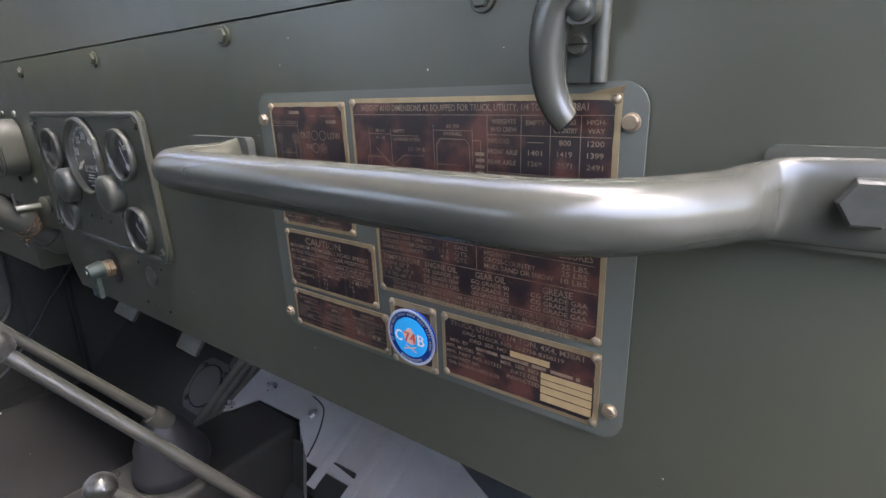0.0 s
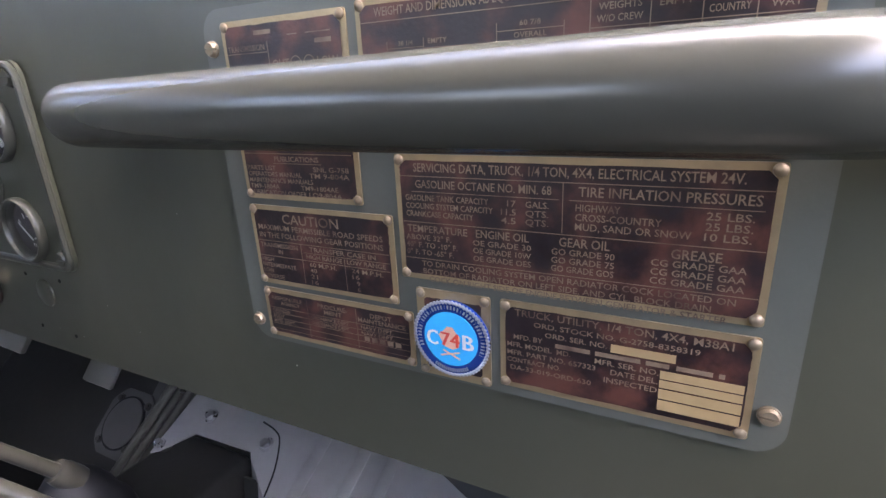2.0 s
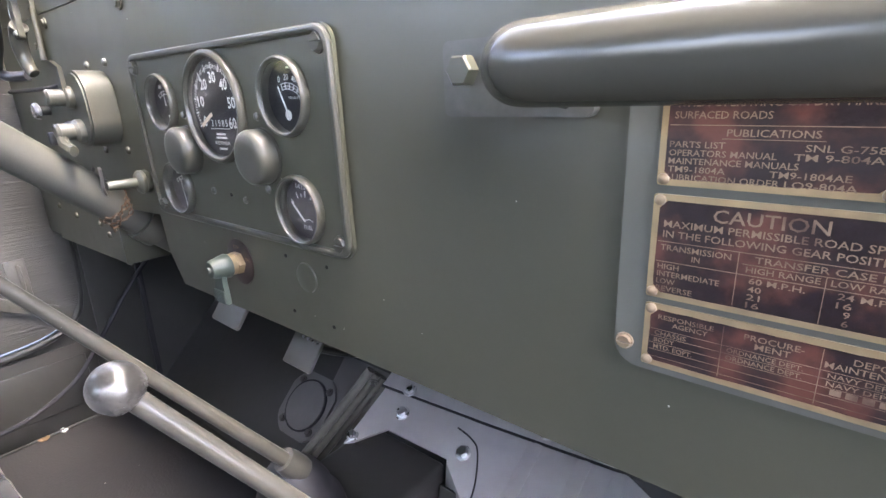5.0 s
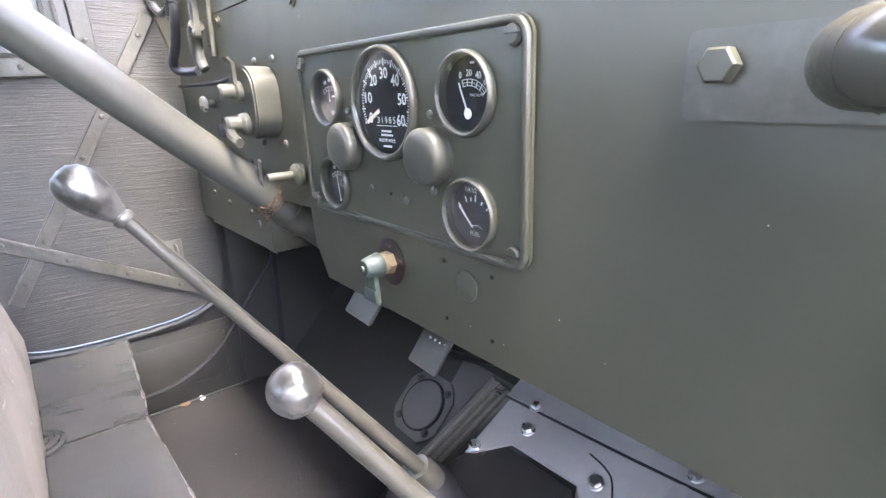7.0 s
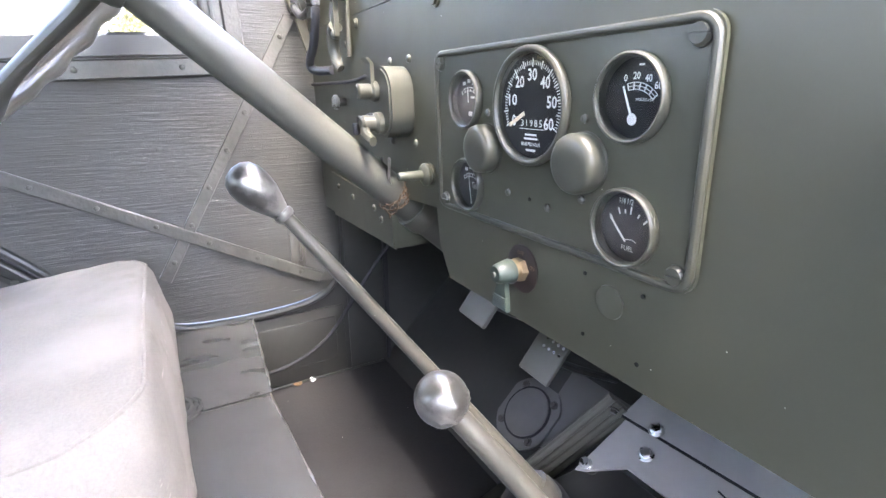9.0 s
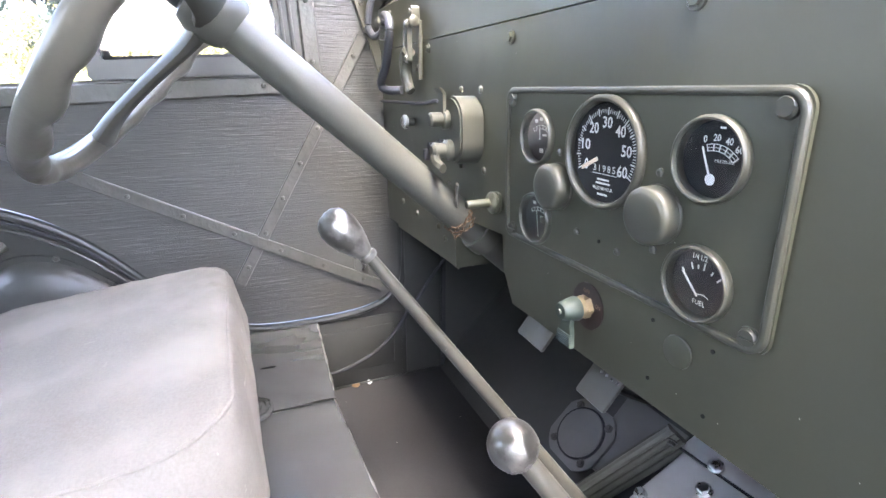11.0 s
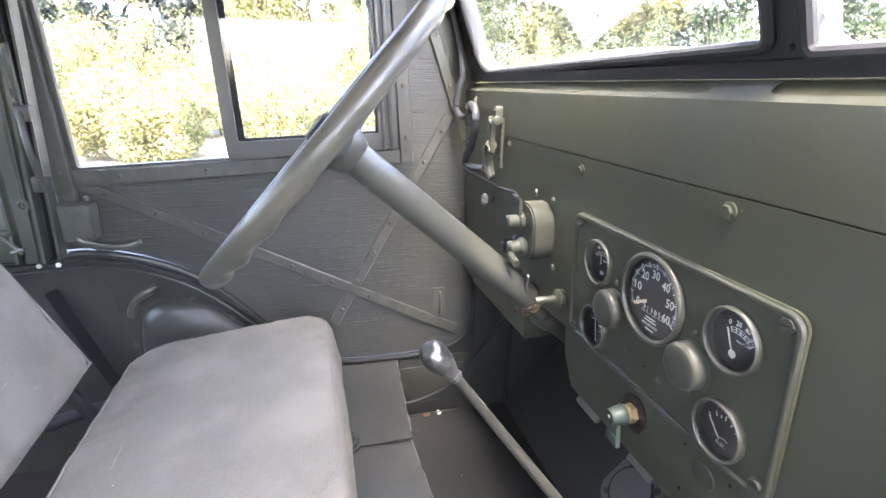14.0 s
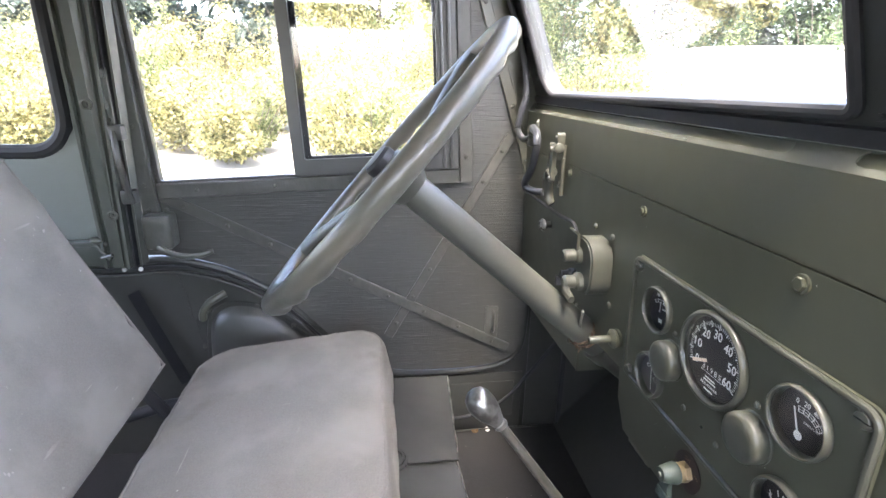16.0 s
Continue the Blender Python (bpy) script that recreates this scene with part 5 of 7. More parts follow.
for i, (s, w, a, b, c) in enumerate((("PAYLOAD", 0.0125, "", "800", "1200"), ("FRONT AXLE", 0.017, "1401", "1419", "1399"), ("REAR AXLE", 0.016, "1269", "2071", "2491"))):
    z = 1.0875 - 0.0055 * i
    T(bm, s, -0.1238, z, 0.0024, w)
    if a:
        T(bm, a, -0.0973, z, 0.0026, 0.0075, "c")
    else:
        rule(bm, -0.1015, z + 0.001, -0.0925, z + 0.001)
    T(bm, b, -0.082, z, 0.0026, 0.0058 if i == 0 else 0.0075, "c")
    T(bm, c, -0.0672, z, 0.0026, 0.0078, "c")
for i in range(3):
    z = 1.0685 - 0.0052 * i
    bar(bm, INK, -0.1238, -0.109, z, z + 0.0018)
    for x in (-0.1005, -0.085, -0.0705):
        bar(bm, INK, x, x + 0.0065, z, z + 0.0018)
# outline drawing of the truck with its dimension lines
for a, b in (((-0.208, 1.0935), (-0.208, 1.07)), ((-0.1905, 1.094), (-0.1905, 1.068)), ((-0.208, 1.0905), (-0.1905, 1.0905)), ((-0.1905, 1.0898), (-0.17, 1.0898)),
             ((-0.159, 1.0965), (-0.159, 1.064)), ((-0.1335, 1.0955), (-0.1335, 1.075)), ((-0.159, 1.0935), (-0.1335, 1.0935)), ((-0.1335, 1.0885), (-0.1285, 1.0885)), ((-0.1285, 1.0885), (-0.1285, 1.062)),
             ((-0.21, 1.0765), (-0.197, 1.0765)), ((-0.197, 1.0765), (-0.191, 1.071)), ((-0.191, 1.071), (-0.1815, 1.078)), ((-0.1815, 1.078), (-0.166, 1.0785)), ((-0.203, 1.082), (-0.186, 1.068)),
             ((-0.21, 1.0765), (-0.2115, 1.066)), ((-0.2115, 1.066), (-0.166, 1.064)), ((-0.213, 1.0545), (-0.166, 1.0545)), ((-0.157, 1.0745), (-0.139, 1.0745)), ((-0.157, 1.056), (-0.131, 1.056))):
    rule(bm, *a, *b, 0.0003)
T(bm, "38 1/4", -0.199, 1.0915, 0.0018, 0.007, "c")
T(bm, "51 1/8", -0.199, 1.0872, 0.0018, 0.007, "c")
T(bm, "EMPTY", -0.1885, 1.0915, 0.0019, 0.0085)
T(bm, "LOADED (1200)", -0.1885, 1.0868, 0.0019, 0.02)
T(bm, "60 7/8", -0.146, 1.095, 0.0018, 0.008, "c")
T(bm, "OVERALL", -0.146, 1.0908, 0.0019, 0.0125, "c")
T(bm, "CG OF G", -0.178, 1.081, 0.002, 0.0125)
loop = [(-0.1575, 1.066), (-0.157, 1.0855), (-0.1545, 1.0888), (-0.138, 1.0888), (-0.1355, 1.0855), (-0.135, 1.066)]
for a, b in zip(loop, loop[1:]):
    rule(bm, *a, *b, 0.0004)
for cx in (-0.2035, -0.1755):
    arc(bm, INK, (cx, 1.0605), 0.0036, 0.004, 0, 360, 24)
T(bm, "SHIPPING CUBAGE 250 CU. FT.", -0.123, 1.0525, 0.002, 0.042)
T(bm, "FRONT", -0.076, 1.0535, 0.0018, 0.009)
rule(bm, -0.0785, 1.0528, -0.064, 1.0528)
for i in range(4):
    bar(bm, INK, -0.132 + (i % 2) * 0.0008, -0.1262, 1.0805 - 0.0034 * i, 1.0823 - 0.0034 * i)
part("lettering", bm, M_LETTER, p, smooth=0)

# servicing data
p = plate(-0.2115, -0.06, 0.9882, 1.0478)
INK = inked((-0.2085, -0.0605, 0.9885, 1.0455), (-0.2115, -0.06, 0.9882, 1.0478))
bm = BM()
T(bm, "SERVICING DATA, TRUCK, 1/4 TON, 4X4, ELECTRICAL SYSTEM 24V.", -0.1985, 1.0382, 0.0036, 0.1265)
rule(bm, -0.2055, 1.0362, -0.0635, 1.0362)
T(bm, "GASOLINE OCTANE NO. MIN. 68", -0.198, 1.0312, 0.0034, 0.061)
rule(bm, -0.2, 1.0295, -0.134, 1.0295, 0.0003)
rule(bm, -0.13, 1.0295, -0.0655, 1.0295, 0.0003)
rule(bm, -0.1325, 1.0362, -0.1325, 1.0165)
T(bm, "TIRE INFLATION PRESSURES", -0.1265, 1.0312, 0.0036, 0.06)
for i, (a, w, b, c) in enumerate((("GASOLINE TANK CAPACITY", 0.04, "17", "GALS."), ("COOLING SYSTEM CAPACITY", 0.042, "11.5", "QTS."), ("CRANKCASE CAPACITY", 0.033, "4.5", "QTS."))):
    z = 1.0256 - 0.0036 * i
    T(bm, a, -0.2035, z, 0.0025, w)
    T(bm, b, -0.1515, z, 0.0025, 0.0038 if i == 0 else 0.0065, "r")
    T(bm, c, -0.1475, z, 0.0025, 0.0095)
for i, (a, w, b) in enumerate((("HIGHWAY", 0.0165, "25 LBS."), ("CROSS-COUNTRY", 0.031, "25 LBS."), ("MUD, SAND OR SNOW", 0.041, "10 LBS."))):
    z = 1.0255 - 0.0037 * i
    T(bm, a, -0.1275, z, 0.0027, w)
    T(bm, b, -0.0825, z, 0.0027, 0.0145)
rule(bm, -0.2055, 1.0158, -0.0635, 1.0158)
T(bm, "TEMPERATURE", -0.2035, 1.0112, 0.0032, 0.03)
T(bm, "ENGINE OIL", -0.1695, 1.0112, 0.0034, 0.0235)
T(bm, "GEAR OIL", -0.1335, 1.011, 0.0036, 0.0195)
T(bm, "GREASE", -0.0925, 1.0105, 0.0036, 0.0165)
for i, (a, w, b, c) in enumerate((("ABOVE 32\u00b0 F.", 0.023, "OE GRADE 30", "GO GRADE 90"), ("40\u00b0 F. TO -10\u00b0 F.", 0.026, "OE GRADE 10W", "GO GRADE 75"), ("0\u00b0 F. TO -65\u00b0 F.", 0.024, "OE GRADE OES", "GO GRADE GOS"))):
    z = 1.0076 - 0.0035 * i
    T(bm, a, -0.2045, z, 0.0024, w)
    T(bm, b, -0.171, z, 0.0024, 0.026)
    T(bm, c, -0.1365, z - 0.0002, 0.0025, 0.0245)
    T(bm, "CG GRADE GAA", -0.099, z - 0.0004, 0.0025, 0.031)
rule(bm, -0.2055, 0.9988, -0.0635, 0.9988)
for i, (s, x, w) in enumerate((("TO DRAIN COOLING SYSTEM OPEN RADIATOR COCK LOCATED ON", -0.197, 0.127), ("BOTTOM OF RADIATOR ON LEFT SIDE, AND CYL. BLOCK DRAIN", -0.1965, 0.119), ("COCK ON RIGHT SIDE OF ENGINE BETWEEN GENERATOR & STARTER", -0.1935, 0.1215))):
    T(bm, s, x, 0.9953 - 0.0036 * i, 0.0025, w)
part("lettering", bm, M_LETTER, p, smooth=0)

# truck data
p = plate(-0.161, -0.0593, 0.9395, 0.9838)
INK = inked((-0.158, -0.0595, 0.9375, 0.984), (-0.161, -0.0593, 0.9395, 0.9838))
bm = BM()
T(bm, "TRUCK, UTILITY, 1/4 TON, 4X4, M38A1", -0.151, 0.977, 0.0034, 0.083)
T(bm, "ORD. STOCK NO. G-2758-8358319", -0.1425, 0.9725, 0.0025, 0.064)
T(bm, "ORD. SER. NO.", -0.1375, 0.9682, 0.0024, 0.0255)
T(bm, "MFD. BY", -0.1515, 0.9648, 0.0024, 0.013)
for x0, x1 in ((-0.133, -0.1185), (-0.1165, -0.099), (-0.097, -0.0885), (-0.086, -0.0735), (-0.0715, -0.0695)):
    bar(bm, INK, x0, x1, 0.9637, 0.9659)
T(bm, "MFR. MODEL  MD.", -0.1545, 0.9605, 0.0025, 0.028)
T(bm, "MFR. SER. NO.", -0.1165, 0.9598, 0.0026, 0.0245)
T(bm, "MFR. PART NO. 657323", -0.1545, 0.9562, 0.0025, 0.0385)
T(bm, "DATE DEL.", -0.11, 0.9556, 0.0026, 0.018)
T(bm, "CONTRACT NO.", -0.1545, 0.9522, 0.0025, 0.024)
T(bm, "INSPECTED", -0.1125, 0.9513, 0.0026, 0.0205)
T(bm, "DA-33-019-ORD-630", -0.153, 0.948, 0.0025, 0.0355)
part("lettering", bm, M_LETTER, p, smooth=0)
for x0, x1, z0, z1 in ((-0.0915, -0.0628, 0.9585, 0.9625), (-0.0915, -0.0628, 0.9542, 0.958), (-0.0915, -0.0628, 0.9488, 0.9536), (-0.0915, -0.0628, 0.9432, 0.9482), (-0.1105, -0.0865, 0.9668, 0.9708)):
    bm = BM()
    bar(bm, INK, x0, x1, z0, z1)
    part("stamped_blank", bm, M_BLANK, p, "bare tan stamping field", smooth=0)

# a sliver of brass bent up at the corner of the upper plate
bm = BM()
slab(bm, [(-0.073, 1.1125), (-0.0585, 1.1122), (-0.056, 1.1155), (-0.064, 1.1145)], [], lambda x, z: Vector((x, DY - 0.0035 - 0.3 * max(0.0, z - 1.1122), z)), (0, 0.0006, 0))
part("bent_sliver", bm, M_BRASS, DP, "bent orange brass sliver")

# unit badge on its own small plate
p = plate(-0.2045, -0.1658, 0.9362, 0.9835, 0.0045, 0.001, "small brass plate with a round blue enamel badge")
c = Vector((-0.1852, DY - 0.0027, 0.96))
bm = BM()
lathe(bm, [(0.0196, 0), (0.0196, 0.002), (0.0188, 0.0026), (0, 0.0026)], c, OUT, 48)
badge = part("badge", bm, M_NAVY, p, "round navy and cyan enamel badge with silver rope edge")
ORIGIN[badge.name] = ORIGIN[p.name]
bm = BM()
for k in range(64):
    a = 2 * math.pi * k / 64
    q = c + Vector((0.0193 * math.cos(a), -0.0028, 0.0193 * math.sin(a)))
    t = Vector((-math.sin(a), 0, math.cos(a)))
    rr = Vector((math.cos(a), 0, math.sin(a)))
    rod(bm, q - t * 0.0009 - rr * 0.0006, q + t * 0.0009 + rr * 0.0006, 0.0007, 6)
part("rope_edge", bm, M_SILVER, p, "silver twisted rope edge")
bm = BM()
lathe(bm, [(0.0142, 0.0024), (0.0142, 0.0031), (0, 0.0031)], c, OUT, 40)
part("badge_centre", bm, M_BLUE, p, "cyan enamel centre")
B1 = lambda u, v: c + Vector((u, -0.0035, v))
B2 = lambda u, v: c + Vector((u, -0.0038, v))
bm = BM()
pts = [(-0.0062, 0.002), (-0.0035, 0.0042), (-0.0015, 0.0068), (0.0015, 0.0068), (0.003, 0.0045), (0.0055, 0.002), (0.0045, -0.0035), (0.0012, -0.0052), (-0.003, -0.004)]
bm.faces.new([bm.verts.new(B1(*q)) for q in pts])
line(bm, B1, (-0.0055, -0.0092), (0.0048, -0.0062), 0.0009)
line(bm, B1, (-0.004, -0.006), (0.005, -0.0098), 0.0009)
part("badge_shape", bm, M_ORANGE, p, "small orange raised shape", smooth=0)
bm = BM()
for du in (-0.0003, 0.0003):
    write(bm, "74", lambda u, v, du=du: B2(u + du, v) + Vector((0, -0.2 * du, 0)), 0.0072, (0.0002, -0.0034), width=0.0096, align="c")
part("badge_number", bm, M_RED, p, smooth=0)
bm = BM()
for du in (-0.0004, 0.0, 0.0004):
    place_letter = lambda u, v, du=du: B2(u + du, v) + Vector((0, -0.2 * du, 0))
    write(bm, "C", place_letter, 0.0078, (-0.0094, -0.0038), width=0.0056, align="c")
    write(bm, "B", place_letter, 0.0078, (0.0096, -0.0038), width=0.0054, align="c")
part("badge_letter", bm, M_WHITE, p, smooth=0)
bm = BM()
for k in range(38):
    a = radians(-20 + 220 * k / 37)
    tick(bm, lambda u, v: c + Vector((u, -0.003, v)), (0, 0), 0.0157, 0.0177, math.degrees(a), 0.0009 if k % 5 else 0.0002)
for k in range(16):
    tick(bm, lambda u, v: c + Vector((u, -0.003, v)), (0, 0), 0.0157, 0.0177, 240 + 60 * k / 15, 0.0008)
part("badge_marks", bm, M_SILVER, p, smooth=0)

# ---- grab handle ----
GH = thing("grab_handle", (-0.19, DY, 1.055), "olive tubular grab handle bolted across the dash", "grab handle")
zc = 1.0693
hp = smooth_path([(-0.348, 0.2355, zc), (-0.348, 0.226, zc), (-0.348, 0.208, zc), (-0.3465, 0.193, zc), (-0.339, 0.1805, zc), (-0.32, 0.1745, zc), (-0.2, 0.1695, zc + 0.0008), (-0.09, 0.1655, zc + 0.0017), (-0.058, 0.168, zc + 0.0017), (-0.034, 0.183, zc + 0.0017), (-0.015, 0.208, zc + 0.0017), (-0.002, 0.226, zc + 0.0027), (0.008, 0.2325, zc + 0.0032), (0.03, 0.2345, zc + 0.0032), (0.0615, 0.2352, zc + 0.0032)], 7)
n = len(hp)
rs, fl = [], []
for i, q in enumerate(hp):
    k = min(1.0, max(0.0, (0.2365 - q.y) / 0.022))
    rs.append(0.0168 + (0.0138 - 0.0168) * k)
    fl.append(0.12 + 0.88 * k)
bm = BM()
sweep(bm, hp, rs, 24, ref=(0, 0, 1), flat=fl)
part("tube", bm, M_GRAB, GH)
for x0, x1, xb, dz in ((-0.416, -0.335, -0.4005, 0.0), (-0.002, 0.062, 0.031, 0.0065)):
    bm = BM()
    slab(bm, rrect(x0, x1, (1.0495 if xb < 0 else 1.0475) + dz, 1.086 + dz, 0.004), [], dash_at(0.0065 if xb < 0 else 0.0045), (0, 0.0065 if xb < 0 else 0.0045, 0))
    part("end_plate", bm, M_BOLT if xb < 0 else M_TRIM, GH, "flattened end plate")
    bm = BM()
    hexbolt(bm, (xb, DY - (0.0065 if xb < 0 else 0.0072), 1.0715 if xb < 0 else 1.0745), OUT, 0.0078 if xb < 0 else 0.0095, 0.009, washer=False)
    part("bolt", bm, M_DASH if xb < 0 else M_BOLT, GH, "painted hexagon bolt head")

# ---- windshield latches ----


def latch(x):
    """A windshield clamp: narrow base plate with a rolled edge, pivot with lugs, hanging link, wire loop and hook handle."""
    th = thing("windshield_latch", (x, DY, 1.1), "olive steel windshield clamp with a curved hook handle", "latch", "windshield clamps")
    bm = BM()
    slab(bm, rrect(x - 0.009, x + 0.006, 1.117, 1.196, 0.0015), [], dash_at(0.0045), (0, 0.0045, 0))
    sweep(bm, [(x + 0.006, DY - 0.0035, 1.117), (x + 0.006, DY - 0.0035, 1.15), (x + 0.006, DY - 0.0035, 1.176)], 0.0036, 12, ref=(1, 0, 0))
    part("base_plate", bm, M_BEZEL, th, "base plate with a rolled edge")
    bm = BM()
    slotted(bm, (x - 0.004, DY - 0.0045, 1.133), OUT, 0.0052, 0.003)
    part("rivet", bm, M_BEZEL, th)
    bm = BM()
    rod(bm, (x - 0.013, DY - 0.016, 1.193), (x + 0.015, DY - 0.016, 1.193), 0.0052, 14)
    for dx, r in ((0.012, 0.0078), (-0.011, 0.0062)):
        lathe(bm, [(r * 0.8, 0), (r, 0.0015), (r, 0.0045), (r * 0.7, 0.006), (0, 0.0062)], (x + dx, DY - 0.016, 1.193), (1 if dx > 0 else -1, 0, 0), 14)
    slab(bm, rrect(x - 0.006, x + 0.006, 1.188, 1.215, 0.005, 5), [], dash_at(0.016), (0, 0.012, 0))
    part("pivot", bm, M_BEZEL, th, "pivot pin between two lugs")
    bm = BM()
    lathe(bm, [(0.0034, 0), (0.0028, 0.002), (0, 0.0028)], (x, DY - 0.016, 1.208), OUT, 12)
    part("pivot_screw", bm, M_BOLT, th)
    bm = BM()
    slab(bm, rrect(x - 0.003, x + 0.0105, 1.139, 1.196, 0.005, 5), [], dash_at(0.024), (0, 0.0065, 0))
    for z in (1.145, 1.19):
        lathe(bm, [(0.0052, 0), (0.0048, 0.0018), (0.003, 0.003), (0, 0.003)], (x + 0.0037, DY - 0.024, z), OUT, 14)
    part("link_bar", bm, M_BEZEL, th, "hanging link with round pins")
    bm = BM()
    sweep(bm, smooth_path([(x - 0.003, DY - 0.02, 1.189), (x - 0.0095, DY - 0.021, 1.183), (x - 0.0105, DY - 0.022, 1.165), (x - 0.0045, DY - 0.021, 1.152)], 5), 0.0018, 8, ref=OUT)
    part("wire_loop", bm, M_BEZEL, th)
    bm = BM()
    hp = smooth_path([(x + 0.0015, DY - 0.0195, 1.155), (x - 0.0065, DY - 0.0205, 1.149), (x - 0.0105, DY - 0.0205, 1.137), (x - 0.0112, DY - 0.0195, 1.124), (x - 0.0092, DY - 0.0175, 1.1115), (x - 0.0045, DY - 0.0155, 1.1025), (x - 0.0025, DY - 0.0145, 1.1)], 7)
    n = len(hp) - 1
    sweep(bm, hp, [0.0098 - 0.0036 * (i / n) ** 1.5 if i < n - 2 else (0.0058, 0.0048, 0.003)[i - n + 2] for i in range(n + 1)], 16, ref=OUT, flat=0.88)
    part("hook_handle", bm, M_GRAB, th, "curved tapering hook handle")
    return th


latch(-0.0745)
latch(-1.066)

LEAN = 0.0
# ---- steering column and wheel ----
CAX = Vector((-0.01, 0.296, -0.2555)).normalized()
WC = Vector((-0.9105, -0.046, 1.189))
SC = thing("steering_column", WC + CAX * 0.45, "olive steering column with a three-spoke wheel", "steering wheel")
bm = BM()
rod(bm, WC + CAX * 0.03, WC + CAX * 0.56, 0.0214, 28)
part("column_tube", bm, M_COLUMN, SC, "smooth painted column tube")
bm = BM()
lathe(bm, [(0.0255, 0), (0.026, 0.004), (0.026, 0.02), (0.0255, 0.024)], WC + CAX * 0.405, CAX, 24)
part("column_clamp", bm, M_TRIM, SC)
# the wheel sits a few degrees askew on its column
WAX = Vector((0.0572, 0.75, -0.661)).normalized()
U1 = WAX.cross(Vector((1, 0, 0))).normalized()
if U1.z < 0:
    U1.negate()
U2 = WAX.cross(U1)
WR = 0.2085
bm = BM()
pts = []
for k in range(192):
    a = 2 * math.pi * k / 192
    pts.append(WC + WR * (math.cos(a) * U1 + math.sin(a) * U2))
sweep(bm, pts, 0.0122, 16, closed=True, ref=WAX)
# finger grips on the underside
for i, v in enumerate(bm.verts):
    a = 2 * math.pi * (i // 16) / 192
    low = (v.co - pts[i // 16]).dot(WAX) / 0.0122
    if low > 0.2:
        v.co += WAX * (low - 0.2) * 0.0032 * math.sin(a * 26) * (0.5 + 0.5 * math.sin(a * 3 + 0.6))
part("wheel_rim", bm, M_RIM, SC, "worn grey-olive wheel rim", smooth=60)
bm = BM()
lathe(bm, [(0.0235, 0.046), (0.027, 0.04), (0.031, 0.026), (0.031, 0.01), (0.026, 0.0), (0.02, -0.003)], WC, CAX, 28)
part("wheel_hub", bm, M_COLUMN, SC)
bm = BM()
lathe(bm, [(0.021, -0.003), (0.021, -0.012), (0.018, -0.016), (0, -0.018)], WC, CAX, 24)
part("horn_button", bm, M_RUBBER, SC, "black horn button")
for a in (90, 210, 330):
    q = math.cos(radians(a)) * U1 + math.sin(radians(a)) * U2
    side = CAX.cross(q)
    bm = BM()
    hp = smooth_path([WC + CAX * 0.02 + q * 0.02, WC + CAX * 0.018 + q * 0.05, WC + CAX * 0.006 + q * 0.12, WC + q * 0.17, WC + q * (WR - 0.004)], 6)
    sweep(bm, hp, [0.0245 - 0.0085 * math.sin(math.pi * i / (len(hp) - 1)) for i in range(len(hp))], 14, ref=side, flat=0.48)
    part("spoke", bm, M_COLUMN, SC)
# rusty tag wire twisted round the column
bm = BM()
a, u, w = basis(CAX)
base = WC + CAX * 0.372
for t in range(5):
    sweep(bm, [base + CAX * (0.0032 * t - 0.003 + 0.003 * math.sin(k * 0.7 + 2.1 * t) + 0.0012 * math.sin(k * 2.9 + t)) + (0.0238 + 0.0006 * math.sin(k * 1.7 + t)) * (math.cos(2 * math.pi * k / 40) * u + math.sin(2 * math.pi * k / 40) * w) for k in range(40)], 0.0008, 6, closed=True, ref=CAX)
rnd = random.Random(5)
for k in range(16):
    p = base + CAX * rnd.uniform(-0.004, 0.014) + 0.0245 * (math.cos(k) * u + math.sin(k) * w)
    rod(bm, p, p + Vector((rnd.uniform(-1, 1), rnd.uniform(-1, 0.5), rnd.uniform(-1, 1))) * 0.009, 0.0007, 5)
part("tag_wire", bm, M_RUST, SC, "rusty twisted wire round the column")
bm = BM()
p0 = base + Vector((0.018, -0.012, 0.014))
sweep(bm, smooth_path([p0, p0 + Vector((0.006, -0.004, 0.012)), p0 + Vector((0.008, -0.004, 0.024)), p0 + Vector((0.014, -0.006, 0.034))], 5), 0.0028, 7, ref=(1, 0, 0), flat=0.6)
sweep(bm, smooth_path([p0 + Vector((-0.016, 0.0, 0.012)), p0 + Vector((-0.02, -0.002, 0.024)), p0 + Vector((-0.014, -0.004, 0.032))], 5), 0.0018, 6, ref=(1, 0, 0))
part("wire_tail", bm, M_STEEL, SC)

# ---- levers on the gearbox ----
GB = Vector((-0.622, 0.247, 0.715))
GL = thing("gear_lever", (-0.622, 0.25, 0.64), "long olive gear lever with a worn egg-shaped knob", "gear lever")
k1 = Vector((-0.674, 0.0325, 1.0105))
ax1 = (Vector((-0.6665, 0.055, 0.985)) - k1).normalized()
bm = BM()
lathe(bm, [(0, -0.0165), (0.006, -0.0155), (0.0105, -0.012), (0.0129, -0.006), (0.0131, 0.0005), (0.0118, 0.0085), (0.0092, 0.0155), (0.0066, 0.0215), (0.0056, 0.0235), (0.0068, 0.0245), (0.0068, 0.027), (0.0056, 0.029), (0, 0.029)], k1, ax1, 32)
part("knob", bm, M_KNOB, GL, "egg-shaped knob, paint worn to metal")
bm = BM()
hp = smooth_path([k1 + ax1 * 0.028, (k1 + ax1 * 0.03).lerp(GB, 0.33), (k1 + ax1 * 0.03).lerp(GB, 0.7), GB], 8)
sweep(bm, hp, [0.0044 + 0.003 * i / len(hp) for i in range(len(hp))], 12, ref=(1, 0, 0))
part("stalk", bm, M_LEVER, GL)
bm = BM()
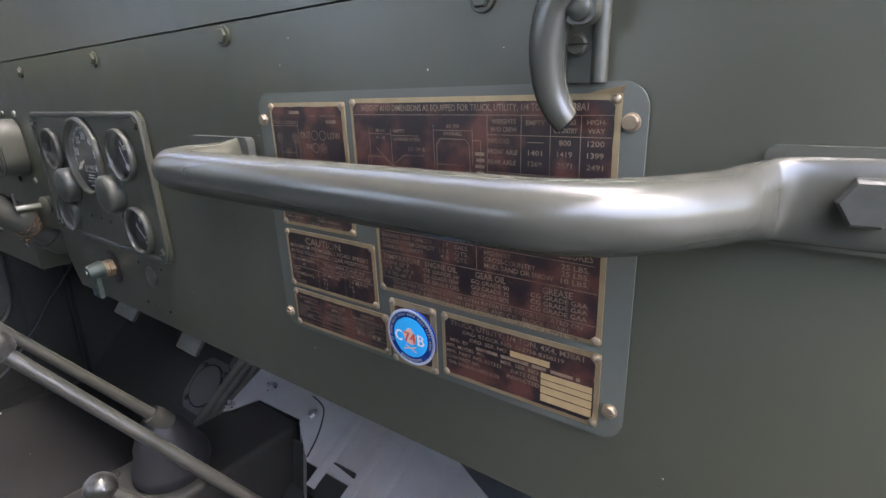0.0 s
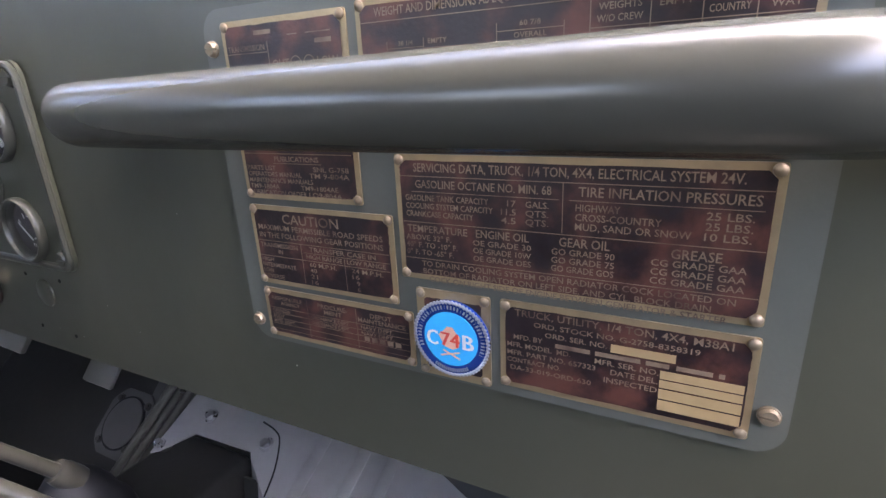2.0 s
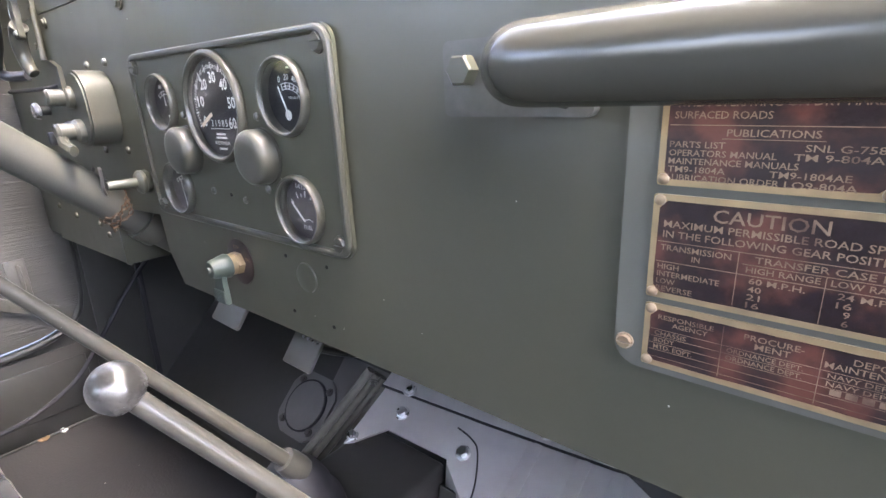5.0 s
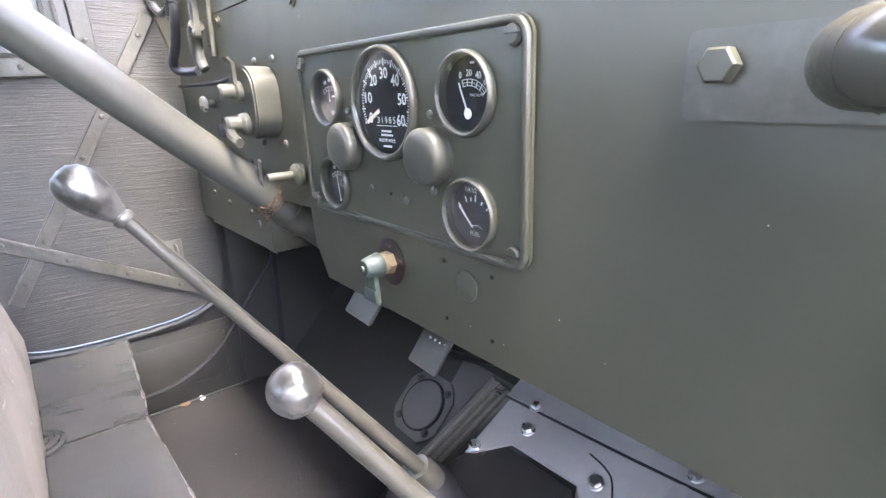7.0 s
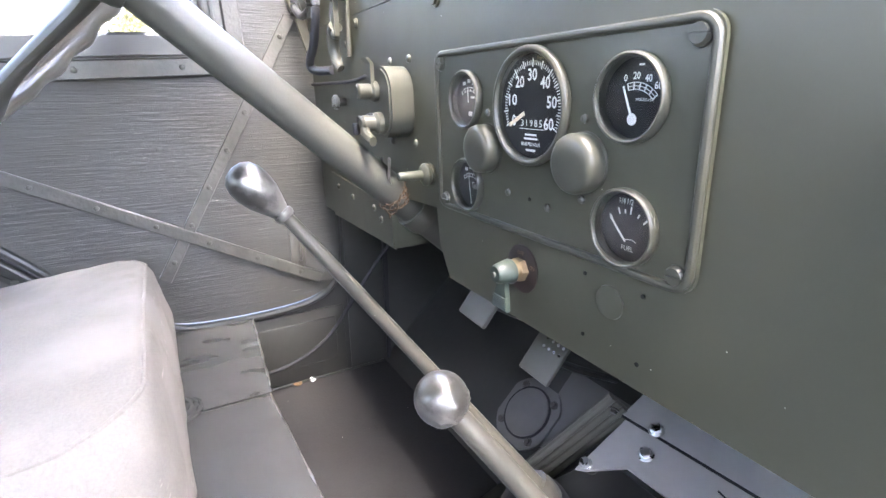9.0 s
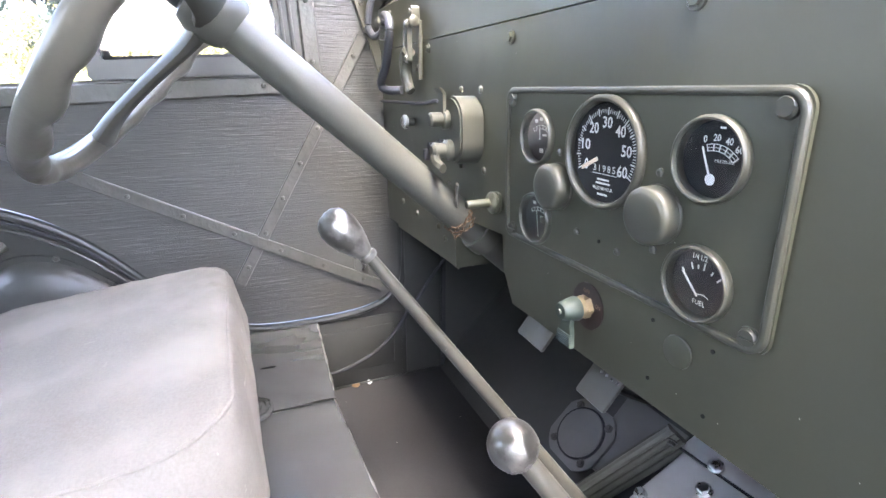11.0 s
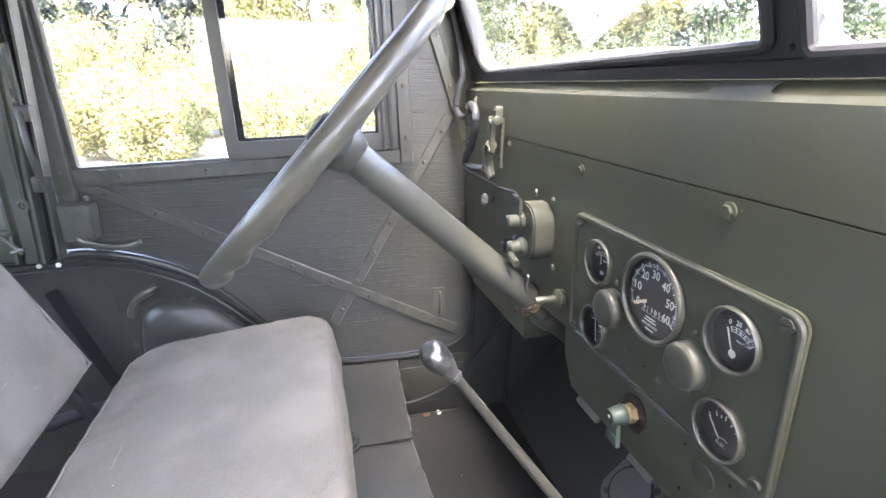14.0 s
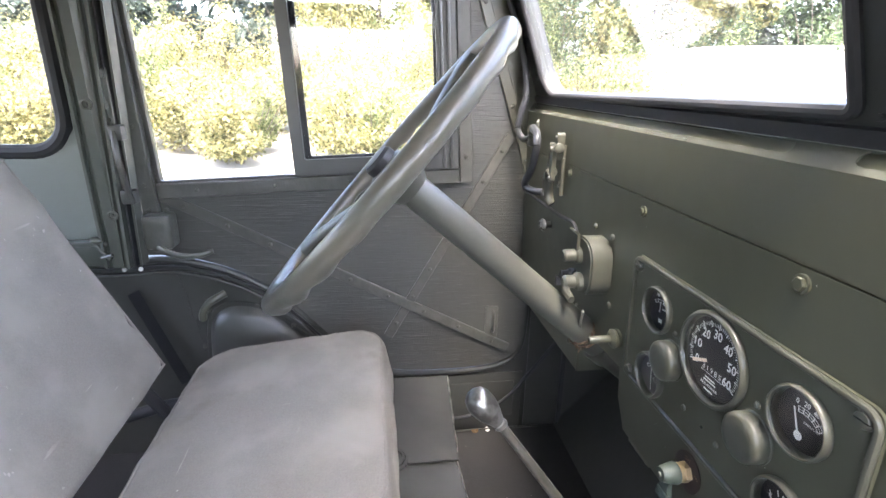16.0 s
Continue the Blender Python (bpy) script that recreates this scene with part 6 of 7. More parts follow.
lathe(bm, [(0.0115, -0.004), (0.013, 0.004), (0.013, 0.018), (0.012, 0.024)], GB + (hp[-2] - GB).normalized() * 0.016, GB - hp[-3], 18)
part("collar", bm, M_LEVER, GL)
bm = BM()
lathe(bm, [(0.0125, 0.052), (0.019, 0.047), (0.03, 0.032), (0.038, 0.012), (0.041, -0.006), (0.048, -0.016), (0.05, -0.03), (0.044, -0.045)], (-0.636, 0.25, 0.668), (0.1, -0.15, 1), 28)
part("boot", bm, M_RUBBER, GL, "dark rubber boot")
for kb, foot, r in ((Vector((-0.5435, 0.0965, 0.9105)), Vector((-0.3435, 0.3685, 0.5105)), 0.0148), (Vector((-0.497, 0.133, 0.757)), Vector((-0.41, 0.29, 0.565)), 0.0145)):
    tl = thing("transfer_lever", foot, "olive lever with a round worn metal ball knob", "lever", "transfer case levers")
    dv = (foot - kb).normalized()
    bm = BM()
    ellipsoid(bm, kb, (r, r, r), seg=48)
    # the paint on the lower half is chipped and pitted
    worn = Vector((0.62, 0.45, -0.62)).normalized()
    for v in bm.verts:
        d = (v.co - kb).normalized()
        k = min(1.0, max(0.0, (d.dot(worn) - 0.35) * 6))
        v.co += d * k * (0.0011 * noise.noise(d * 9) + 0.0008 * noise.noise(d * 19) + 0.0003)
    part("knob", bm, M_KNOB, tl, "round ball knob, bright above and pitted below")
    bm = BM()
    sweep(bm, [kb + dv * r * 0.8, kb.lerp(foot, 0.25), kb.lerp(foot, 0.6), foot], 0.0066, 14, ref=(1, 0, 0))
    part("stalk", bm, M_LEVER, tl)

# ---- gearbox hump, toe plates, ribbed strip ----
HB = thing("gearbox_cover", (-0.64, 0.2, 0.5), "dark olive folded sheet cover over the gearbox", "gearbox cover")
bm = BM()
box(bm, (-0.712, -0.02, 0.5), (-0.577, 0.424, 0.6255), 0.009, 3)
part("cover_shell", bm, M_TUB, HB)
for x, y in ((-0.697, 0.385), (-0.695, 0.2)):
    bm = BM()
    hexbolt(bm, (x, y, 0.6255), (0, 0, 1), 0.006, 0.006)
    part("bolt", bm, M_BOLT, HB)
TP = thing("toe_plate", (-0.45, 0.42, 0.5), "worn shiny silvery steel toe plate with hexagon bolts", "cover plate")


def toe(x, y):
    return Vector((x, y, 0.6485 + 0.5 * (y - 0.435) - 0.15 * (x + 0.609)))


bm = BM()
slab(bm, [(-0.705, 0.368), (-0.695, 0.375), (-0.664, 0.409), (-0.574, 0.42), (-0.568, 0.414), (-0.517, 0.383), (-0.436, 0.39), (-0.43, 0.36), (-0.25, 0.36), (-0.25, 0.6), (-0.705, 0.6)], [], toe, (0, 0.001, -0.003))
part("plate", bm, M_TOE, TP)
bm = BM()
slab(bm, [(-0.71, 0.449), (-0.55, 0.4755), (-0.25, 0.53), (-0.25, 0.6), (-0.71, 0.6)], [], lambda x, y: toe(x, y) + Vector((0, 0, 0.004)), (0, 0.001, -0.003))
part("upper_plate", bm, M_TOE, TP)
bm = BM()
slab(bm, [(-0.436, 0.0), (-0.25, 0.0), (-0.25, 0.13), (-0.436, 0.13)], [], lambda x, s: Vector((x, 0.361 - 0.12 * s, 0.583 - s)), (0, 0.003, 0))
slab(bm, [(-0.57, 0.0), (-0.436, 0.0), (-0.436, 0.11), (-0.57, 0.11)], [], lambda x, s: Vector((x, 0.4 - 0.12 * s, 0.612 - s)), (0, 0.003, 0))
part("front_skirt", bm, M_TUB, TP)
bm = BM()
pa, pb = toe(-0.574, 0.42), toe(-0.517, 0.383)
vs = [bm.verts.new(q) for q in (pa, pb, pb - Vector((0.0, 0.012, 0.1)), pa - Vector((0.0, 0.012, 0.1)))]
bm.faces.new(vs)
bmesh.ops.solidify(bm, geom=bm.faces[:], thickness=0.003)
part("side_flange", bm, M_TOE, TP, "folded silvery flange")
for x in (-0.487, -0.43, -0.39):
    bm = BM()
    sweep(bm, [toe(x, 0.362 + 0.026 * k) for k in range(7)], 0.0028, 10, ref=(0, -0.45, 0.9), flat=3.2)
    part("pressed_rib", bm, M_TOE, TP)
for x, y, r in ((-0.659, 0.434, 0.0085), (-0.559, 0.434, 0.0085), (-0.668, 0.46, 0.0085), (-0.48, 0.5, 0.0085), (-0.7, 0.38, 0.007)):
    bm = BM()
    hexbolt(bm, toe(x, y) + Vector((0, 0, 0.004 if y > 0.45 else 0)), (0, -0.45, 0.9), r * 0.85, 0.008)
    part("bolt", bm, M_BRIGHT, TP)
bm = BM()
sweep(bm, smooth_path([toe(-0.582, 0.4545) + Vector((0, 0, 0.001)), toe(-0.56, 0.452) + Vector((0, 0, 0.001)), toe(-0.545, 0.444) + Vector((0, 0, 0.001)), toe(-0.528, 0.415) + Vector((0, 0, 0.001)), toe(-0.52, 0.386) + Vector((0, 0, 0.001))], 6), 0.0011, 6)
part("plate_seam", bm, M_RUBBER, TP)
bm = BM()
sweep(bm, [toe(x, y - 0.0012) + Vector((0, 0, 0.0025)) for x, y in ((-0.71, 0.449), (-0.55, 0.4755), (-0.4, 0.5027), (-0.25, 0.53))], 0.0019, 6)
part("plate_seam", bm, M_RUBBER, TP)

RS = thing("ribbed_cover", (-0.79, 0.42, 0.5), "olive ribbed steel strip on the toe board", "ribbed cover")
A0, B0 = Vector((-0.79, 0.353, 0.577)), Vector((-0.716, 0.428, 0.708))
across = Vector((0.004, 0.042, -0.043))
foot = A0 - (B0 - A0) * 0.58
bm = BM()
vs = [bm.verts.new(q) for q in (foot, B0, B0 + across, foot + across)]
bm.faces.new(vs)
bmesh.ops.solidify(bm, geom=bm.faces[:], thickness=0.004)
part("backing_strip", bm, M_RIB, RS)
for k in range(4):
    bm = BM()
    o = across * ((k + 0.5) / 4)
    sweep(bm, [A0 + o, (A0 + B0) / 2 + o, B0 + o], 0.0064, 10, ref=(-0.3, -0.6, -0.6))
    part("rib", bm, M_RIB, RS)
bm = BM()
hexbolt(bm, B0 - (B0 - A0) * 0.04 + across * 0.5 + Vector((0.002, -0.008, 0.002)), (0.3, -0.7, -0.6), 0.005, 0.006)
part("bolt", bm, M_BOLT, RS)

bm = BM()
fold = across * 1.28
sweep(bm, [A0 - (B0 - A0) * 0.3 + fold, A0 + fold, (A0 + B0) / 2 + fold, B0 + (B0 - A0) * 0.1 + fold], [0.013, 0.013, 0.012, 0.011], 12, ref=(-0.3, -0.6, -0.6))
part("rubber_fold", bm, M_HOSE, RS, "black rubber fold along the strip")

# round inspection cover on the toe board
TN = Vector((0, -0.7071, 0.7071))
IC = thing("inspection_cover", (-0.872, 0.432, 0.5785), "round dark inspection cover with four screws", "cover")
ic = Vector((-0.872, 0.432, 0.582))
bm = BM()
pl = lambda u, v: ic + Vector((u, v * 0.7071, v * 0.7071)) + TN * 0.002
slab(bm, [(0.052 * max(-1, min(1, 1.12 * math.cos(a))), 0.052 * max(-1, min(1, 1.12 * math.sin(a)))) for a in [2 * math.pi * k / 40 for k in range(40)]], [], pl, TN * 0.004)
part("cover_ring", bm, M_PLATE, IC)
bm = BM()
lathe(bm, [(0.042, 0.006), (0.0415, 0.008), (0.039, 0.0078), (0.0388, 0.0095), (0, 0.01)], ic, TN, 36)
part("cover_disc", bm, M_PLATE, IC)
bm = BM()
lathe(bm, [(0.0425, 0.0062), (0.0422, 0.0084), (0.0395, 0.0086), (0.0392, 0.0062)], ic, TN, 36)
part("cover_joint", bm, M_RUBBER, IC, "dark joint round the disc")
for a in (45, 135, 225, 315):
    bm = BM()
    hexbolt(bm, ic + TN * 0.006 + 0.0475 * (math.cos(radians(a)) * Vector((1, 0, 0)) + math.sin(radians(a)) * Vector((0, 0.7071, 0.7071))), TN, 0.005, 0.005)
    part("screw", bm, M_BOLT, IC)

bm = BM()
slab(bm, [(-0.845, 0.085), (-0.79, 0.09), (-0.745, 0.135), (-0.74, 0.21), (-0.85, 0.21)], [], lambda x, q: Vector((x, 0.3555 + q * 0.7071, 0.5 + q * 0.7071)) + TN * 0.003, TN * 0.003)
sweep(bm, [Vector((x, 0.3555 + q * 0.7071, 0.5 + q * 0.7071)) + TN * 0.006 for x, q in ((-0.845, 0.085), (-0.79, 0.09), (-0.745, 0.135))], 0.002, 6)
tagged(part("toe_patch", bm, M_PLATE, bpy.data.objects["wall_toe_board"], "bare grey patch plate"))

# pedals hanging below the dash
for i, (px, py, pz) in enumerate(((-0.847, 0.325, 0.807), (-0.79, 0.385, 0.735))):
    pd = thing("pedal", (px, py + 0.1, pz - 0.1), "olive steel foot pedal with raised grip dots", "pedal", "foot pedals")
    bm = BM()
    turn = Euler((radians(-35), radians(8), radians(6))).to_matrix()
    box(bm, (px - 0.026, py - 0.004, pz - 0.03), (px + 0.026, py + 0.004, pz + 0.03), 0.003, 2, turn)
    part("pedal_pad", bm, M_RIB, pd)
    bm = BM()
    for u in range(4):
        for v in range(1 + i):
            q = Vector((px, py, pz)) + turn @ Vector((-0.008 + 0.009 * u, -0.004, 0.012 + 0.011 * v))
            lathe(bm, [(0.0022, 0), (0.0016, 0.001), (0, 0.0013)], q, turn @ Vector((0, -1, 0)), 8)
    tagged(part("grip_dots", bm, M_BRIGHT, pd), kind="stuff")
    bm = BM()
    sweep(bm, smooth_path([(px, py + 0.004, pz), (px, py + 0.05, pz - 0.03), (px + 0.005, py + 0.13, pz - 0.07)], 5), 0.009, 10, ref=(1, 0, 0), flat=0.6)
    part("pedal_arm", bm, M_TUB, pd)

# ---- box under the seat with two lids ----
RB = thing("seat_box", (-1.0, -0.2, 0.5), "grey-olive steel box with two flat lids under the driver's seat", "storage box")
bm = BM()
box(bm, (-1.262, -0.36, 0.5), (-0.74, 0.066, 0.664), 0.004)
part("box_body", bm, M_TUB, RB)


def lid(corners, z, seed):
    """A sheet between four corners (rear left, rear right, front right, front left), dented near its front edge."""
    bm = BM()
    n = 40
    a, b, c, d = [Vector((*q, 0)) for q in corners]
    for side in (0, 1):
        grid = []
        for i in range(n + 1):
            row = []
            for j in range(n + 1):
                u, v = i / n, j / n
                p = a.lerp(b, u).lerp(d.lerp(c, u), v)
                wear = max(0.0, v - 0.55) / 0.45
                p.z = z + (0.003 if side else 0.0) + 0.0035 * wear * wear * noise.noise(Vector((p.x * 22, p.y * 22, seed))) + 0.0012 * wear * noise.noise(Vector((p.x * 60, p.y * 60, seed + 3))) + 0.0006 * noise.noise(Vector((p.x * 8, p.y * 8, seed)))
                row.append(bm.verts.new(p))
            grid.append(row)
        for i in range(n):
            for j in range(n):
                bm.faces.new((grid[i][j], grid[i + 1][j], grid[i + 1][j + 1], grid[i][j + 1]))
        if side:
            for k in range(n):
                for p, q in (((k, 0), (k + 1, 0)), ((k, n), (k + 1, n)), ((0, k), (0, k + 1)), ((n, k), (n, k + 1))):
                    bm.faces.new((under[p[0]][p[1]], under[q[0]][q[1]], grid[q[0]][q[1]], grid[p[0]][p[1]]))
        under = grid
    return part("lid", bm, M_LID, RB, "flat painted lid with a worn dented front edge", smooth=60)


lid([(-1.262, -0.36), (-0.993, -0.36), (-0.992, 0.071), (-1.252, 0.088)], 0.668, 2.0)
lid([(-0.986, -0.36), (-0.74, -0.36), (-0.752, 0.078), (-0.983, 0.068)], 0.669, 9.0)
rnd = random.Random(12)
for pts in ([(-1.252, 0.088), (-0.99, 0.071)], [(-0.985, 0.068), (-0.752, 0.078), (-0.744, -0.1)]):
    line_pts = []
    for (xa, ya), (xb, yb) in zip(pts, pts[1:]):
        line_pts += [(xa + (xb - xa) * k / 14, ya + (yb - ya) * k / 14, 0.6712 + rnd.uniform(-0.0008, 0.0012)) for k in range(14)]
    bm = BM()
    sweep(bm, line_pts, [rnd.uniform(0.0004, 0.0024) for _ in line_pts], 7)
    part("worn_edge", bm, M_STEEL, RB, "lid edge worn to bare metal")
bm = BM()
for r0, z0 in ((0.03, 0.0), (0.024, 0.003), (0.014, 0.005)):
    lathe(bm, [(r0, z0), (r0, z0 + 0.004), (r0 - 0.004, z0 + 0.005), (r0 - 0.005, z0 + 0.002)], (-1.0, -0.045, 0.672), (0, 0, 1), 28)
part("filler_cap", bm, M_LID, RB, "round ribbed filler cap")

# ---- driver's seat ----
ST = thing("driver_seat", (-0.935, -0.235, 0.675), "grey canvas driver's seat with piped edges, wrinkled and dusty", "seat")


HX, HY, HZ, RC = 0.244, 0.18, 0.082, 0.07
SEAT_AT = Vector((-0.932, -0.217, 0.761))


def squab(p):
    q = p.copy()
    f = (q.y + HY) / (2 * HY)
    up = max(0.0, q.z / HZ)
    # the crown, the softer sides and the front
    q.z += 0.012 * up * (1 - (q.x / HX) ** 2) * (1 - (2 * f - 1) ** 4)
    q.x *= 1.0 - 0.055 * up * up
    q.z += up * 0.12 * (q.y - 0.12)
    if q.y > 0:
        q.y -= 0.014 * up * (q.y / HY)
    else:
        q.y -= 0.02 * up * (q.y / HY)
    # the side panels sag outwards
    belly = 1 - abs(2 * (q.z + HZ) / (2 * HZ) - 1)
    q.x += math.copysign(0.005 * belly, q.x)
    n = noise.noise(Vector((q.x * 9, q.y * 9, q.z * 12)))
    q += Vector((0.003 * n, 0.003 * n, 0.0035 * n))
    w = noise.noise(Vector((q.x * 26 + 5, q.y * 7, q.z * 20)))
    q.z += 0.0022 * w
    # puckers along the seam, creases down the side panels
    rim_near = abs(p.x) > 0.175 or abs(p.y) > 0.12
    q.z += 0.0018 * up * noise.noise(Vector((q.x * 60, q.y * 60, 2.0))) * (1 if rim_near else 0.25)
    if up < 0.95 and rim_near:
        c = 0.0022 * noise.noise(Vector((q.x * 24, q.y * 24, q.z * 16))) + 0.0012 * noise.noise(Vector((q.x * 60, q.y * 60, q.z * 40)))
        q.x += math.copysign(c, q.x)
        q.y += c
    # short tucks pulled in by the stitching
    if up > 0.8 and rim_near:
        q.z -= 0.0013 * max(0.0, noise.noise(Vector((q.x * 95, q.y * 95, 4.0))))
    return q


bm = BM()
loop = []
corners = rrect(-HX, HX, -HY, HY, RC, 14)
for (xa, ya), (xb, yb) in zip(corners, corners[1:] + corners[:1]):
    n = max(1, int(math.hypot(xb - xa, yb - ya) / 0.007))
    loop += [(xa + (xb - xa) * k / n, ya + (yb - ya) * k / n) for k in range(n)]
er = 0.016
levels = [(0.0, -HZ + (2 * HZ - er) * k / 16) for k in range(17)] + [(er * (1 - math.cos(a)), HZ - er + er * math.sin(a)) for a in [radians(15 * k) for k in range(1, 7)]]
levels += [(er + (HY - er) * f, HZ) for f in (0.06, 0.13, 0.21, 0.3, 0.4, 0.5, 0.6, 0.7, 0.8, 0.9, 0.97)]
rings = []
for inset, z in levels:
    fx, fy = (HX - inset * (HX - 0.055) / HY) / HX, (HY - inset) / HY
    rings.append([bm.verts.new(SEAT_AT + squab(Vector((x * fx, y * fy, z)))) for x, y in loop])
for a, b in zip(rings, rings[1:]):
    for i in range(len(a)):
        bm.faces.new((a[i - 1], a[i], b[i], b[i - 1]))
bm.faces.new(rings[-1])
bm.faces.new(rings[0])
part("cushion", bm, M_SEAT, ST, smooth=180)
bm = BM()
fx, fy = (HX - 0.006) / HX, (HY - 0.006) / HY
ring_pts = [(x * fx, y * fy) for x, y in loop]
sweep(bm, [SEAT_AT + squab(Vector((x, y, HZ - 0.0035))) for x, y in ring_pts], 0.0022, 7, closed=True)
part("piping", bm, M_SEAT, ST)
for x in (-1.14, -0.732):
    bm = BM()
    sweep(bm, smooth_path([(x + 0.01, -0.52, 0.7), (x, -0.44, 0.715), (x, -0.36, 0.715), (x, -0.2, 0.69), (x, -0.06, 0.685)], 6), 0.011, 12)
    part("seat_frame", bm, M_RUBBER, ST, "dark tubular steel seat frame")
lean = pose(-0.89, -0.53, 0.985, 24.5)


def back(p):
    q = p.copy()
    n = noise.noise(Vector((q.x * 7, q.z * 8, 3.0)))
    q.y += 0.005 * n + 0.008 * (1 - (q.x / 0.22) ** 2) * (1 if q.y > 0 else -1)
    q.y += 0.0022 * noise.noise(Vector((q.x * 22, q.z * 30, 1.0)))
    # folds pulled from the side seams
    edge = max(0.0, abs(q.x) / 0.215 - 0.35)
    q.y += 0.007 * edge * noise.noise(Vector((q.x * 5, q.z * 34 + q.x * 30, 7.0)))
    q.x *= 1.0 - 0.06 * max(0.0, (q.z - 0.1) / 0.1)
    return q


bm = BM()
rounded(bm, lean, (0.215, 0.032, 0.2), 0.022, 44, back)
part("backrest", bm, M_SEAT, ST, smooth=180)
bm = BM()
pp = [lean @ back(Vector((x, 0.027, z))) for x, z in rrect(-0.209, 0.209, -0.192, 0.192, 0.025, 5)]
sweep(bm, smooth_path(pp, 2, True), 0.0022, 7, closed=True)
part("piping", bm, M_SEAT, ST)
for x in (-1.09, -0.7):
    bm = BM()
    sweep(bm, [(x, -0.41, 0.7), (x, -0.47, 0.8), (x, -0.6, 1.1)], 0.011, 10, ref=(1, 0, 0))
    part("back_frame", bm, M_RUBBER, ST, "dark tubular back frame")

# ---- hose, cable and rubbish by the driver's door ----
HS = thing("wiper_hose", (-1.2, 0.2, 1.11), "dark rubber hose hanging at the end of the dash", "hose")
bm = BM()
sweep(bm, smooth_path([(-1.196, 0.228, 1.205), (-1.168, 0.217, 1.213), (-1.14, 0.215, 1.206), (-1.129, 0.213, 1.19), (-1.138, 0.213, 1.165), (-1.158, 0.214, 1.138), (-1.184, 0.213, 1.113), (-1.178, 0.221, 1.102), (-1.15, 0.238, 1.102)], 7), 0.0068, 12)
part("hose_tube", bm, M_HOSE, HS)
bm = BM()
rod(bm, (-1.204, 0.232, 1.203), (-1.184, 0.222, 1.209), 0.0098, 14)
box(bm, (-1.2035, 0.234, 1.2), (-1.1965, 0.2375, 1.226), 0.0012)
lathe(bm, [(0.0032, 0), (0.0026, 0.002), (0, 0.0026)], (-1.2, 0.234, 1.22), OUT, 10)
rod(bm, (-1.197, 0.222, 1.18), (-1.197, 0.224, 1.198), 0.006, 10)
part("hose_fitting", bm, M_BOLT, HS, "metal hose fitting")
HS2 = thing("drain_hose", (-1.25, 0.2, 1.2), "dark hose running down the windshield post", "hose")
bm = BM()
sweep(bm, smooth_path([ws_at(0.008)(-1.262, 0.36), ws_at(0.008)(-1.262, 0.2), ws_at(0.01)(-1.259, 0.1), (-1.24, 0.222, 1.27), (-1.243, 0.215, 1.235), (-1.248, 0.212, 1.206), (-1.236, 0.218, 1.189), (-1.212, 0.222, 1.19), (-1.2, 0.226, 1.198)], 7), 0.006, 10)
part("hose_tube", bm, M_HOSE, HS2)
CB = thing("floor_cable", (-1.27, 0.1, 0.53), "thin black cable sagging along the foot space", "cable")
bm = BM()
sweep(bm, smooth_path([(-1.266, 0.06, 0.545), (-1.262, 0.14, 0.553), (-1.262, 0.22, 0.59), (-1.262, 0.28, 0.66), (-1.262, 0.35, 0.75), (-1.26, 0.46, 0.86)], 7), 0.0042, 8, ref=(1, 0, 0))
part("cable_run", bm, M_RUBBER, CB)
LF = thing("dry_leaf", (-1.275, 0.165, 0.5), "small dry brown leaf on the floor", "leaf")
bm = BM()
rnd = random.Random(8)
loop = [(-1.27 + 0.009 * math.cos(a) * rnd.uniform(0.4, 1.2), 0.162 + 0.011 * math.sin(a) * rnd.uniform(0.3, 1.2)) for a in [2 * math.pi * k / 12 for k in range(12)]]
top = [bm.verts.new((x, y, 0.5025 + rnd.uniform(0, 0.005))) for x, y in loop]
bm.faces.new(top)
bmesh.ops.triangulate(bm, faces=bm.faces[:])
bmesh.ops.solidify(bm, geom=bm.faces[:], thickness=0.0005)
part("blade", bm, M_LEAFDRY, LF)
WP = thing("paper_scrap", (-1.274, 0.19, 0.5), "tiny white paper scrap on the floor", "litter")
bm = BM()
box(bm, (-1.281, 0.185, 0.5008), (-1.269, 0.194, 0.504), 0.001, 1, Euler((0.2, 0.15, 0.5)).to_matrix())
part("scrap", bm, M_PAPER, WP)

# ---- outside: ground, bushes, trees ----
bm = BM()
n = 60
grid = [[None] * (n + 1) for _ in range(n + 1)]
for i in range(n + 1):
    for j in range(n + 1):
        x, y = (math.copysign(abs(2 * i / n - 1) ** 2.2, i - n / 2) * 400, math.copysign(abs(2 * j / n - 1) ** 2.2, j - n / 2) * 400)
        d = math.hypot(x, y)
        z = 0.05 * noise.noise(Vector((x * 0.3, y * 0.3, 0))) * min(1, d / 6) + (0.004 * max(0, d - 14)) * (1 + noise.noise(Vector((x * 0.02, y * 0.02, 4))))
        grid[i][j] = bm.verts.new((x, y, z))
for i in range(n):
    for j in range(n):
        bm.faces.new((grid[i][j], grid[i + 1][j], grid[i + 1][j + 1], grid[i][j + 1]))
part("ground", bm, M_GROUND, None, "pale gravel yard with worn grass", smooth=180, kind="structure", category="ground")
# unseen dark strip, added so less light bounces up into the cab
bm = BM()
slab(bm, [(0.5, -14), (9, -14), (9, 14), (0.5, 14)], [], lambda x, y: Vector((x, y, 0.06)), (0, 0, 0.02))
part("road", bm, M_ROAD, None, "unseen dark asphalt lane, added to cut light bounced in from the passenger's side", kind="structure", category="road")

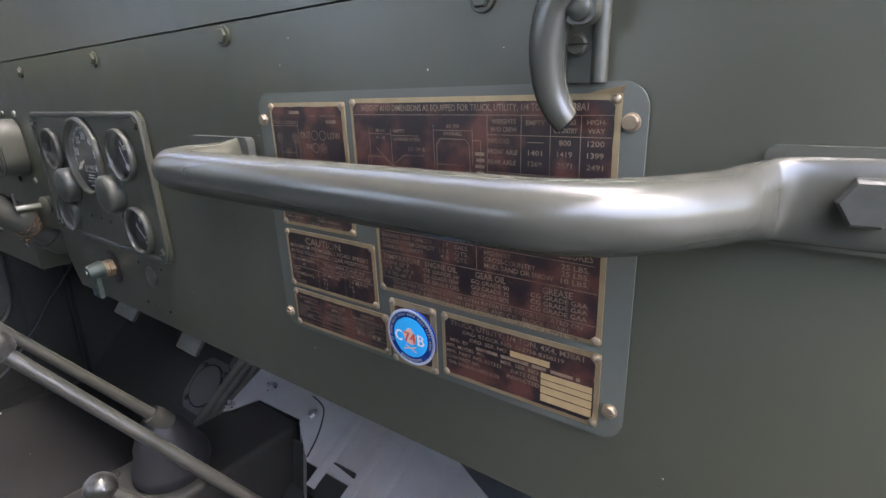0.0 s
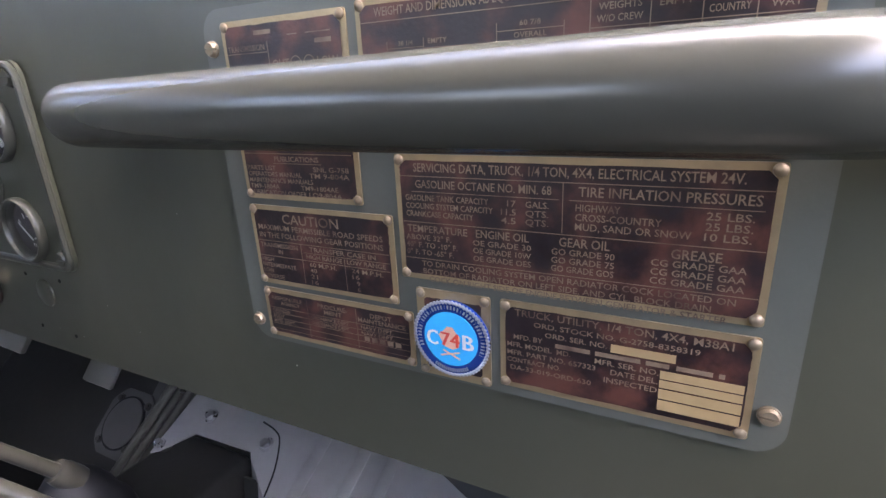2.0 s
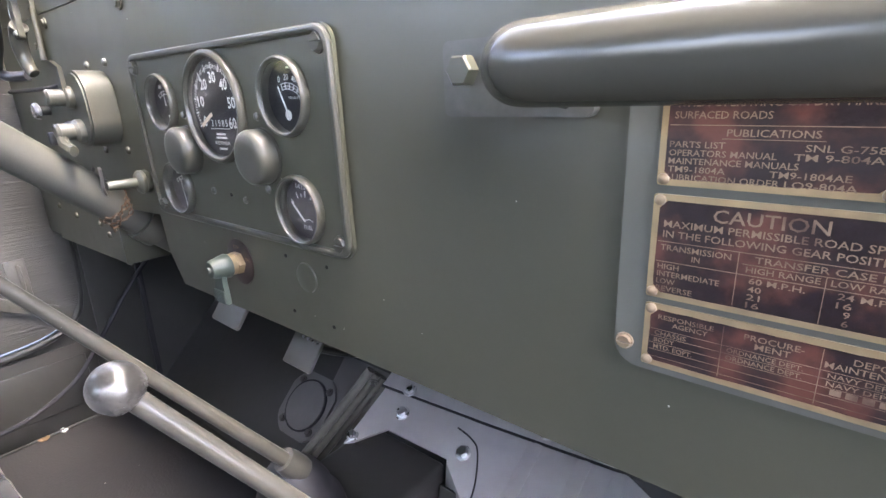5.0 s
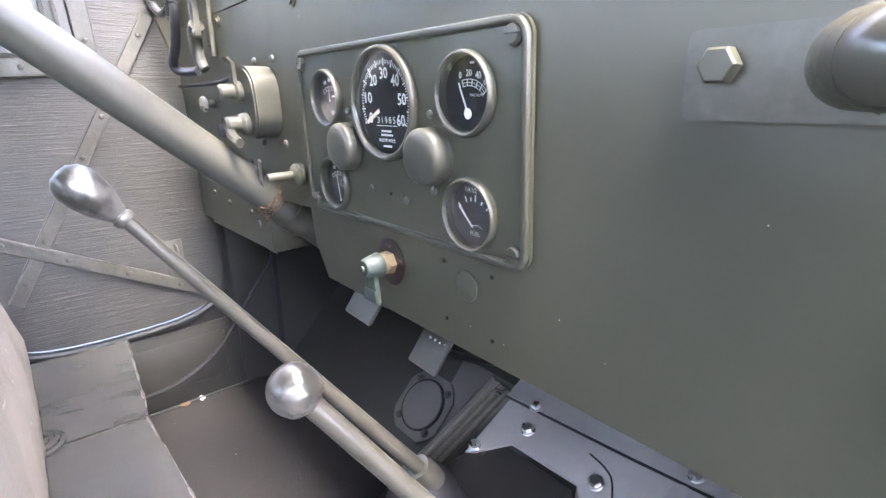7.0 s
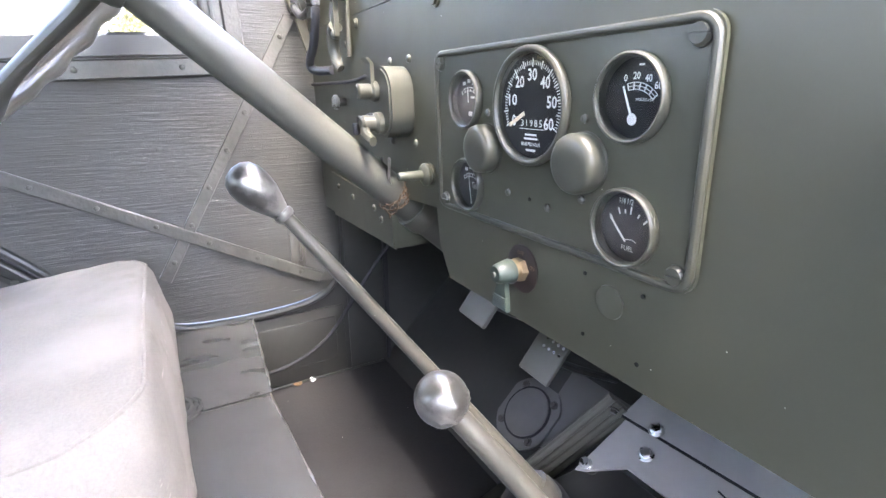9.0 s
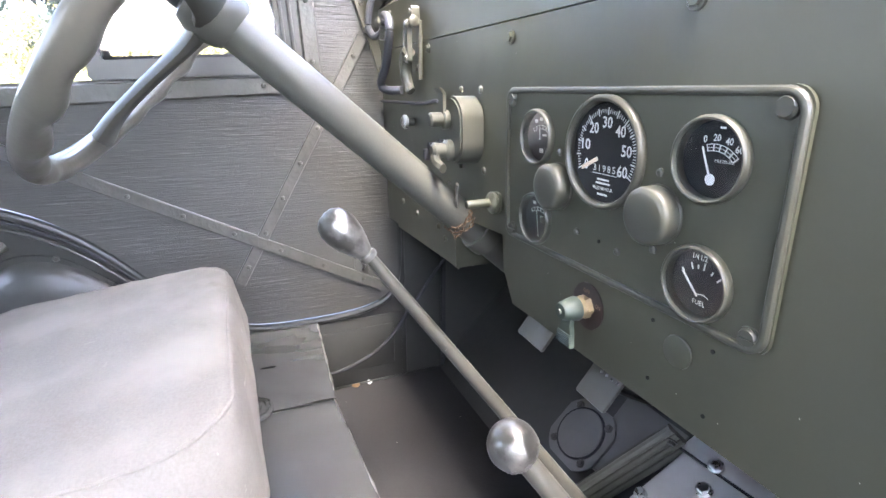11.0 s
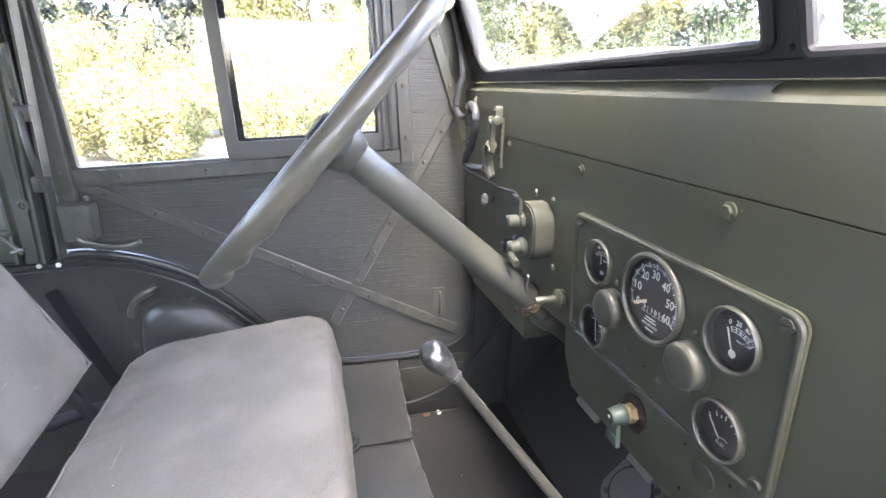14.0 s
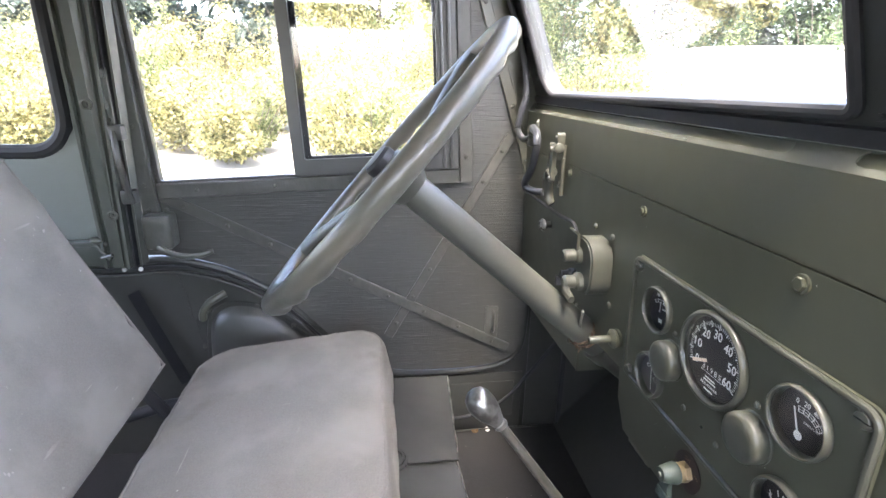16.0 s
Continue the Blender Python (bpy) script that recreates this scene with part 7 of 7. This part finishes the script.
# made-up bank: stands in for an unidentified bright white band ahead
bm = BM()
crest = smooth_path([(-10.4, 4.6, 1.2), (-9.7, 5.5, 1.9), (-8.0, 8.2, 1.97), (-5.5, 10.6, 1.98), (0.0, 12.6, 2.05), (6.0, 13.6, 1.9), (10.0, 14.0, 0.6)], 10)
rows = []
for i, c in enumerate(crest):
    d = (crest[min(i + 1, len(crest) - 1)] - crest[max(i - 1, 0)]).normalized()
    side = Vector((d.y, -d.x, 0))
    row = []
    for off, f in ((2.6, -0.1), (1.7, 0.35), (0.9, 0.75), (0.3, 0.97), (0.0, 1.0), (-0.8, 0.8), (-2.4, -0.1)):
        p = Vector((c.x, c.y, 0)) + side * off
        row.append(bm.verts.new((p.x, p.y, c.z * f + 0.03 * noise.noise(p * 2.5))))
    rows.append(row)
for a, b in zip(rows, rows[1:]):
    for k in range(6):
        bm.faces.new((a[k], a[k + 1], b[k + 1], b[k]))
part("white_band_bank", bm, M_GROUND, None, "made-up pale bank standing in for an unidentified white band below the trees", smooth=180, kind="structure", category="gravel bank")


def leaf_mesh(rnd, lobes, count, size, long=1.6):
    """Many small folded leaves spread over the shells of a few lobes (centre, radii)."""
    verts, faces = [], []
    vol = [c[1][0] * c[1][1] * c[1][2] for c in lobes]
    for _ in range(count):
        (cx, cy, cz), (rx, ry, rz) = rnd.choices(lobes, vol)[0]
        d = Vector((rnd.gauss(0, 1), rnd.gauss(0, 1), rnd.gauss(0, 1))).normalized() * (rnd.random() ** 0.45)
        p = Vector((cx + d.x * rx, cy + d.y * ry, cz + d.z * rz))
        if p.z < 0.05:
            continue
        s = size * rnd.uniform(0.4, 1.5)
        q = Euler((rnd.uniform(-1, 1), rnd.uniform(-1, 1), rnd.uniform(0, 6.28))).to_matrix()
        k = len(verts)
        for u, v, w in ((0, 0, 0), (0.5 * long, 0.42, 0.12), (long, 0, 0), (0.5 * long, -0.42, 0.12)):
            verts.append(p + q @ Vector((u, v, w)) * s)
        faces += [(k, k + 1, k + 2), (k, k + 2, k + 3)]
    return verts, faces


def foliage(name, parent, mat, at, verts, faces, label=""):
    me = bpy.data.meshes.new(name)
    me.from_pydata([tuple(v) for v in verts], [], faces)
    me.materials.append(mat)
    ob = new(name, me)
    ob.parent = parent
    return tagged(ob, label, kind="stuff")


def bush(at, w, h, mat, seed, count=2600, size=0.055, word="yellow-green"):
    rnd = random.Random(seed)
    b = thing("bush", at, f"{word} leafy wild bush with thin stems", "bush", "bushes round the yard")
    bm = BM()
    lobes = []
    for k in range(9):
        a = rnd.uniform(0, 6.28)
        r = w * rnd.uniform(0.1, 0.75)
        hh = h * rnd.uniform(0.55, 1.0)
        tip = Vector((r * math.cos(a), r * math.sin(a), hh))
        foot = Vector((0.15 * math.cos(a), 0.15 * math.sin(a), -0.05))
        sweep(bm, smooth_path([foot, foot.lerp(tip, 0.5) + Vector((rnd.uniform(-0.1, 0.1), rnd.uniform(-0.1, 0.1), 0.1)), tip], 4), [0.022 - 0.0019 * i for i in range(9)], 5)
        lobes.append((tuple(foot.lerp(tip, 0.8)), (w * 0.33, w * 0.33, h * 0.26)))
        lobes.append((tuple(foot.lerp(tip, 0.42) + Vector((0.1 * math.cos(a), 0.1 * math.sin(a), 0))), (w * 0.36, w * 0.36, h * 0.24)))
    # loose sprays that break the outline
    for k in range(16):
        a = rnd.uniform(0, 6.28)
        r = w * rnd.uniform(0.35, 1.15)
        top = Vector((r * math.cos(a), r * math.sin(a), h * rnd.uniform(0.45, 1.22) * (1.25 - 0.45 * r / w)))
        foot = top * 0.55
        sweep(bm, [foot, foot.lerp(top, 0.6) + Vector((0, 0, 0.06)), top], [0.009, 0.006, 0.003], 5)
        s = rnd.uniform(0.09, 0.17)
        lobes.append((tuple(top), (w * s, w * s, h * s * 1.3)))
    for v in bm.verts:
        v.co += Vector(at)
    part("stems", bm, M_BARK, b)
    foliage("leaves", b, mat, at, *leaf_mesh(rnd, lobes, count, size))
    return b


def tree(at, h, w, mat, seed, conifer=False, count=5000, size=0.11, word="green"):
    rnd = random.Random(seed)
    t = thing("tree", at, f"tall {word} {'conifer' if conifer else 'broadleaf tree'} beyond the bushes", "tree", "trees behind the yard")
    bm = BM()
    sweep(bm, [Vector((0.03 * h * math.sin(k), 0.02 * h * math.cos(k * 1.3), h * k / 6 - 0.1)) for k in range(7)], [0.02 * h * (1 - 0.14 * k) for k in range(7)], 8)
    lobes = []
    for k in range(22 if conifer else 14):
        f = 0.18 + 0.8 * (k + rnd.random()) / (22 if conifer else 14)
        a = k * 2.4 + rnd.uniform(-0.4, 0.4)
        reach = w * ((1.02 - f) if conifer else math.sin(math.pi * min(1, f * 0.85)) * rnd.uniform(0.6, 1.0))
        root = Vector((0, 0, h * f * (1 if conifer else 0.8)))
        tip = Vector((reach * math.cos(a), reach * math.sin(a), h * f + (-0.05 * h if conifer else 0.05 * h)))
        sweep(bm, [root, root.lerp(tip, 0.5) + Vector((0, 0, 0.02 * h)), tip], [0.006 * h, 0.004 * h, 0.0015 * h], 5)
        for g in (0.55, 0.95):
            lobes.append((tuple(root.lerp(tip, g)), (w * 0.26, w * 0.26, h * (0.035 if conifer else 0.085))))
    for v in bm.verts:
        v.co += Vector(at)
    part("trunk", bm, M_BARK, t)
    foliage("crown", t, mat, at, *leaf_mesh(rnd, lobes, count, size, 2.4 if conifer else 1.6))
    return t


rnd = random.Random(21)
# a thick hedge of yellow bushes on the driver's side
k = 0
spots = []
for i in range(34):
    x = rnd.uniform(-12.0, -8.6)
    spots.append((x, -11.0 + 0.6 * i + rnd.uniform(-0.5, 0.5), rnd.uniform(0.8, 1.6), rnd.uniform(1.1, 1.7) + 0.42 * (-9.2 - x) * rnd.uniform(0.4, 1.2)))
for i in range(22):
    y = -11.5 + 0.95 * i + rnd.uniform(-0.4, 0.4)
    spots.append((rnd.uniform(-14.6, -12.6), y, rnd.uniform(1.3, 1.9), rnd.uniform(1.9, 2.5) if y < -1.5 else rnd.uniform(2.7, 3.6)))
for x, y, w, h in spots:
    k += 1
    green = y > 4.4 and k % 3
    lime = not green and k % 3 == 0
    bush((x, y, 0), w, h, M_LEAF_G if green else M_LEAF_L if lime else M_LEAF_Y, 40 + k, 12500, 0.042, "fresh green" if green else "pale lime-green" if lime else "yellow-green")
# growth beyond the lane on the passenger's side, taller towards the rear
for i in range(16):
    k += 1
    y = -9.5 + 1.2 * i
    # the tall rear ones are added, unseen, to keep sky reflections off the pane
    bush((rnd.uniform(11.0, 13.0), y + rnd.uniform(-0.3, 0.3), 0), rnd.uniform(1.2, 1.7), rnd.uniform(3.2, 4.2) if y < -2.6 else rnd.uniform(1.2, 1.75), M_LEAF_G if i % 2 else M_LEAF_Y, 400 + i, 5000, 0.075, "fresh green" if i % 2 else "yellow-green")
# green and yellow growth ahead, past the windshield
for x, y, w, h, mat, word in ((-9.2, 8.4, 1.6, 2.6, M_LEAF_G, "fresh green"), (-7.6, 10.4, 1.6, 2.3, M_LEAF_Y, "yellow-green"), (-5.4, 12.8, 1.7, 1.9, M_LEAF_G, "fresh green"), (-3.2, 14.2, 1.8, 1.7, M_LEAF_G, "fresh green"),
                              (-0.6, 15.0, 1.8, 1.9, M_LEAF_G, "fresh green"), (2.2, 14.6, 1.8, 2.0, M_LEAF_G, "fresh green"), (-11.6, 11.6, 2.0, 3.2, M_LEAF_G, "fresh green"), (-9.4, 13.4, 2.0, 3.0, M_LEAF_G, "fresh green")):
    k += 1
    bush((x, y, 0), w, h, mat, 40 + k, 11500, 0.055, word)
for x, y, h, w, mat, con, word in ((-17.0, -8.6, 8.5, 2.6, M_LEAF_D, True, "dark green"), (-16.0, -5.2, 9.0, 2.6, M_LEAF_D, True, "dark green"), (-17.0, -2.4, 7.6, 2.4, M_LEAF_D, True, "dark green"), (-15.0, 0.2, 6.0, 2.6, M_LEAF_Y, False, "yellowing"), (-15.0, 3.4, 6.5, 2.8, M_LEAF_Y, False, "yellowing"),
                                   (-13.6, 7.0, 7.0, 2.8, M_LEAF_Y, False, "yellowing"), (-16.5, 10.4, 9.0, 3.0, M_LEAF_D, True, "dark green"), (-14.6, 13.4, 8.0, 3.2, M_LEAF_G, False, "green"), (-12.0, 16.0, 8.0, 3.4, M_LEAF_G, False, "green"), (-9.6, 18.6, 9.0, 3.0, M_LEAF_D, True, "dark green"), (-7.4, 17.4, 7.6, 3.2, M_LEAF_G, False, "green"),
                                   (-5.2, 20.4, 9.2, 3.0, M_LEAF_D, True, "dark green"), (-2.8, 19.0, 8.2, 3.3, M_LEAF_G, False, "green"), (0.6, 20.6, 8.6, 3.4, M_LEAF_G, False, "green"), (4.2, 20.0, 8.8, 3.0, M_LEAF_D, True, "dark green")):
    k += 1
    tree((x, y, 0), h, w, mat, 90 + k, con, 16000, 0.12, word)
